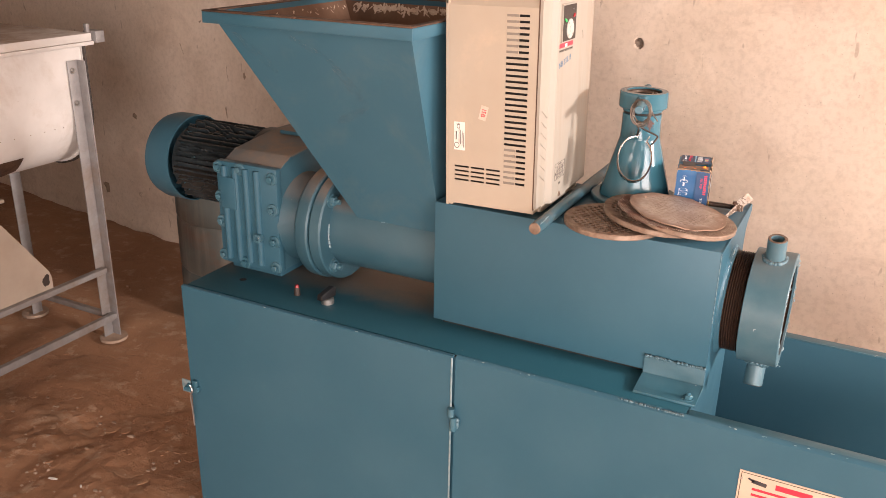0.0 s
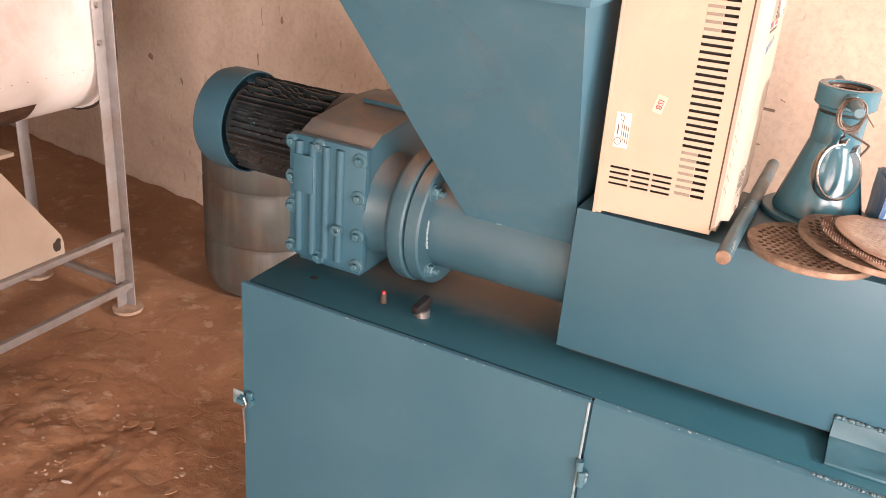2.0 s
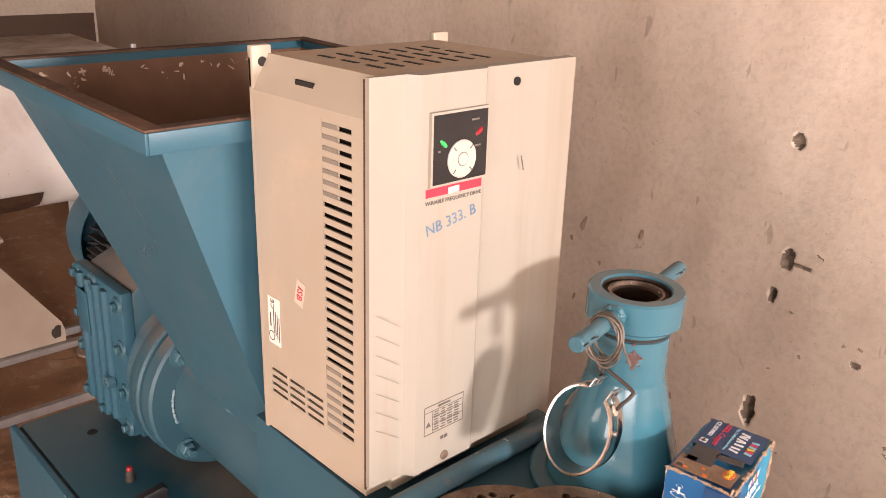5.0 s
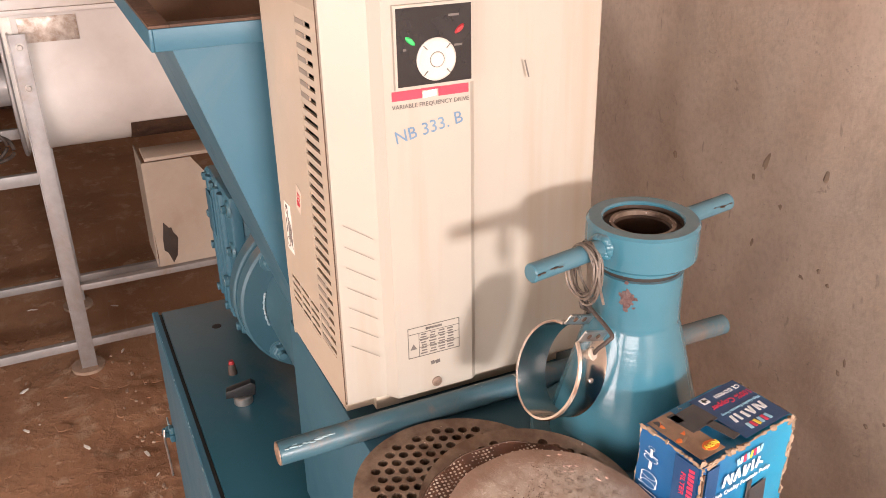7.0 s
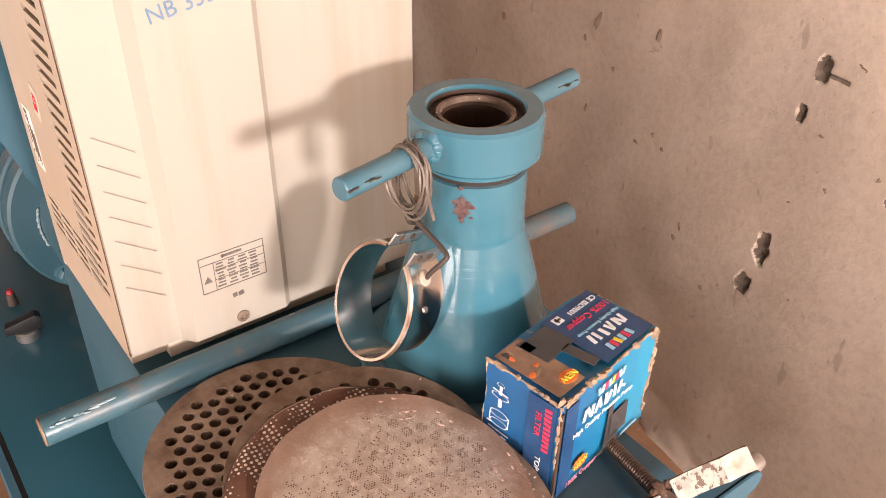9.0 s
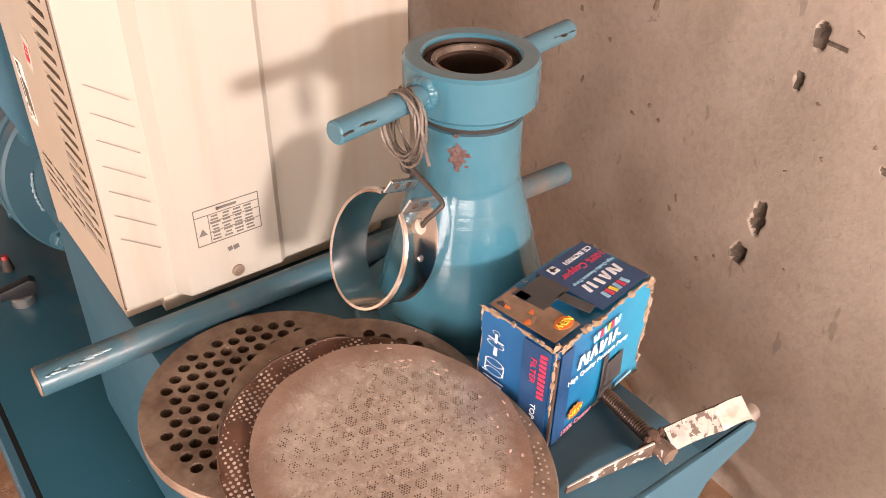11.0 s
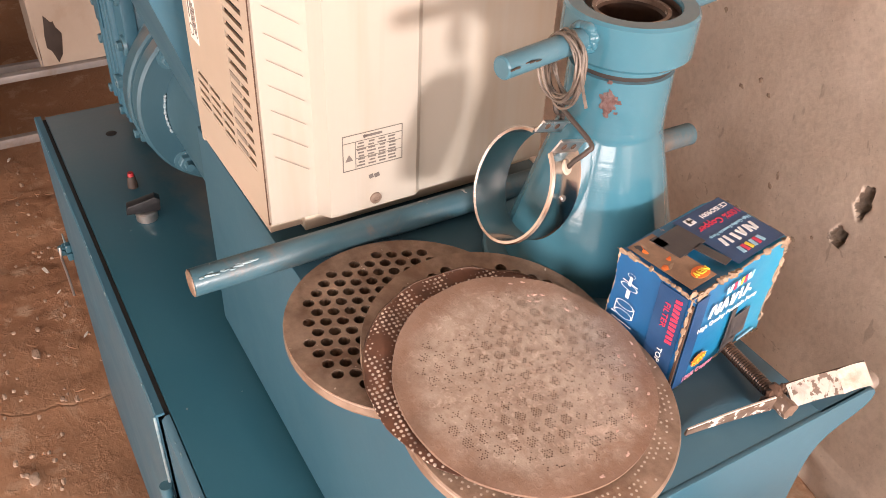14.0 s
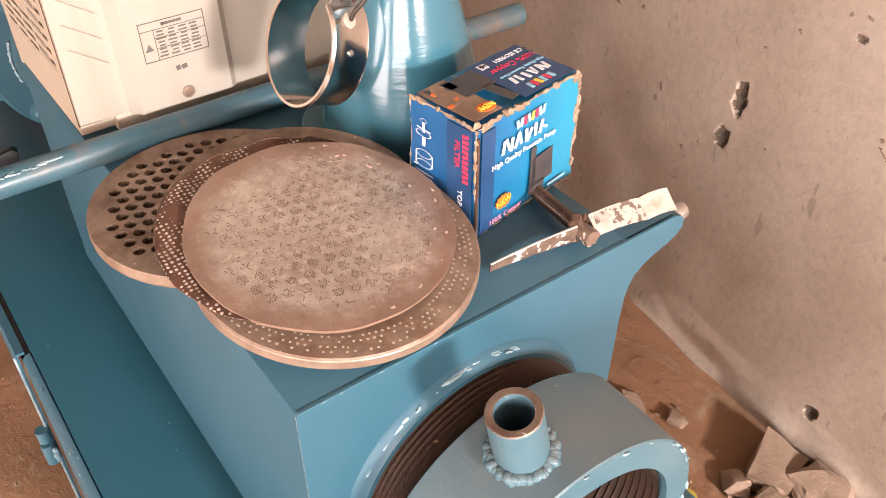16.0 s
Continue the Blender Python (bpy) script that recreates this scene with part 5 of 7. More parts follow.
    for i in range(7):
        part("slanted_groove", bar(S, 0.022, 0.205 - 0.0215 * i, 0.034, 0.0005, 0.0006, turn=-34), GROOVE, front, **L)
    smear = bar(F, 0.193, 0.338, 0.0016, 0.017, 0.0002, turn=16, bm=None)
    part("scratch", smear, INK, front, **L)
    # labels on the slotted side
    G = on_face((0, -0.0002, 0), (1, 0, 0), (0, 0, 1))
    tag = part("approval_label", bar(G, 0.031, 0.1490, 0.024, 0.058), PAPER, side, "stained white approval label", **L)
    G2 = G @ Matrix.Translation((0, 0, 0.0004))
    tb = lathe([(0.0048, 0.0002), (0.0062, 0.0002)], G2 @ Matrix.Translation((0.0255, 0.130, 0)), 18)
    for i in range(4):
        tb = bar(G2, 0.0305 + 0.0035 * i, 0.150 - 0.003 * i, 0.0012, 0.030, bm=tb)
    tb = bar(G2, 0.024, 0.150, 0.002, 0.017, bm=words(G2, 0.0295, 0.170, "CE", 0.010, turn=90, bm=tb))
    part("label_print", tb, INK, tag, **L)
    st = part("red_sticker", bar(G, 0.084, 0.2005, 0.016, 0.029, turn=-14), OLD_LABEL, side, "pale sticker", **L)
    part("sticker_letters", words(G2, 0.084, 0.2005, "ISB", 0.0135, turn=-104), RED_PRINT, st, **L)
    return th


def steel_bar():
    p0, p1 = Vector((-0.530, 1.532, TOP + 0.0122)), Vector((-0.531, 2.078, TOP + 0.0122))
    th = thing("steel_bar", "long round bar with worn blue paint lying across the housing", "bar", p0)
    part("shaft", rod(p0, p1, 0.0120, seg=28, chamfer=0.0015), BAR_PAINT, th)
    part("bare_end", rod(p0 + Vector((0, -0.0006, 0)), p0 + Vector((0, 0.0012, 0)), 0.0118, seg=28, chamfer=0.0012), STEEL_DULL, th, "sawn bare end")
    tagged(part("paint_chips", flecks([p0 + Vector((0.0075, 0.003, 0.0092)), p0 + Vector((0.0070, 0.055, 0.0096))], 26, 0.0020, 91, 0.0016), PALE_SCRAPE, th, "paint scuffed pale near the end"), kind="stuff")
    return th


def die_head():
    c = Vector((-0.4275, 1.8575, TOP))
    th = thing("die_head", "glossy blue conical extruder die head standing on its wide end", "die head", c)
    prof = [(0, 0.011), (0.072, 0.011), (0.0748, 0.0125), (0.0742, 0.018), (0.0420, 0.136), (0.0412, 0.1385), (0.0416, 0.141), (0.0412, 0.1435), (0.0408, 0.160), (0.0406, 0.1885), (0.0380, 0.1892), (0.0380, 0.1934), (0.0410, 0.194), (0.0414, 0.2005)]
    part("cone", lathe(prof, Matrix.Translation(c), 64), BLUE_GLOSS, th)
    part("base_flange", lathe([(0, 0), (0.090, 0), (0.0925, 0.002), (0.0925, 0.009), (0.090, 0.011), (0, 0.011)], Matrix.Translation(c), 64), BLUE_WORN, th)
    col = lathe([(0.0405, 0.2005), (0.0480, 0.2005), (0.0502, 0.203), (0.0502, 0.2325), (0.0482, 0.235), (0.0370, 0.235), (0.0355, 0.2335), (0.0355, 0.219), (0.0405, 0.2005)], Matrix.Translation(c), 64)
    part("collar", col, BLUE_GLOSS, th, "thick rounded collar")
    part("bushing", lathe([(0.0354, 0.232), (0.0354, 0.227), (0.0265, 0.226), (0.0245, 0.224), (0.0245, 0.10), (0, 0.10)], Matrix.Translation(c), 48), THREAD, th, "rusty bore")
    # black ring paints in the shade of the groove
    part("seam", lathe([(0.0379, 0.1894), (0.0384, 0.1894), (0.0384, 0.1932), (0.0379, 0.1932)], Matrix.Translation(c), 48, closed=True), BLACK_INSIDE, th, "black ring that paints the shade in the groove under the collar")
    part("liner_ring", lathe([(0.0262, 0.2255), (0.0262, 0.2300), (0.0292, 0.2300), (0.0298, 0.2255)], Matrix.Translation(c), 48, closed=True), STEEL_BROWN, th, "brown liner ring in the bore")
    d = Vector((-0.186, 0.9825, 0.0)).normalized()
    mid = c + Vector((0, 0, 0.2195))
    for s, far in ((-1, 0.132), (1, 0.121)):
        part("handle", rod(mid + s * d * 0.045, mid + s * d * far, 0.0083, seg=20, chamfer=0.0012), BLUE_WORN, th)
        tagged(part("paint_chips", flecks([mid + s * d * (far - 0.004) + Vector((0.0078, 0, 0.002)), mid + s * d * (far - 0.03) + Vector((0.0076, 0, 0.003))], 15, 0.0014, 70 + s, 0.0014), THREAD, th, "small chips in the paint"), kind="stuff")
        e1, e2 = d.cross(Vector((0, 0, 1))).normalized(), Vector((0, 0, 1))
        part("weld", weld_line([mid + s * d * 0.0495 + 0.0072 * (math.cos(a) * e1 + math.sin(a) * e2) for a in np.linspace(0, 6.283, 9)], 0.0058, step=0.0016, rough=0.18, seed=40 + s, sub=3), BLUE_GLOSS, th)
    g = bmesh.new()
    rnd = random.Random(11)
    for k in range(34):
        a = radians(-49) + rnd.gauss(0, 0.070)
        z = 0.1725 + rnd.gauss(0, 0.0046)
        r = 0.0408
        q = blob(rnd, 1.0, 1.0, 2, 0.9)
        q.transform(Matrix.Translation(c + Vector((r * math.cos(a), r * math.sin(a), z))) @ Matrix.Rotation(a, 4, "Z") @ Matrix.Diagonal((0.0005, rnd.uniform(0.001, 0.003), rnd.uniform(0.001, 0.003), 1)))
        g = join(g, q)
    tagged(part("glue_scab", g, GLUE, th, "reddish scab of old glue"), kind="stuff")
    return th


def heater_band():
    ax = Vector((-0.258, 0.900, -0.351)).normalized()
    R, t, n = 0.0455, 0.0020, 0.040
    squeeze = 0.0118        # the band hangs pinched into an oval
    near = Vector((-0.4071, 1.7511, 1.1392))
    c = near + ax * (n / 2)
    th = thing("heater_band", "polished steel heater band with coiled lead, hung on a handle", "heater band", c)
    e1 = ax.cross(Vector((0, 0, 1))).normalized()
    up = e1.cross(ax).normalized()

    def at(angle, r, along):
        return near + ax * along + (r - squeeze) * math.cos(radians(angle)) * e1 + r * math.sin(radians(angle)) * up
    # split ring with rolled rims
    sect = [(R - t, 0.0), (R, -0.0004), (R + 0.0013, 0.0018), (R, 0.0042), (R, n - 0.0042), (R + 0.0013, n - 0.0018), (R, n), (R - t, n)]
    b = bmesh.new()
    rows = [[b.verts.new(at(w, r, h)) for r, h in sect] for w in np.linspace(87, 87 + 325, 90)]
    for p, q in zip(rows, rows[1:]):
        for k in range(len(sect)):
            j = (k + 1) % len(sect)
            b.faces.new((p[k], p[j], q[j], q[k]))
    b.faces.new(rows[0])
    b.faces.new(rows[-1])
    part("band", b, CHROME, th)
    # upright lugs on both sides of the gap
    for w, h in ((87, 0.0105), (52, 0.0125)):
        q = on_face(at(w, R - 0.0012, n / 2), ax, (e1 * 0.40 + up).normalized())
        b = box(-0.0175, 0.0175, 0.0, h, -0.0007, 0.0007, 0.0003)
        b = box(-0.0175, 0.0175, h - 0.0003, h + 0.0010, -0.0007, 0.0022, 0.0003, b)
        b.transform(q)
        lug = part("clamp_lug", b, STEEL, th)
        for x in (-0.007, 0.006):
            hole = rod((x, h * 0.55, -0.0011), (x, h * 0.55, 0.0011), 0.0026, seg=12)
            hole.transform(q)
            part("screw_hole", hole, RUST_DARK, lug)
    cap = at(36, R, 0.019)
    out = (math.cos(radians(28)) * e1 + math.sin(radians(28)) * up).normalized()
    part("terminal_cap", lathe([(0, 0.0020), (0.0052, 0.0017), (0.0062, 0)], between(cap, cap + out), 20), BOARD, th, "pale ceramic terminal cap")
    part("rivet", lathe([(0, 0.0016), (0.0022, 0.001), (0.0026, 0)], between(at(5, R, n * 0.5), at(5, R * 1.2, n * 0.5)), 12), STEEL, th)
    hang = Vector((-0.4145, 1.7895, 1.242))
    loop_c = hang + Vector((0.001, 0.0, -0.0135))
    low = loop_c + Vector((-0.002, 0.0, -0.027))
    z1 = Vector((0, 0, 1))
    leads = (curve_points([cap + out * 0.002, cap + e1 * 0.006 + z1 * 0.008, cap + e1 * 0.013 + z1 * 0.019 + ax * 0.004, cap + e1 * 0.012 + z1 * 0.026 + ax * 0.008, low + e1 * 0.007 - z1 * 0.008, low + e1 * 0.001 + z1 * 0.001], 8),
             curve_points([at(88, R + 0.003, n * 0.8), at(87, R + 0.012, n * 0.8), low + e1 * 0.001 - z1 * 0.012, low - e1 * 0.002 - z1 * 0.004, low - e1 * 0.004 + z1 * 0.003], 8))
    for pts in leads:
        part("lead", sweep(pts, 0.0019), RUBBER, th, "dark sleeved lead")
    rnd = random.Random(5)
    for k in range(9):
        rx, rz = 0.0195 + rnd.uniform(-0.003, 0.002), 0.0255 + rnd.uniform(-0.003, 0.002)
        lean, sway = rnd.uniform(-0.30, 0.30), rnd.uniform(-0.12, 0.12)
        cen = loop_c + Vector((rnd.uniform(-0.002, 0.002), -0.005 + 0.0012 * k, 0.023 - rz + rnd.uniform(-0.002, 0.001)))
        ring = []
        for i in range(32):
            w = 2 * math.pi * i / 32
            x, z = rx * math.cos(w), rz * math.sin(w)
            ring.append(cen + Vector((x + sway * z, lean * x * 0.5 + 0.0012 * math.sin(3 * w + k), z)))
        part("coil_turn", sweep(ring, 0.00115, 6, loop=True), WIRE, th)
    part("cord_end", sweep(curve_points([loop_c + Vector((0.017, 0.0, 0.014)), loop_c + Vector((0.026, -0.003, -0.004)), loop_c + Vector((0.037, -0.006, -0.016))], 6), 0.0012), WIRE, th)
    return th


def pump_carton():
    m = pose(-0.3065, 1.8595, TOP + 0.0004, 0, 0, 9.5)
    th = thing("pump_carton", "small blue printed carton with torn edges, once for a fountain pump", "carton", m=m)
    X, Y, H = 0.0330, 0.0580, 0.0950
    L = dict(local=True)

    def sag(p):
        """Crushed card: soft dents, a sunken lid and bruised corners."""
        bend = 0.0016 * noise.noise(p * 40)
        q = p + Vector((bend, bend, 0.0))
        if p.z > 0.01:
            q.z += 0.0018 * noise.noise(p * 32 + Vector((4, 0, 0)))
        k = max(0.0, p.z / H - 0.75) * 4
        if p.z > H - 0.002:
            q.z -= 0.0022 * (1 - (p.x / X) ** 2) * (1 - (p.y / Y) ** 2)
        corner = max(0.0, abs(p.x) / X + abs(p.y) / Y - 1.6) * 2.5
        q.z -= 0.0035 * k * corner * corner * (0.6 + noise.noise(p * 60))
        return q
    b = box(-X, X, -Y, Y, 0, H)
    bmesh.ops.subdivide_edges(b, edges=b.edges[:], cuts=11, use_grid_fill=True)
    for v in b.verts:
        v.co = sag(v.co.copy())
    part("box", b, CARTON, th, smooth=60, **L)
    rnd = random.Random(21)
    # worn card along the edges: start, end, pieces, size of a piece
    for p, q, n, big in (((X, -Y, 0.0), (X, -Y, H), 34, 1.1), ((X, -Y, H), (X, Y, H), 46, 1.7), ((X, Y, 0.01), (X, Y, H), 30, 1.3), ((-X, -Y, H), (X, -Y, H), 34, 1.2), ((X, -Y, 0.001), (X, Y, 0.001), 24, 0.9), ((-X, Y, H), (X, Y, H), 16, 0.9), ((-X, -Y, 0.0), (-X, -Y, H), 14, 0.8)):
        e = bmesh.new()
        p, q = Vector(p), Vector(q)
        for i in range(n):
            c = sag(p.lerp(q, (i + rnd.random()) / n))
            k = blob(rnd, 1.0, 1.0, 1, 0.5)
            w = big * rnd.choice((0.35, 0.5, 0.7, 1.5))
            k.transform(Matrix.Translation(c) @ (q - p).to_track_quat("Z", "Y").to_matrix().to_4x4() @ Matrix.Diagonal((rnd.uniform(0.0005, 0.0013) * w, rnd.uniform(0.0005, 0.0012) * w, rnd.uniform(0.002, 0.006), 1)))
            e = join(e, k)
        part("torn_edge", e, CARD, th, **L)
    for p, turn, w, h in (((X + 0.001, -Y + 0.010, H - 0.001), 25, 0.011, 0.005), ((X - 0.002, -Y + 0.002, H + 0.0006), -30, 0.007, 0.006), ((X + 0.0012, Y - 0.006, H - 0.002), 70, 0.010, 0.004), ((X + 0.0012, Y - 0.002, 0.060), 85, 0.014, 0.004)):
        f = blob(rnd, 1.0, 1.0, 2, 0.8)
        f.transform(Matrix.Translation(p) @ Matrix.Rotation(radians(turn), 4, "X") @ Matrix.Diagonal((0.0012, w / 2, h / 2, 1)))
        part("torn_flap", f, CARD, th, "torn flap of brown card", **L)
    part("open_seam", box(X - 0.0004, X + 0.0016, -Y - 0.0004, -Y + 0.0016, 0.004, H - 0.008), RUST_DARK, th, "dark split corner seam", **L)
    # broad face
    A = on_face((X + 0.0018, 0, 0), (0, 1, 0), (0, 0, 1))
    a = part("broad_print", bar(A, -0.0475, 0.046, 0.014, 0.088, 0.0003), PRINT_NAVY, th, **L)
    A2 = A @ Matrix.Translation((0, 0, 0.0004))
    for i, (x, w, tn) in enumerate(((-0.0310, 0.0030, -10), (-0.0265, 0.0026, 22), (-0.0222, 0.0030, -6), (-0.0165, 0.0028, -18), (-0.0130, 0.0028, 16), (-0.0060, 0.0032, 4), (-0.0022, 0.0028, -26), (0.0045, 0.0030, 2), (0.0110, 0.0030, -14), (0.0150, 0.0022, 62))):
        part("name_bar", bar(A2, x, 0.0682 + 0.0010 * math.sin(i * 1.9), w, 0.0112 - 0.004 * (tn > 50), turn=tn), PRINT_WHITE, a, **L)
    for i, k in enumerate((PRINT_PALE, PRINT_WHITE, PRINT_RED, PRINT_PALE, PRINT_YELLOW, PRINT_RED, PRINT_WHITE, PRINT_PALE)):
        part("name_bar", bar(A2, -0.0165 + 0.0042 * i, 0.0815 + 0.0002 * i, 0.0028, 0.0072, turn=(14, -12, 4)[i % 3]), k, a, **L)
    part("lettering", words(A2, -0.007, 0.0565, "High Quality Fountain Pump", 0.0064, turn=1), PRINT_WHITE, a, **L)
    part("pump_shape", bar(A2, 0.0165, 0.030, 0.024, 0.026, turn=4, bm=bar(A2, 0.0045, 0.034, 0.0060, 0.038, bm=bar(A2, 0.0105, 0.014, 0.018, 0.012, turn=-6))), PRINT_BLACK, a, **L)
    spikes = bmesh.new()
    ring = []
    for i in range(24):
        w, r = 2 * math.pi * i / 24, 0.0098 if i % 2 else 0.0076
        ring.append(spikes.verts.new((r * math.cos(w), 0.72 * r * math.sin(w), 0.0004)))
    spikes.faces.new(ring)
    spikes.transform(A2 @ Matrix.Translation((-0.0290, 0.0205, 0)))
    part("flash", spikes, PRINT_ORANGE, a, **L)
    A3 = A2 @ Matrix.Translation((0, 0, 0.0006))
    part("flash_word", words(A3, -0.0290, 0.0205, "NEW", 0.0072, turn=10), PRINT_YELLOW, a, **L)
    part("foot_line", words(A2, -0.026, 0.0075, "100% Copper", 0.0068, turn=2), PRINT_PINK, a, **L)
    part("foot_line", bar(A2, 0.036, 0.0085, 0.022, 0.0022, turn=2), PRINT_PALE, a, **L)
    # narrow face
    B = on_face((0, -Y - 0.0018, 0), (1, 0, 0), (0, 0, 1)) @ Matrix.Diagonal((1, 1.165, 1, 1))
    s = part("navy_band", bar(B, 0.0185, 0.041, 0.024, 0.076, 0.0003), PRINT_NAVY, th, **L)
    B2 = B @ Matrix.Translation((0, 0, 0.0004))
    ol = None
    for x, y, rr, fl in ((-0.017, 0.046, 0.0085, 0.35), (-0.017, 0.0385, 0.0085, 0.35), (-0.017, 0.070, 0.0035, 0.5), (-0.017, 0.061, 0.0080, 0.3), (-0.012, 0.020, 0.0045, 0.8), (-0.022, 0.014, 0.0040, 0.6)):
        e = lathe([(0.88, 0.0004), (1.0, 0.0004)], None, 20)
        e.transform(B2 @ Matrix.Translation((x, y, 0)) @ Matrix.Diagonal((rr, rr * fl, 1, 1)))
        ol = join(ol, e)
    for x, y, w, h in ((-0.017, 0.064, 0.014, 0.0005), (-0.0255, 0.042, 0.0006, 0.009), (-0.0085, 0.042, 0.0006, 0.009), (-0.017, 0.0315, 0.019, 0.0005), (-0.023, 0.028, 0.006, 0.0012), (-0.012, 0.028, 0.005, 0.0012), (-0.016, 0.026, 0.020, 0.0005), (-0.013, 0.012, 0.015, 0.0006), (-0.0195, 0.018, 0.0005, 0.008), (-0.007, 0.018, 0.0005, 0.010), (-0.017, 0.055, 0.003, 0.006), (-0.017, 0.0655, 0.0022, 0.007), (-0.026, 0.036, 0.004, 0.0005), (-0.013, 0.0165, 0.004, 0.004)):
        ol = bar(B2, x, y, w, h, bm=ol, turn=-3)
    part("line_drawing", ol, PRINT_WHITE, s, **L)
    for i in range(10):
        part("red_bar", bar(B2, 0.0245, 0.0735 - 0.0036 * i, 0.0056, 0.0024, turn=8 - 5 * (i % 4)), PRINT_RED, s, **L)
    part("red_word", words(B2, 0.0165, 0.0590, "FILTER", 0.0068, turn=-90), PRINT_RED, s, **L)
    part("lettering", words(B2, 0.0195, 0.021, "TOP ABS", 0.0064, turn=-90), PRINT_WHITE, s, **L)
    # top
    C = on_face((0, 0, H + 0.0012), (0, -1, 0), (1, 0, 0))
    t = part("top_print", bar(C, -0.026, 0.0, 0.058, 0.060, 0.0003), PRINT_NAVY, th, **L)
    C2 = C @ Matrix.Translation((0, 0, 0.0004))
    part("photo_print", bar(C2, 0.0405, -0.001, 0.028, 0.058, 0.0003), PRINT_BROWN, t, **L)
    pg = random.Random(77)
    for k in range(9):
        q = blob(pg, 1.0, 1.0, 1, 0.7)
        q.transform(C2 @ Matrix.Translation((pg.uniform(0.026, 0.052), pg.uniform(-0.027, 0.027), 0.0003)) @ Matrix.Rotation(pg.random() * 3, 4, "Z") @ Matrix.Diagonal((pg.uniform(0.002, 0.006), pg.uniform(0.0012, 0.003), 0.0003, 1)))
        part("photo_leaf", q, (PRINT_ORANGE, PRINT_BLACK, CARD)[k % 3], t, **L)
    part("pump_shape", bar(C2, 0.018, -0.012, 0.032, 0.025, 0.0008, turn=3, bm=bar(C2, 0.010, 0.012, 0.009, 0.026, 0.0008, turn=8, bm=bar(C2, 0.031, -0.020, 0.008, 0.012, 0.0008))), PRINT_BLACK, t, **L)
    e = lathe([(0, 0.0007), (1.0, 0.0007), (1.0, 0)], None, 20)
    e.transform(C2 @ Matrix.Translation((0.034, 0.0195, 0)) @ Matrix.Diagonal((0.0085, 0.0056, 1, 1)))
    part("flash", e, PRINT_ORANGE, t, **L)
    part("flash_word", words(C2, 0.034, 0.0195, "NEW", 0.0068, turn=0, t=0.0011), PRINT_YELLOW, t, **L)
    for i, (x, w, tn) in enumerate(((-0.0460, 0.0026, -10), (-0.0420, 0.0022, 20), (-0.0385, 0.0026, -6), (-0.0325, 0.0024, -16), (-0.0295, 0.0024, 14), (-0.0225, 0.0030, 4), (-0.0150, 0.0026, 0), (-0.0090, 0.0030, -12))):
        part("name_bar", bar(C2, x, 0.0085 + 0.0007 * math.sin(i * 1.7), w, 0.0092, 0.0005, turn=tn), PRINT_WHITE, t, **L)
    for i, k in enumerate((PRINT_PALE, PRINT_RED, PRINT_PALE, PRINT_YELLOW, PRINT_RED, PRINT_PALE)):
        part("name_bar", bar(C2, -0.0365 + 0.0048 * i, 0.0215, 0.0032, 0.0072, 0.0005, turn=10 - 8 * (i % 3)), k, t, **L)
    part("lettering", words(C2, -0.029, -0.0005, "High Quality Fountain Pump", 0.0043), PRINT_PALE, t, **L)
    part("lettering", words(C2, -0.030, -0.0110, "100% Copper", 0.0088), PRINT_RED, t, **L)
    part("lettering", words(C2, -0.036, -0.0215, "CE ISO9001", 0.0066), PRINT_WHITE, t, **L)
    part("quality_mark", bar(C2, -0.0085, -0.0225, 0.008, 0.0072, 0.0004), PRINT_WHITE, t, **L)
    part("quality_mark", bar(C2, -0.0085, -0.0225, 0.006, 0.0018, 0.0007, bm=bar(C2, -0.0075, -0.0225, 0.0018, 0.0052, 0.0007)), PRINT_BLACK, t, **L)
    return th


def hole_loops(R, pitch, r, keep, seg):
    out = []
    n = int(R / pitch) + 2
    for j in range(-n, n + 1):
        for i in range(-n, n + 1):
            x, y = (i + 0.5 * (j % 2)) * pitch, j * pitch * 0.866
            if math.hypot(x, y) < keep:
                out.append([(x + r * math.cos(2 * math.pi * k / seg), y + r * math.sin(2 * math.pi * k / seg)) for k in range(seg)])
    return out


def drilled(R, t, loops, seg=72):
    """A round plate with real holes."""
    from mathutils.geometry import delaunay_2d_cdt
    rim = [(R * math.cos(2 * math.pi * k / seg), R * math.sin(2 * math.pi * k / seg)) for k in range(seg)]
    vs, es, spans = [], [], []
    for lp in [rim] + loops:
        o = len(vs)
        vs += [Vector(p) for p in lp]
        es += [(o + k, o + (k + 1) % len(lp)) for k in range(len(lp))]
        spans.append((o, len(lp)))
    cen = [(sum(p[0] for p in lp) / len(lp), sum(p[1] for p in lp) / len(lp)) for lp in loops]
    rr = math.hypot(loops[0][0][0] - cen[0][0], loops[0][0][1] - cen[0][1]) if loops else 0
    cen = np.array(cen) if loops else np.zeros((0, 2))
    ov, oe, of, *_ = delaunay_2d_cdt(vs, es, [], 1, 1e-6)
    b = bmesh.new()
    up = [b.verts.new((p.x, p.y, t)) for p in ov]
    dn = [b.verts.new((p.x, p.y, 0)) for p in ov]
    for f in of:
        c = sum((ov[i] for i in f), Vector((0, 0))) / len(f)
        if len(cen) and np.min((cen[:, 0] - c.x) ** 2 + (cen[:, 1] - c.y) ** 2) < (rr * 0.957) ** 2:
            continue
        b.faces.new([up[i] for i in f])
        b.faces.new([dn[i] for i in reversed(f)])
    for o, n in spans:
        for k in range(n):
            i, j = o + k, o + (k + 1) % n
            b.faces.new((dn[i], dn[j], up[j], up[i]))
    return b


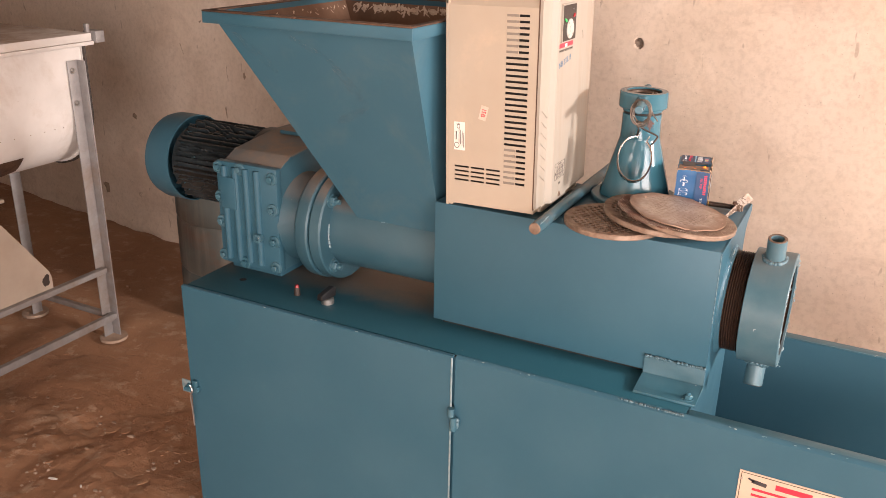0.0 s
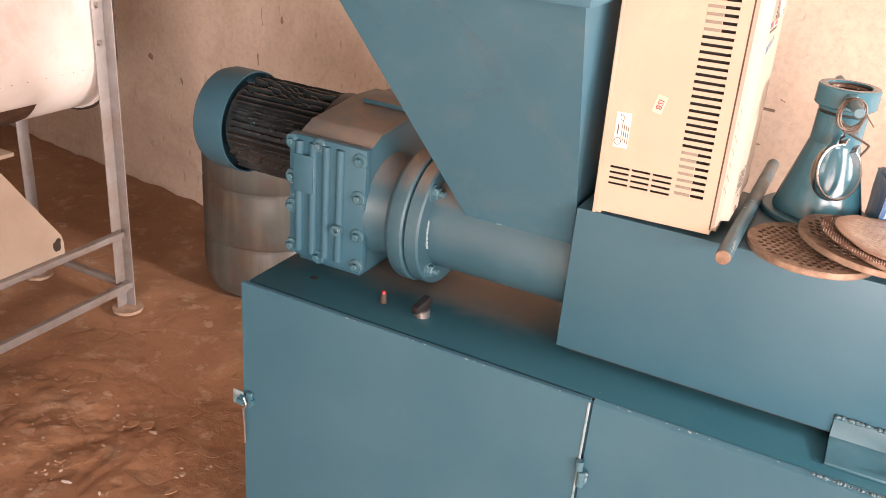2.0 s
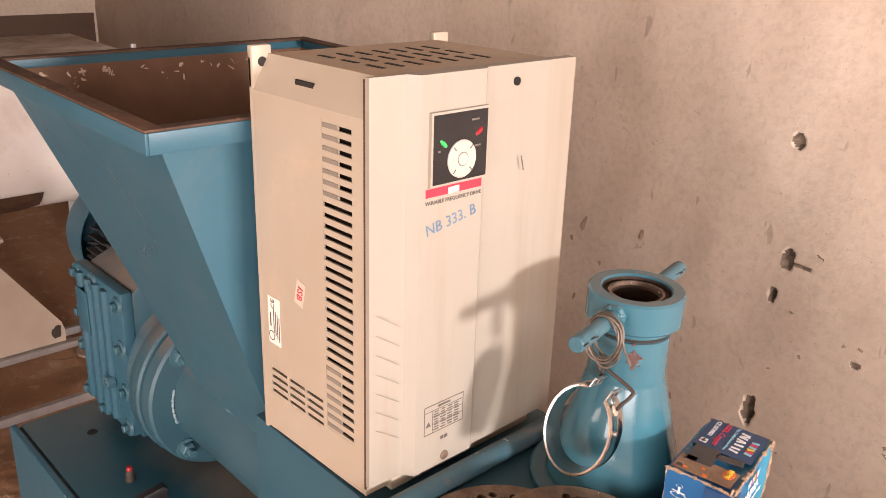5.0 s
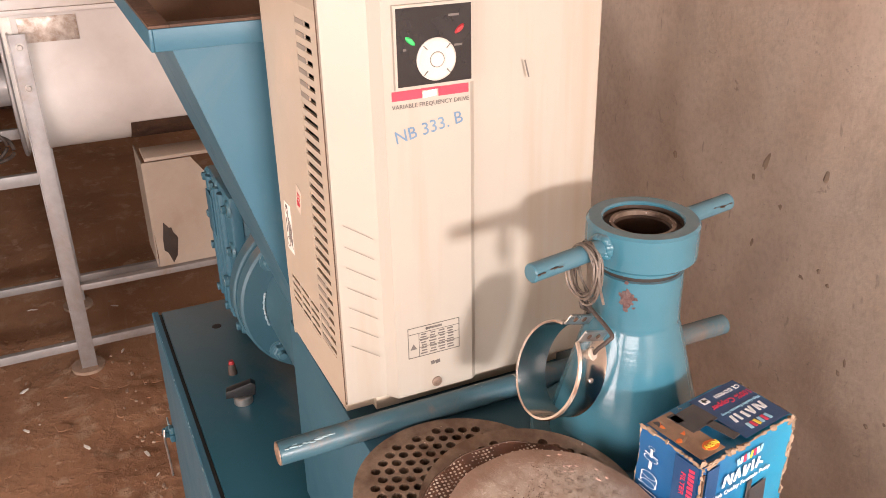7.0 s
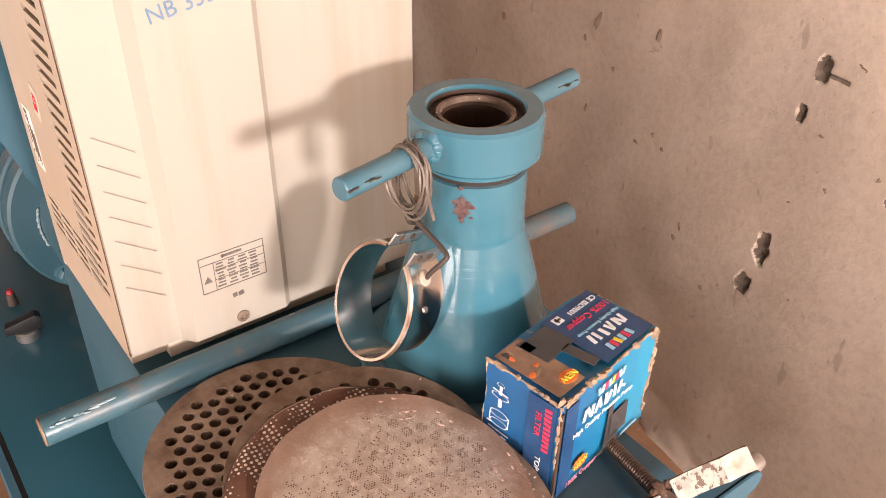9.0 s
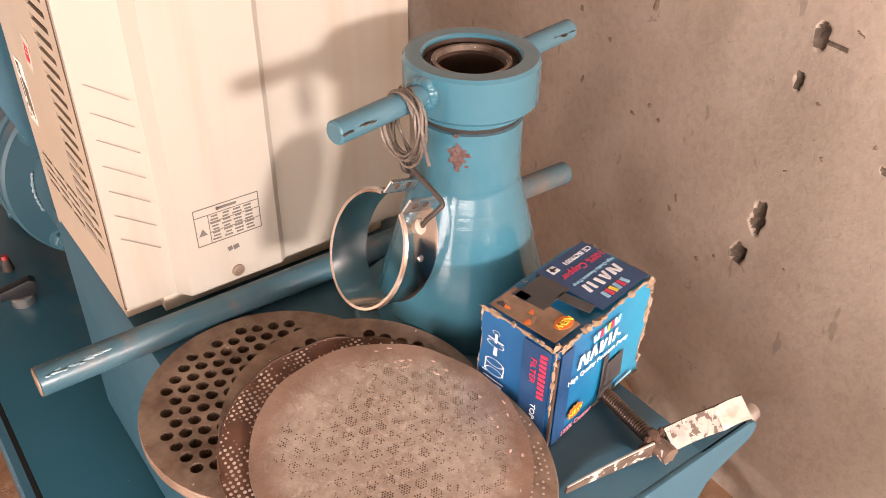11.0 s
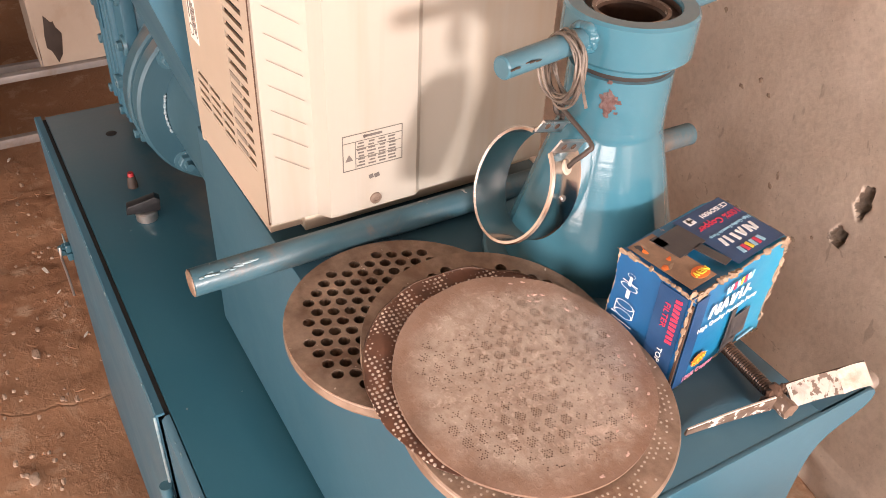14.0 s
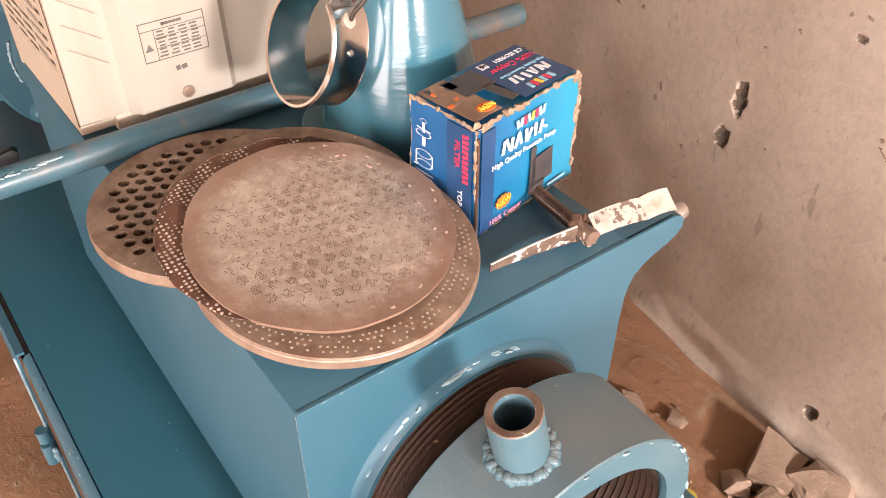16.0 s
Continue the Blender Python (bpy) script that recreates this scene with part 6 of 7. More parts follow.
def plates():
    grp = "loose die plates on the housing"
    t = 0.0105

    def placed(x, y, z, tilt, lean, turn):
        return Matrix.Translation((x, y, z)) @ Matrix.Rotation(radians(tilt), 4, "Y") @ Matrix.Rotation(radians(lean), 4, "X") @ Matrix.Rotation(radians(turn), 4, "Z")
    for name, at, keep, label in (("perforated_plate", placed(-0.416, 1.672, TOP + 0.0002, 0, 0, 8), 0.083, "round steel die plate drilled with many holes, lying flat"),
                                  ("perforated_plate", placed(-0.347, 1.705, TOP + 0.0148, 6.9, 0, 40), 0.083, "round drilled steel die plate leaning on another plate")):
        th = thing(name, label, "die plate", m=at, group=grp)
        part("disc", drilled(0.0985, t, hole_loops(0.1, 0.0131, 0.0048, keep, 14)), STEEL_DULL, th, local=True, smooth=0)
        # black disc under the plate, put there to deepen the shade in its holes
        part("hole_shade_disc", lathe([(0, 0.0008), (0.094, 0.0008), (0.094, 0.0004)], None, 40), BLACK_INSIDE, th, "black disc that puts shade in the holes", local=True)
        part("rim_edge", lathe([(0.0984, 0.0012), (0.0990, 0.002), (0.0990, t - 0.002), (0.0984, t - 0.0012)], None, 72), STEEL_EDGE, th, "bright turned edge", local=True)
    th = thing("thick_plate", "thick brown steel die plate with tiny plugged holes near its rim", "die plate", m=placed(-0.287, 1.703, TOP + 0.0190, 6.9, -1.2, 0), group=grp)
    part("disc", lathe([(0, 0), (0.0985, 0), (0.0995, 0.001), (0.0995, t - 0.001), (0.0985, t), (0, t)], None, 96), STEEL_DULL, th, local=True)
    part("rim_edge", lathe([(0.0996, 0.0012), (0.1002, 0.002), (0.1002, t - 0.002), (0.0996, t - 0.0012)], None, 96), STEEL_EDGE, th, "bright turned edge", local=True)
    dots = bmesh.new()
    rnd = random.Random(2)
    for ring, r in enumerate((0.0935, 0.0895, 0.0855, 0.0815)):
        for k in range(120):
            a = 2 * math.pi * (k + 0.5 * (ring % 2)) / 120
            if rnd.random() < 0.62 - 0.15 * (ring == 0):
                dots = lathe([(0, 0.0002), (0.0008, 0.00016), (0.0010, 0)], Matrix.Translation((r * math.cos(a), r * math.sin(a), t)), 7, dots)
    tagged(part("plugged_holes", dots, BOARD, th, "pale plugs in tiny holes", local=True), kind="stuff")

    def warped(R, t_, amp, seed, rings=26, seg=96, rim=0.0):
        b = bmesh.new()
        top, bot = [], []
        for lay, out in ((t_, top), (0, bot)):
            for i in range(rings + 1):
                ring = []
                for k in range(seg if i else 1):
                    a = 2 * math.pi * k / seg
                    r = R * i / rings * (1 + (rim * noise.noise(Vector((math.cos(a) * 3, math.sin(a) * 3, seed))) if i == rings else 0))
                    x, y = r * math.cos(a), r * math.sin(a)
                    ring.append(b.verts.new((x, y, lay + amp * (i / rings) ** 2 * noise.noise(Vector((x * 38, y * 38, seed))))))
                out.append(ring)
        for out in (top, bot):
            for p, q in zip(out, out[1:]):
                for k in range(seg):
                    j = (k + 1) % seg
                    b.faces.new((p[0], q[k], q[j]) if len(p) == 1 else (p[k], q[k], q[j], p[j]))
        for k in range(seg):
            j = (k + 1) % seg
            b.faces.new((top[-1][k], top[-1][j], bot[-1][j], bot[-1][k]))
        return b
    base = placed(-0.3185, 1.690, TOP + 0.0355, 6.9, -1.1, 0)
    th = thing("screen_disc", "crumpled fine-mesh screen disc between the plates", "screen", m=base, group=grp)
    part("sheet", warped(0.0955, 0.0010, 0.0042, 3.0, rim=0.012), SCREEN, th, local=True, smooth=50)
    edge = []
    for a in np.linspace(2.2, 4.4, 40):
        x, y = 0.0952 * math.cos(a), 0.0952 * math.sin(a)
        edge.append((x, y, 0.0008 + 0.0042 * noise.noise(Vector((x * 38, y * 38, 3.0)))))
    part("folded_edge", sweep(edge, 0.0009, 6), RUST_DARK, th, "rusty folded edge", local=True)
    th = thing("cover_disc", "thin grey-brown clogged steel disc on top of the stacked plates", "screen", m=placed(-0.3005, 1.7008, TOP + 0.0366, 7.9, -1.1, 20), group=grp)
    part("sheet", warped(0.0935, 0.0024, 0.0022, 8.0, rim=0.008), TOP_PLATE, th, local=True, smooth=50)
    rs = random.Random(12)
    vs, fs = [], []
    for j in range(-9, 10):
        for i in range(-9, 10):
            cx, cy = (i + 0.5 * (j % 2)) * 0.0118, j * 0.0118 * 0.866
            if math.hypot(cx, cy) > 0.077:
                continue
            keep = 0.9 * max(0.0, min(1.0, 0.55 + 1.5 * noise.noise(Vector((cx * 22, cy * 22, 5)))))
            for v in range(-2, 3):
                for u in range(-2, 3):
                    hx, hy = (u + 0.5 * (v % 2)) * 0.00185, v * 0.00185 * 0.866
                    if math.hypot(hx, hy) > 0.0041 or rs.random() > keep:
                        continue
                    x, y, o = cx + hx, cy + hy, len(vs)
                    z = 0.00255 + 0.0022 * ((x * x + y * y) / 0.0935 ** 2) * noise.noise(Vector((x * 38, y * 38, 8.0)))
                    q = rs.uniform(0.00040, 0.00066)
                    vs += [(x + q * math.cos(w), y + q * math.sin(w), z) for w in (0.0, 1.05, 2.09, 3.14, 4.19, 5.24)]
                    fs.append(tuple(range(o, o + 6)))
    me = bpy.data.meshes.new("fine_holes")
    me.from_pydata(vs, [], fs)
    me.materials.append(RUST_DARK)
    fh = new("fine_holes", me)
    fh.parent = th
    tagged(fh, "clusters of tiny clogged holes", kind="stuff")
    for k in range(22):
        a, r = rs.uniform(-0.4, 2.4), rs.uniform(0.070, 0.089)
        q = blob(rs, 1.0, 1.0, 2, 0.9)
        q.transform(Matrix.Translation((r * math.cos(a), r * math.sin(a), 0.0024 + 0.0022 * (r / 0.0935) ** 2 * noise.noise(Vector((r * math.cos(a) * 38, r * math.sin(a) * 38, 8.0))))) @ Matrix.Rotation(a + 1.57, 4, "Z") @ Matrix.Diagonal((rs.uniform(0.0006, 0.0022), rs.uniform(0.0005, 0.0012), 0.0003, 1)))
        part("scab", q, SCAB, th, "pinkish scab of old paste", local=True)


def cutter():
    th = thing("cutter_blades", "two-bladed steel cutter on a rusty threaded rod lying on the housing", "cutter", (-0.22, 1.87, TOP))
    p0, p1 = Vector((-0.283, 1.879, TOP + 0.0075)), Vector((-0.213, 1.8685, TOP + 0.0115))
    n = (p1 - p0).length
    prof = [(0, 0)] + [(0.0058 - 0.0008 * (i % 2), n * i / 60) for i in range(61)] + [(0, n)]
    part("threaded_rod", lathe(prof, between(p0, p1), 16), OILY_THREAD, th, "oily dark threaded rod")
    part("rod_end", lathe([(0, 0), (0.0072, 0), (0.0066, 0.004), (0.0070, 0.008), (0.0062, 0.013), (0, 0.0135)], between(p1 + Vector((-0.001, 0, 0)), p1 + Vector((1, -0.08, 0.03))), 18, wobble=0.3), STEEL_BROWN, th, "burred sawn end")
    part("hub_weld", weld_line([p1 + Vector((-0.004, 0.010 * math.cos(a), 0.010 * math.sin(a))) for a in np.linspace(0, 6.283, 10)], 0.0040, step=0.005, seed=51), RUST_DARK, th)

    def blade(a, c, w0, w1, twist, name, mat, parent, label=""):
        b = bmesh.new()
        a, c = Vector(a), Vector(c)
        d = (c - a).normalized()
        up = Vector((math.sin(twist), 0, math.cos(twist)))
        sd = d.cross(up).normalized()
        rows = []
        for i in range(7):
            k = i / 6
            w = w0 + (w1 - w0) * k
            p = a.lerp(c, k) + Vector((0, 0, 0.0015 * math.sin(k * 3)))
            rows.append([b.verts.new(p + up * (s * w / 2) + sd * (q * 0.0009)) for s, q in ((-1, -1), (-1, 1), (1, 1), (1, -1))])
        for p, q in zip(rows, rows[1:]):
            for k in range(4):
                b.faces.new((p[k], p[(k + 1) % 4], q[(k + 1) % 4], q[k]))
        b.faces.new(rows[0])
        b.faces.new(rows[-1])
        return part(name, b, mat, parent, label)
    b1 = blade((-0.2115, 1.877, TOP + 0.0135), (-0.203, 1.921, TOP + 0.0145), 0.0175, 0.0182, -0.8, "blade", WHITE_SCRAPE, th, "blade with a scraped white coat")
    blade((-0.2029, 1.9212, TOP + 0.0145), (-0.198, 1.947, TOP + 0.0155), 0.0182, 0.0187, -0.8, "bare_tip", STEEL_PALE, b1, "tip scraped to bare steel")
    eu = Vector((math.sin(-0.8), 0, math.cos(-0.8)))
    part("rusty_edge", sweep([Vector((-0.2115, 1.877, TOP + 0.0135)).lerp(Vector((-0.198, 1.947, TOP + 0.0155)), k) + eu * (0.0088 + 0.0006 * k) for k in np.linspace(0, 1, 9)], 0.0011, 6), RUST_DARK, b1)
    b2 = blade((-0.2125, 1.862, TOP + 0.012), (-0.2265, 1.792, TOP + 0.0042), 0.014, 0.006, 0.1, "blade", STEEL_BROWN, th, "tapered rust-stained blade")
    part("ground_edge", sweep([Vector((-0.2125, 1.862, TOP + 0.0188)).lerp(Vector((-0.2265, 1.793, TOP + 0.0070)), k) + Vector((0, 0, 0.0015 * math.sin(k * 3))) for k in np.linspace(0, 1, 9)], 0.0011, 6), STEEL_PALE, b2, "pale ground edge")
    return th


inverter(), steel_bar(), die_head(), heater_band(), pump_carton(), plates(), cutter()

# ---- things on the floor ----
def mixer():
    th = thing("paddle_mixer", "dirty white trough mixer on a grey angle-iron stand", "mixer", (-2.83, 1.78, 0))
    xf, xb, ya, yb, zt = -2.622, -3.06, 1.312, 2.248, 1.15
    xm, r = (xf + xb) / 2, (xf - xb) / 2
    zc = 0.69 + r

    def outline(off):
        pts = [(xb + off, zt), ]
        pts += [(xm + (r - off) * math.cos(a), zc + (r - off) * math.sin(a)) for a in np.linspace(math.pi, 2 * math.pi, 28)]
        return pts + [(xf - off, zt)]
    b = bmesh.new()
    for off in (0.0, 0.004):
        lo, hi = [b.verts.new((x, ya, z)) for x, z in outline(off)], [b.verts.new((x, yb, z)) for x, z in outline(off)]
        for i in range(len(lo) - 1):
            b.faces.new((lo[i], lo[i + 1], hi[i + 1], hi[i]))
    tank = part("trough", b, WHITE_TANK, th, "white painted round-bottomed trough")
    for y in (ya, yb):
        part("end_plate", prism([(x + (0.012 if x < xm else -0.0) * 0, z) for x, z in outline(-0.008)], "y", y - 0.003, y + 0.003), WHITE_TANK, tank)
        rimp = [(x, y + (0.006 if y > 2 else -0.006), z) for x, z in outline(-0.010)]
        part("end_rim", sweep(rimp, 0.007, 6), RUBBER if y > 2 else GALV, tank)
    lid = part("lid", box(xb - 0.05, xf + 0.03, ya - 0.05, yb + 0.03, zt + 0.002, zt + 0.030, 0.003), WHITE_TANK, th, "dusty white sheet lid")
    part("lid_edge", box(xb - 0.052, xf + 0.034, ya - 0.052, yb + 0.034, zt - 0.012, zt + 0.0015, 0.002), WHITE_TANK, lid)
    part("lid_catch", box(xf - 0.02, xf + 0.045, yb + 0.036, yb + 0.075, zt - 0.006, zt + 0.035, 0.003, bm=box(xf + 0.005, xf + 0.02, yb + 0.02, yb + 0.034, zt + 0.03, zt + 0.06, 0.002)), GALV, lid)
    part("tin_patch", box(xf + 0.0005, xf + 0.003, ya + 0.045, ya + 0.20, 1.055, 1.125, 0.001), STEEL_PALE, tank, "crumpled bright tin patch")
    part("bare_corner", box(xf - 0.002, xf + 0.0025, ya - 0.012, ya + 0.03, 1.03, 1.13, 0.001), PAPER, tank, "bare bright corner")
    rv = None
    for i in range(7):
        yy = 1.84 + 0.05 * i + 0.012 * math.sin(i * 5.1)
        rv = rod((xf - 0.001, yy, 0.862), (xf + 0.001, yy, 0.862), 0.0016, seg=8, bm=rv)
    part("rivets", rv, BOARD, tank)
    # discharge opening with its rusty flap and the chute sheet
    zf = 0.775
    arc = [(xm + (r + 0.003) * math.cos(a), zc + (r + 0.003) * math.sin(a)) for a in np.linspace(2 * math.pi - 0.62, 2 * math.pi - 1.35, 9)]
    fb = bmesh.new()
    lo, hi = [fb.verts.new((x, 1.612, z)) for x, z in arc], [fb.verts.new((x, 1.982 - 0.09 * max(0, k - 4) / 4, z)) for k, (x, z) in enumerate(arc)]
    for i in range(len(arc) - 1):
        fb.faces.new((lo[i], lo[i + 1], hi[i + 1], hi[i]))
    part("discharge_flap", fb, RUST_DARK, tank, "rusty discharge flap")
    part("ledge", box(-2.70, -2.585, 1.625, 1.83, 0.672, 0.684, 0.002), BOARD, tank)
    ch = part("chute", prism([(1.615, 0.664), (1.765, 0.664), (1.965, 0.372), (1.972, 0.345), (1.972, 0.306), (1.622, 0.306)], "x", -2.606, -2.600), BOARD, th, "beige sheet chute with an oily smear")
    part("chute_side", prism([(-2.602, 0.664), (-2.602, 0.306), (-2.80, 0.306), (-2.80, 0.664)], "y", 1.615, 1.619), BOARD, ch)
    part("oily_smear", blob_patch(random.Random(4), (-2.5985, 1.665, 0.40), 0.02, 0.05), RUBBER, ch)
    part("oily_smear", blob_patch(random.Random(6), (-2.5985, 1.945, 0.345), 0.014, 0.02), RUBBER, ch)
    # stand
    for x, sx in ((-2.575, -1), (-3.07, 1)):
        for y, sy in ((1.325, -1), (2.222, 1)):
            if sy > 0:
                w = x + sx * 0.042
                s = box(x, w, y - 0.004, y, 0.01, 1.09, 0.0008)
                s = box(w, w - sx * 0.004, y - 0.0042, y - 0.046, 0.01, 1.09, 0.0008, s)
            else:
                s = box(x, x + sx * 0.046, y, y + 0.004, 0.01, 1.09, 0.0008)
                s = box(x, x + sx * 0.004, y + 0.0042, y + 0.048, 0.01, 1.09, 0.0008, s)
            leg = part("leg", s, GALV, th, "grey angle-iron leg")
            part("foot_pad", rod((x + sx * 0.02, y - sy * 0.02, 0.0), (x + sx * 0.02, y - sy * 0.02, 0.011), 0.052, seg=24), STONE, leg)
            for z in (0.94, 1.055):
                part("bolt", hexbolt(((x if sy < 0 else x + sx * 0.0375) + (0.001 if sx < 0 else -0.001), y - sy * 0.028, z), (-sx, 0, 0), 0.008, 0.007), STEEL, leg)
    for x in (-2.578, -3.072):
        part("rail", box(x - 0.02, x + 0.001, 0.7, 2.20, 0.082, 0.110, 0.001), GALV, th)
        part("rail", box(x - 0.02, x + 0.001, 0.7, 1.325, 0.655, 0.69, 0.001), GALV, th)
    part("rail", box(-2.606, -2.58, 1.35, 2.20, 0.285, 0.305, 0.001), GALV, th)
    part("cross_rail", box(-3.07, -2.58, 2.196, 2.218, 0.085, 0.105, 0.001), GALV, th)
    part("cross_rail", box(-3.07, -2.58, 1.33, 1.352, 0.085, 0.105, 0.001), GALV, th)
    # drive shaft at the near end
    sh = part("drive_shaft", rod((xm + 0.12, 0.72, 0.925), (xm + 0.12, 1.30, 0.925), 0.026, seg=24), STEEL, th, "bright steel drive shaft")
    part("shaft_bearing", rod((xm + 0.12, 1.255, 0.925), (xm + 0.12, 1.305, 0.925), 0.062, seg=28, chamfer=0.006), GALV, sh)
    for k in range(4):
        a = radians(45 + 90 * k)
        part("bolt", hexbolt((xm + 0.12 + 0.048 * math.cos(a), 1.255, 0.925 + 0.048 * math.sin(a)), (0, -1, 0), 0.008, 0.012, stud=0.012), STEEL, sh)
    part("shaft_end_leg", box(-2.63, -2.58, 0.70, 0.75, 0.0, 0.69, 0.001, bm=box(-3.07, -3.02, 0.70, 0.75, 0.0, 0.69, 0.001)), GALV, th)
    ca = None
    for k, (yy, zz, rr) in enumerate(((1.21, 0.79, 0.055), (1.17, 0.80, 0.075), (1.235, 0.775, 0.045))):
        ca = sweep([(-2.57 + 0.012 * math.sin(3 * w + k), yy + rr * math.cos(w), zz + rr * 0.8 * math.sin(w)) for w in np.linspace(0, 6.0, 24)], 0.0055, 8, ca)
    part("cable", ca, RUBBER, th, "looped black cable")
    th.matrix_basis = Matrix.Translation((0.07, -0.006, 0)) @ th.matrix_basis
    return th


def blob_patch(rnd, at, w, h):
    b = blob(rnd, 1.0, 1.0, 2, 0.8)
    b.transform(Matrix.Translation(at) @ Matrix.Diagonal((0.0008, w, h, 1)))
    return b


def drum():
    th = thing("plastic_drum", "grimy grey plastic drum standing on the earth floor by the wall", "drum", (-2.285, 2.72, 0))
    R = 0.259
    prof = [(0, 0.0), (R - 0.05, 0.0), (R - 0.02, 0.012), (R - 0.006, 0.05), (R, 0.10), (R, 0.22), (R - 0.008, 0.235), (R, 0.25), (R, 0.46), (R - 0.008, 0.475), (R, 0.49), (R, 0.60), (R - 0.012, 0.655), (R - 0.045, 0.69), (R - 0.05, 0.70), (R - 0.06, 0.70), (R - 0.065, 0.68), (0, 0.68)]
    prof = [(r, z * 0.9) for r, z in prof]
    part("body", lathe(prof[:13], Matrix.Translation((-2.285, 2.72, 0)), 56), DRUM, th)
    part("lid", lathe(prof[12:], Matrix.Translation((-2.285, 2.72, 0)), 56), DRUM, th)
    return th


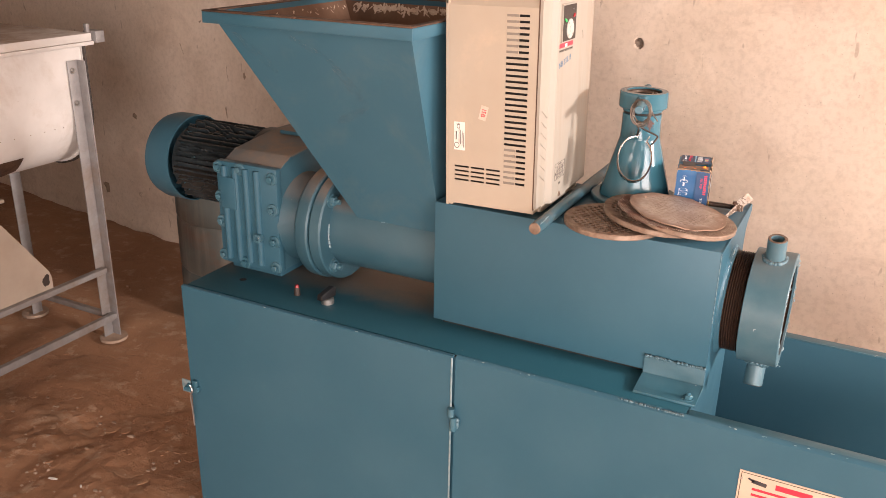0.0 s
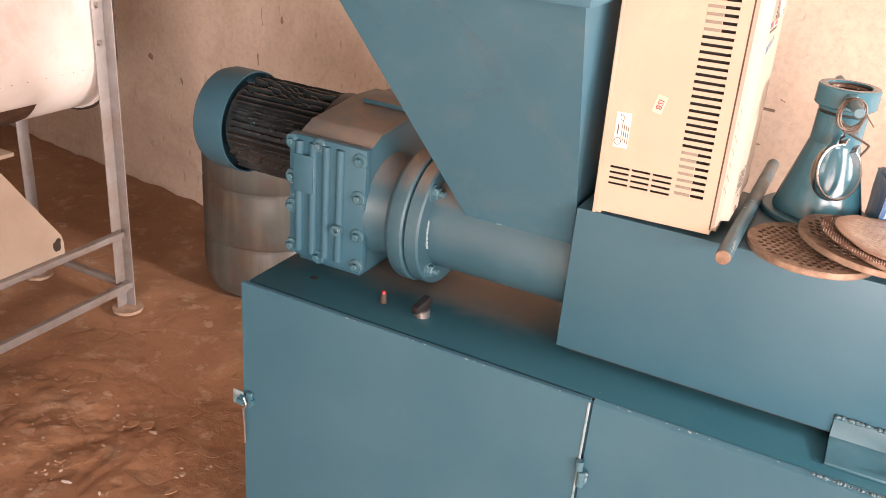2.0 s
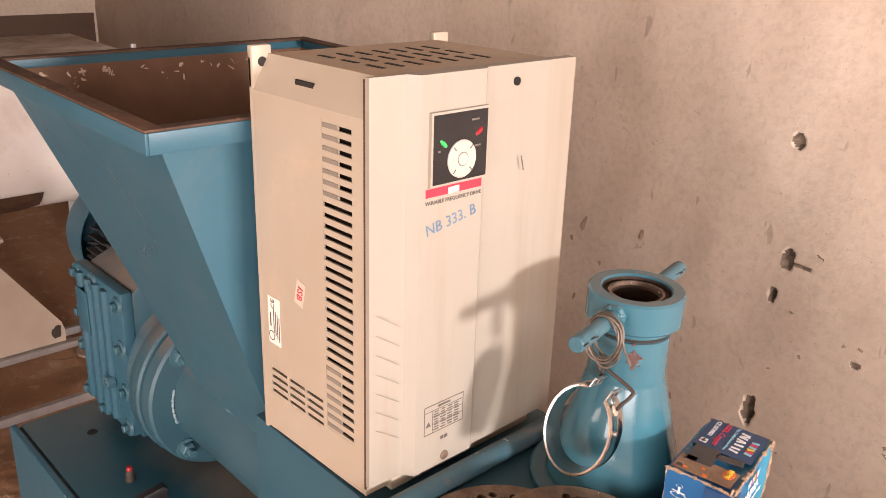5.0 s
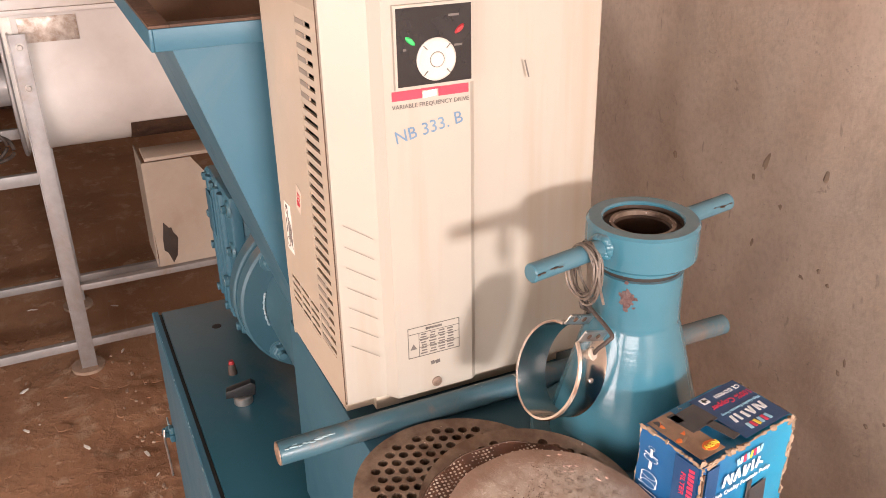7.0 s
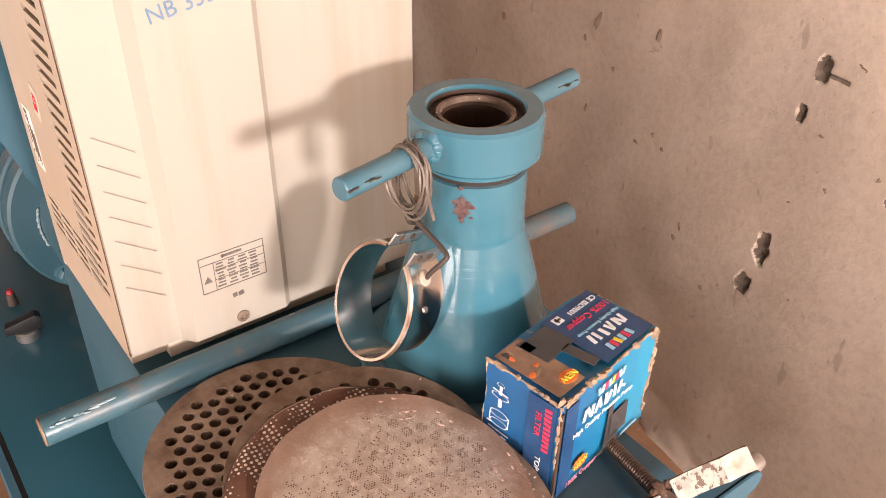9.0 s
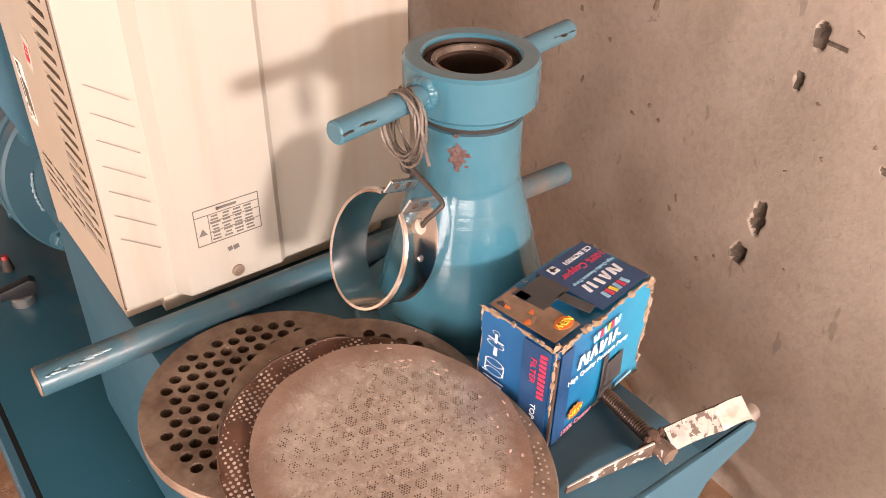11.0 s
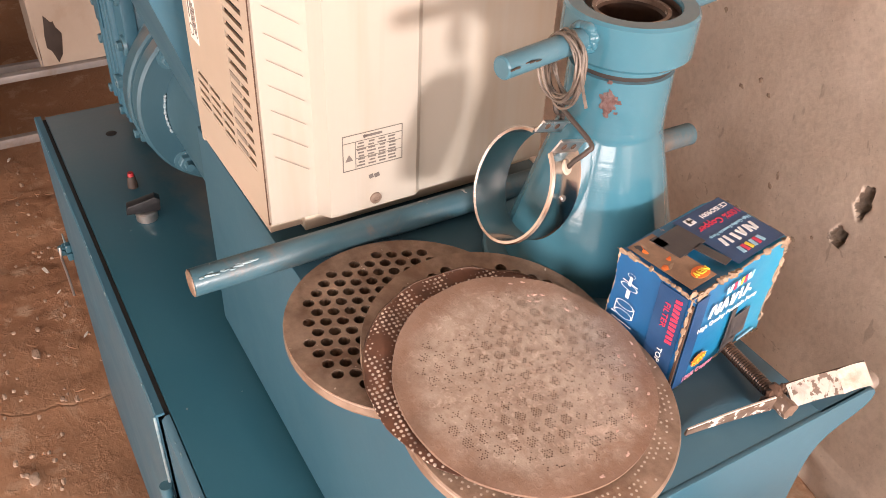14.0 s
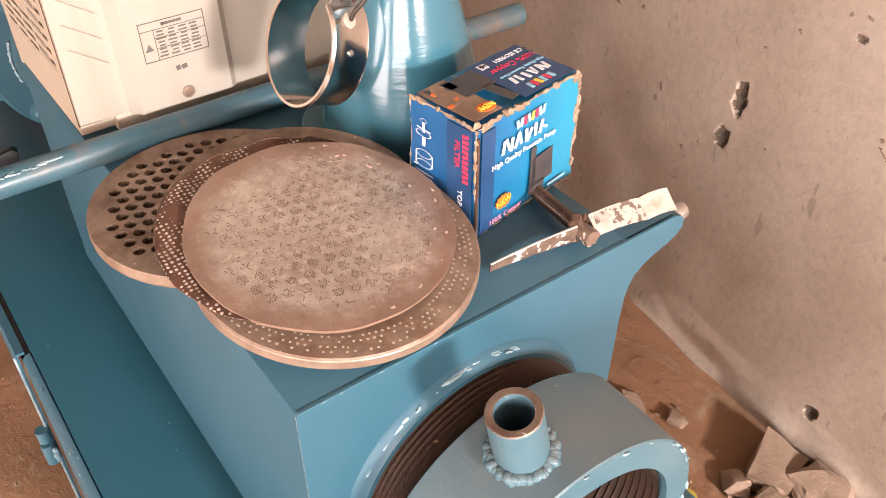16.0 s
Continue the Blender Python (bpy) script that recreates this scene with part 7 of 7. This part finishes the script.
def rubble():
    grp = "broken mortar by the wall"
    rnd = random.Random(14)
    for x, y, sx, sy, sz, turn in ((-0.318, 2.625, 0.060, 0.085, 0.045, 15), (-0.225, 2.650, 0.075, 0.070, 0.050, -25), (-0.345, 2.545, 0.035, 0.040, 0.025, 40), (-0.262, 2.545, 0.050, 0.045, 0.032, 5), (-0.110, 2.610, 0.070, 0.060, 0.050, 60), (-0.600, 2.530, 0.055, 0.026, 0.010, -30), (-0.520, 2.575, 0.030, 0.022, 0.012, 10), (-0.150, 2.500, 0.050, 0.055, 0.035, 35)):
        b = bmesh.new()
        for k in range(26):
            f = Vector((rnd.uniform(-1, 1), rnd.uniform(-1, 1), rnd.uniform(-1, 1)))
            f[rnd.randrange(3)] = rnd.choice((-1, 1)) * rnd.uniform(0.82, 1.0)
            b.verts.new(f)
        bmesh.ops.convex_hull(b, input=b.verts[:])
        loose = [v for v in b.verts if not v.link_faces]
        bmesh.ops.delete(b, geom=loose, context="VERTS")
        bmesh.ops.subdivide_edges(b, edges=b.edges[:], cuts=2, use_grid_fill=True)
        for v in b.verts:
            v.co *= 1 + 0.16 * noise.noise(v.co * 2.2 + Vector((x * 50, y * 30, 0))) + 0.06 * noise.noise(v.co * 7)
        b.transform(Matrix.Translation((x, y, sz * 0.5)) @ Matrix.Rotation(radians(turn), 4, "Z") @ Matrix.Rotation(radians(rnd.uniform(-14, 14)), 4, "X") @ Matrix.Diagonal((sx * 0.78, sy * 0.78, sz * 0.7, 1)))
        solo("mortar_lump", b, STONE, "broken lump of pinkish mortar on the floor", "rubble", grp, smooth=20)
    b = blob(rnd, 0.03, 0.12, 2, 0.5)
    b.transform(Matrix.Translation((-0.40, 2.44, 0.004)))
    solo("yellow_scrap", b, LEAF, "small yellow scrap on the floor", "scrap")
    # crumbs all over the floor
    bits = bmesh.new()
    for i in range(420):
        x, y = rnd.uniform(-3.6, -0.9), rnd.uniform(0.6, 1.48) if rnd.random() < 0.75 else rnd.uniform(2.1, 3.0)
        if rnd.random() < 0.30:
            x, y = rnd.gauss(-2.1, 0.28), rnd.gauss(1.62, 0.16)
        elif rnd.random() < 0.45:
            x, y = rnd.gauss(-1.45, 0.2), rnd.gauss(1.25, 0.14)
        if i % 5 == 0:
            x, y = rnd.uniform(-0.75, 0.15), rnd.gauss(2.5, 0.09)
        if y > north_y(x) - 0.05 or (-1.45 < x and 1.46 < y < 2.05):
            continue
        s = rnd.uniform(0.0015, 0.0055) * (1.8 if rnd.random() < 0.08 else 1)
        q = blob(rnd, s, 0.6, 1, 0.5)
        q.transform(Matrix.Translation((x, y, 0.002)) @ Matrix.Diagonal((rnd.uniform(0.7, 2.0), 1, 1, 1)))
        bits = join(bits, q)
    solo("floor_crumbs", bits, STONE, "scattered crumbs and chips on the earth floor", "debris", kind="stuff", smooth=25)
    # loose flakes of trodden earth
    vs, fs = [], []
    for i in range(70):
        x, y = (rnd.gauss(-2.08, 0.24), rnd.gauss(1.60, 0.15)) if i < 55 else (rnd.uniform(-2.9, -1.46), rnd.uniform(0.9, 2.1))
        if -1.50 < x and y > 1.42 or -2.66 < x < -2.40 and 2.05 < y < 2.35:
            continue
        n, r, turn = rnd.randrange(6, 10), rnd.choice((0.005, 0.008, 0.012, 0.018)) * rnd.uniform(0.7, 1.3), rnd.random() * 6
        long, th_, tx, ty = rnd.uniform(1.0, 2.2), rnd.uniform(0.001, 0.003), rnd.uniform(-0.06, 0.06), rnd.uniform(-0.06, 0.06)
        o = len(vs)
        for lay in (0.0, th_):
            for k in range(n):
                w = 2 * math.pi * k / n + 0.2 * math.sin(k * 7.3 + i)
                rr = r * (0.9 + 0.1 * math.sin(k * 3.7 + i * 1.3))
                u, v = rr * long ** 0.5 * math.cos(w), rr / long ** 0.5 * math.sin(w)
                px, py = u * math.cos(turn) - v * math.sin(turn), u * math.sin(turn) + v * math.cos(turn)
                vs.append((x + px, y + py, 0.003 + lay + tx * px + ty * py + 0.009 * math.exp(-((x + 2.1) / 0.5) ** 2 - ((y - 1.62) / 0.34) ** 2)))
        fs.append(tuple(range(o, o + n))[::-1])
        fs.append(tuple(range(o + n, o + 2 * n)))
        fs += [(o + k, o + (k + 1) % n, o + n + (k + 1) % n, o + n + k) for k in range(n)]
    me = bpy.data.meshes.new("earth_flakes")
    me.from_pydata(vs, [], fs)
    me.materials.append(EARTH)
    tagged(new("earth_flakes", me), "loose flat flakes of trodden brown earth", "debris", kind="stuff")
    chips = bmesh.new()
    for i in range(26):
        x, y = rnd.uniform(-3.2, -1.3), rnd.uniform(0.7, 1.5)
        q = blob(rnd, rnd.uniform(0.003, 0.008), 0.3, 1, 0.6)
        q.transform(Matrix.Translation((x, y, 0.004)) @ Matrix.Rotation(rnd.random() * 3, 4, "Z") @ Matrix.Diagonal((2.0, 0.7, 1, 1)))
        chips = join(chips, q)
    solo("pale_chips", chips, PAPER, "small pale chips on the earth floor", "debris", kind="stuff", smooth=25)


def conduit():
    solo("conduit", rod((ROOM_W + 0.02, 2.14, 1.04), (ROOM_W + 0.02, 2.14, ROOM_H), 0.018, seg=14), RUBBER, "dark conduit pipe on the west wall", "pipe", kind="structure")


mixer(), drum(), rubble(), conduit()
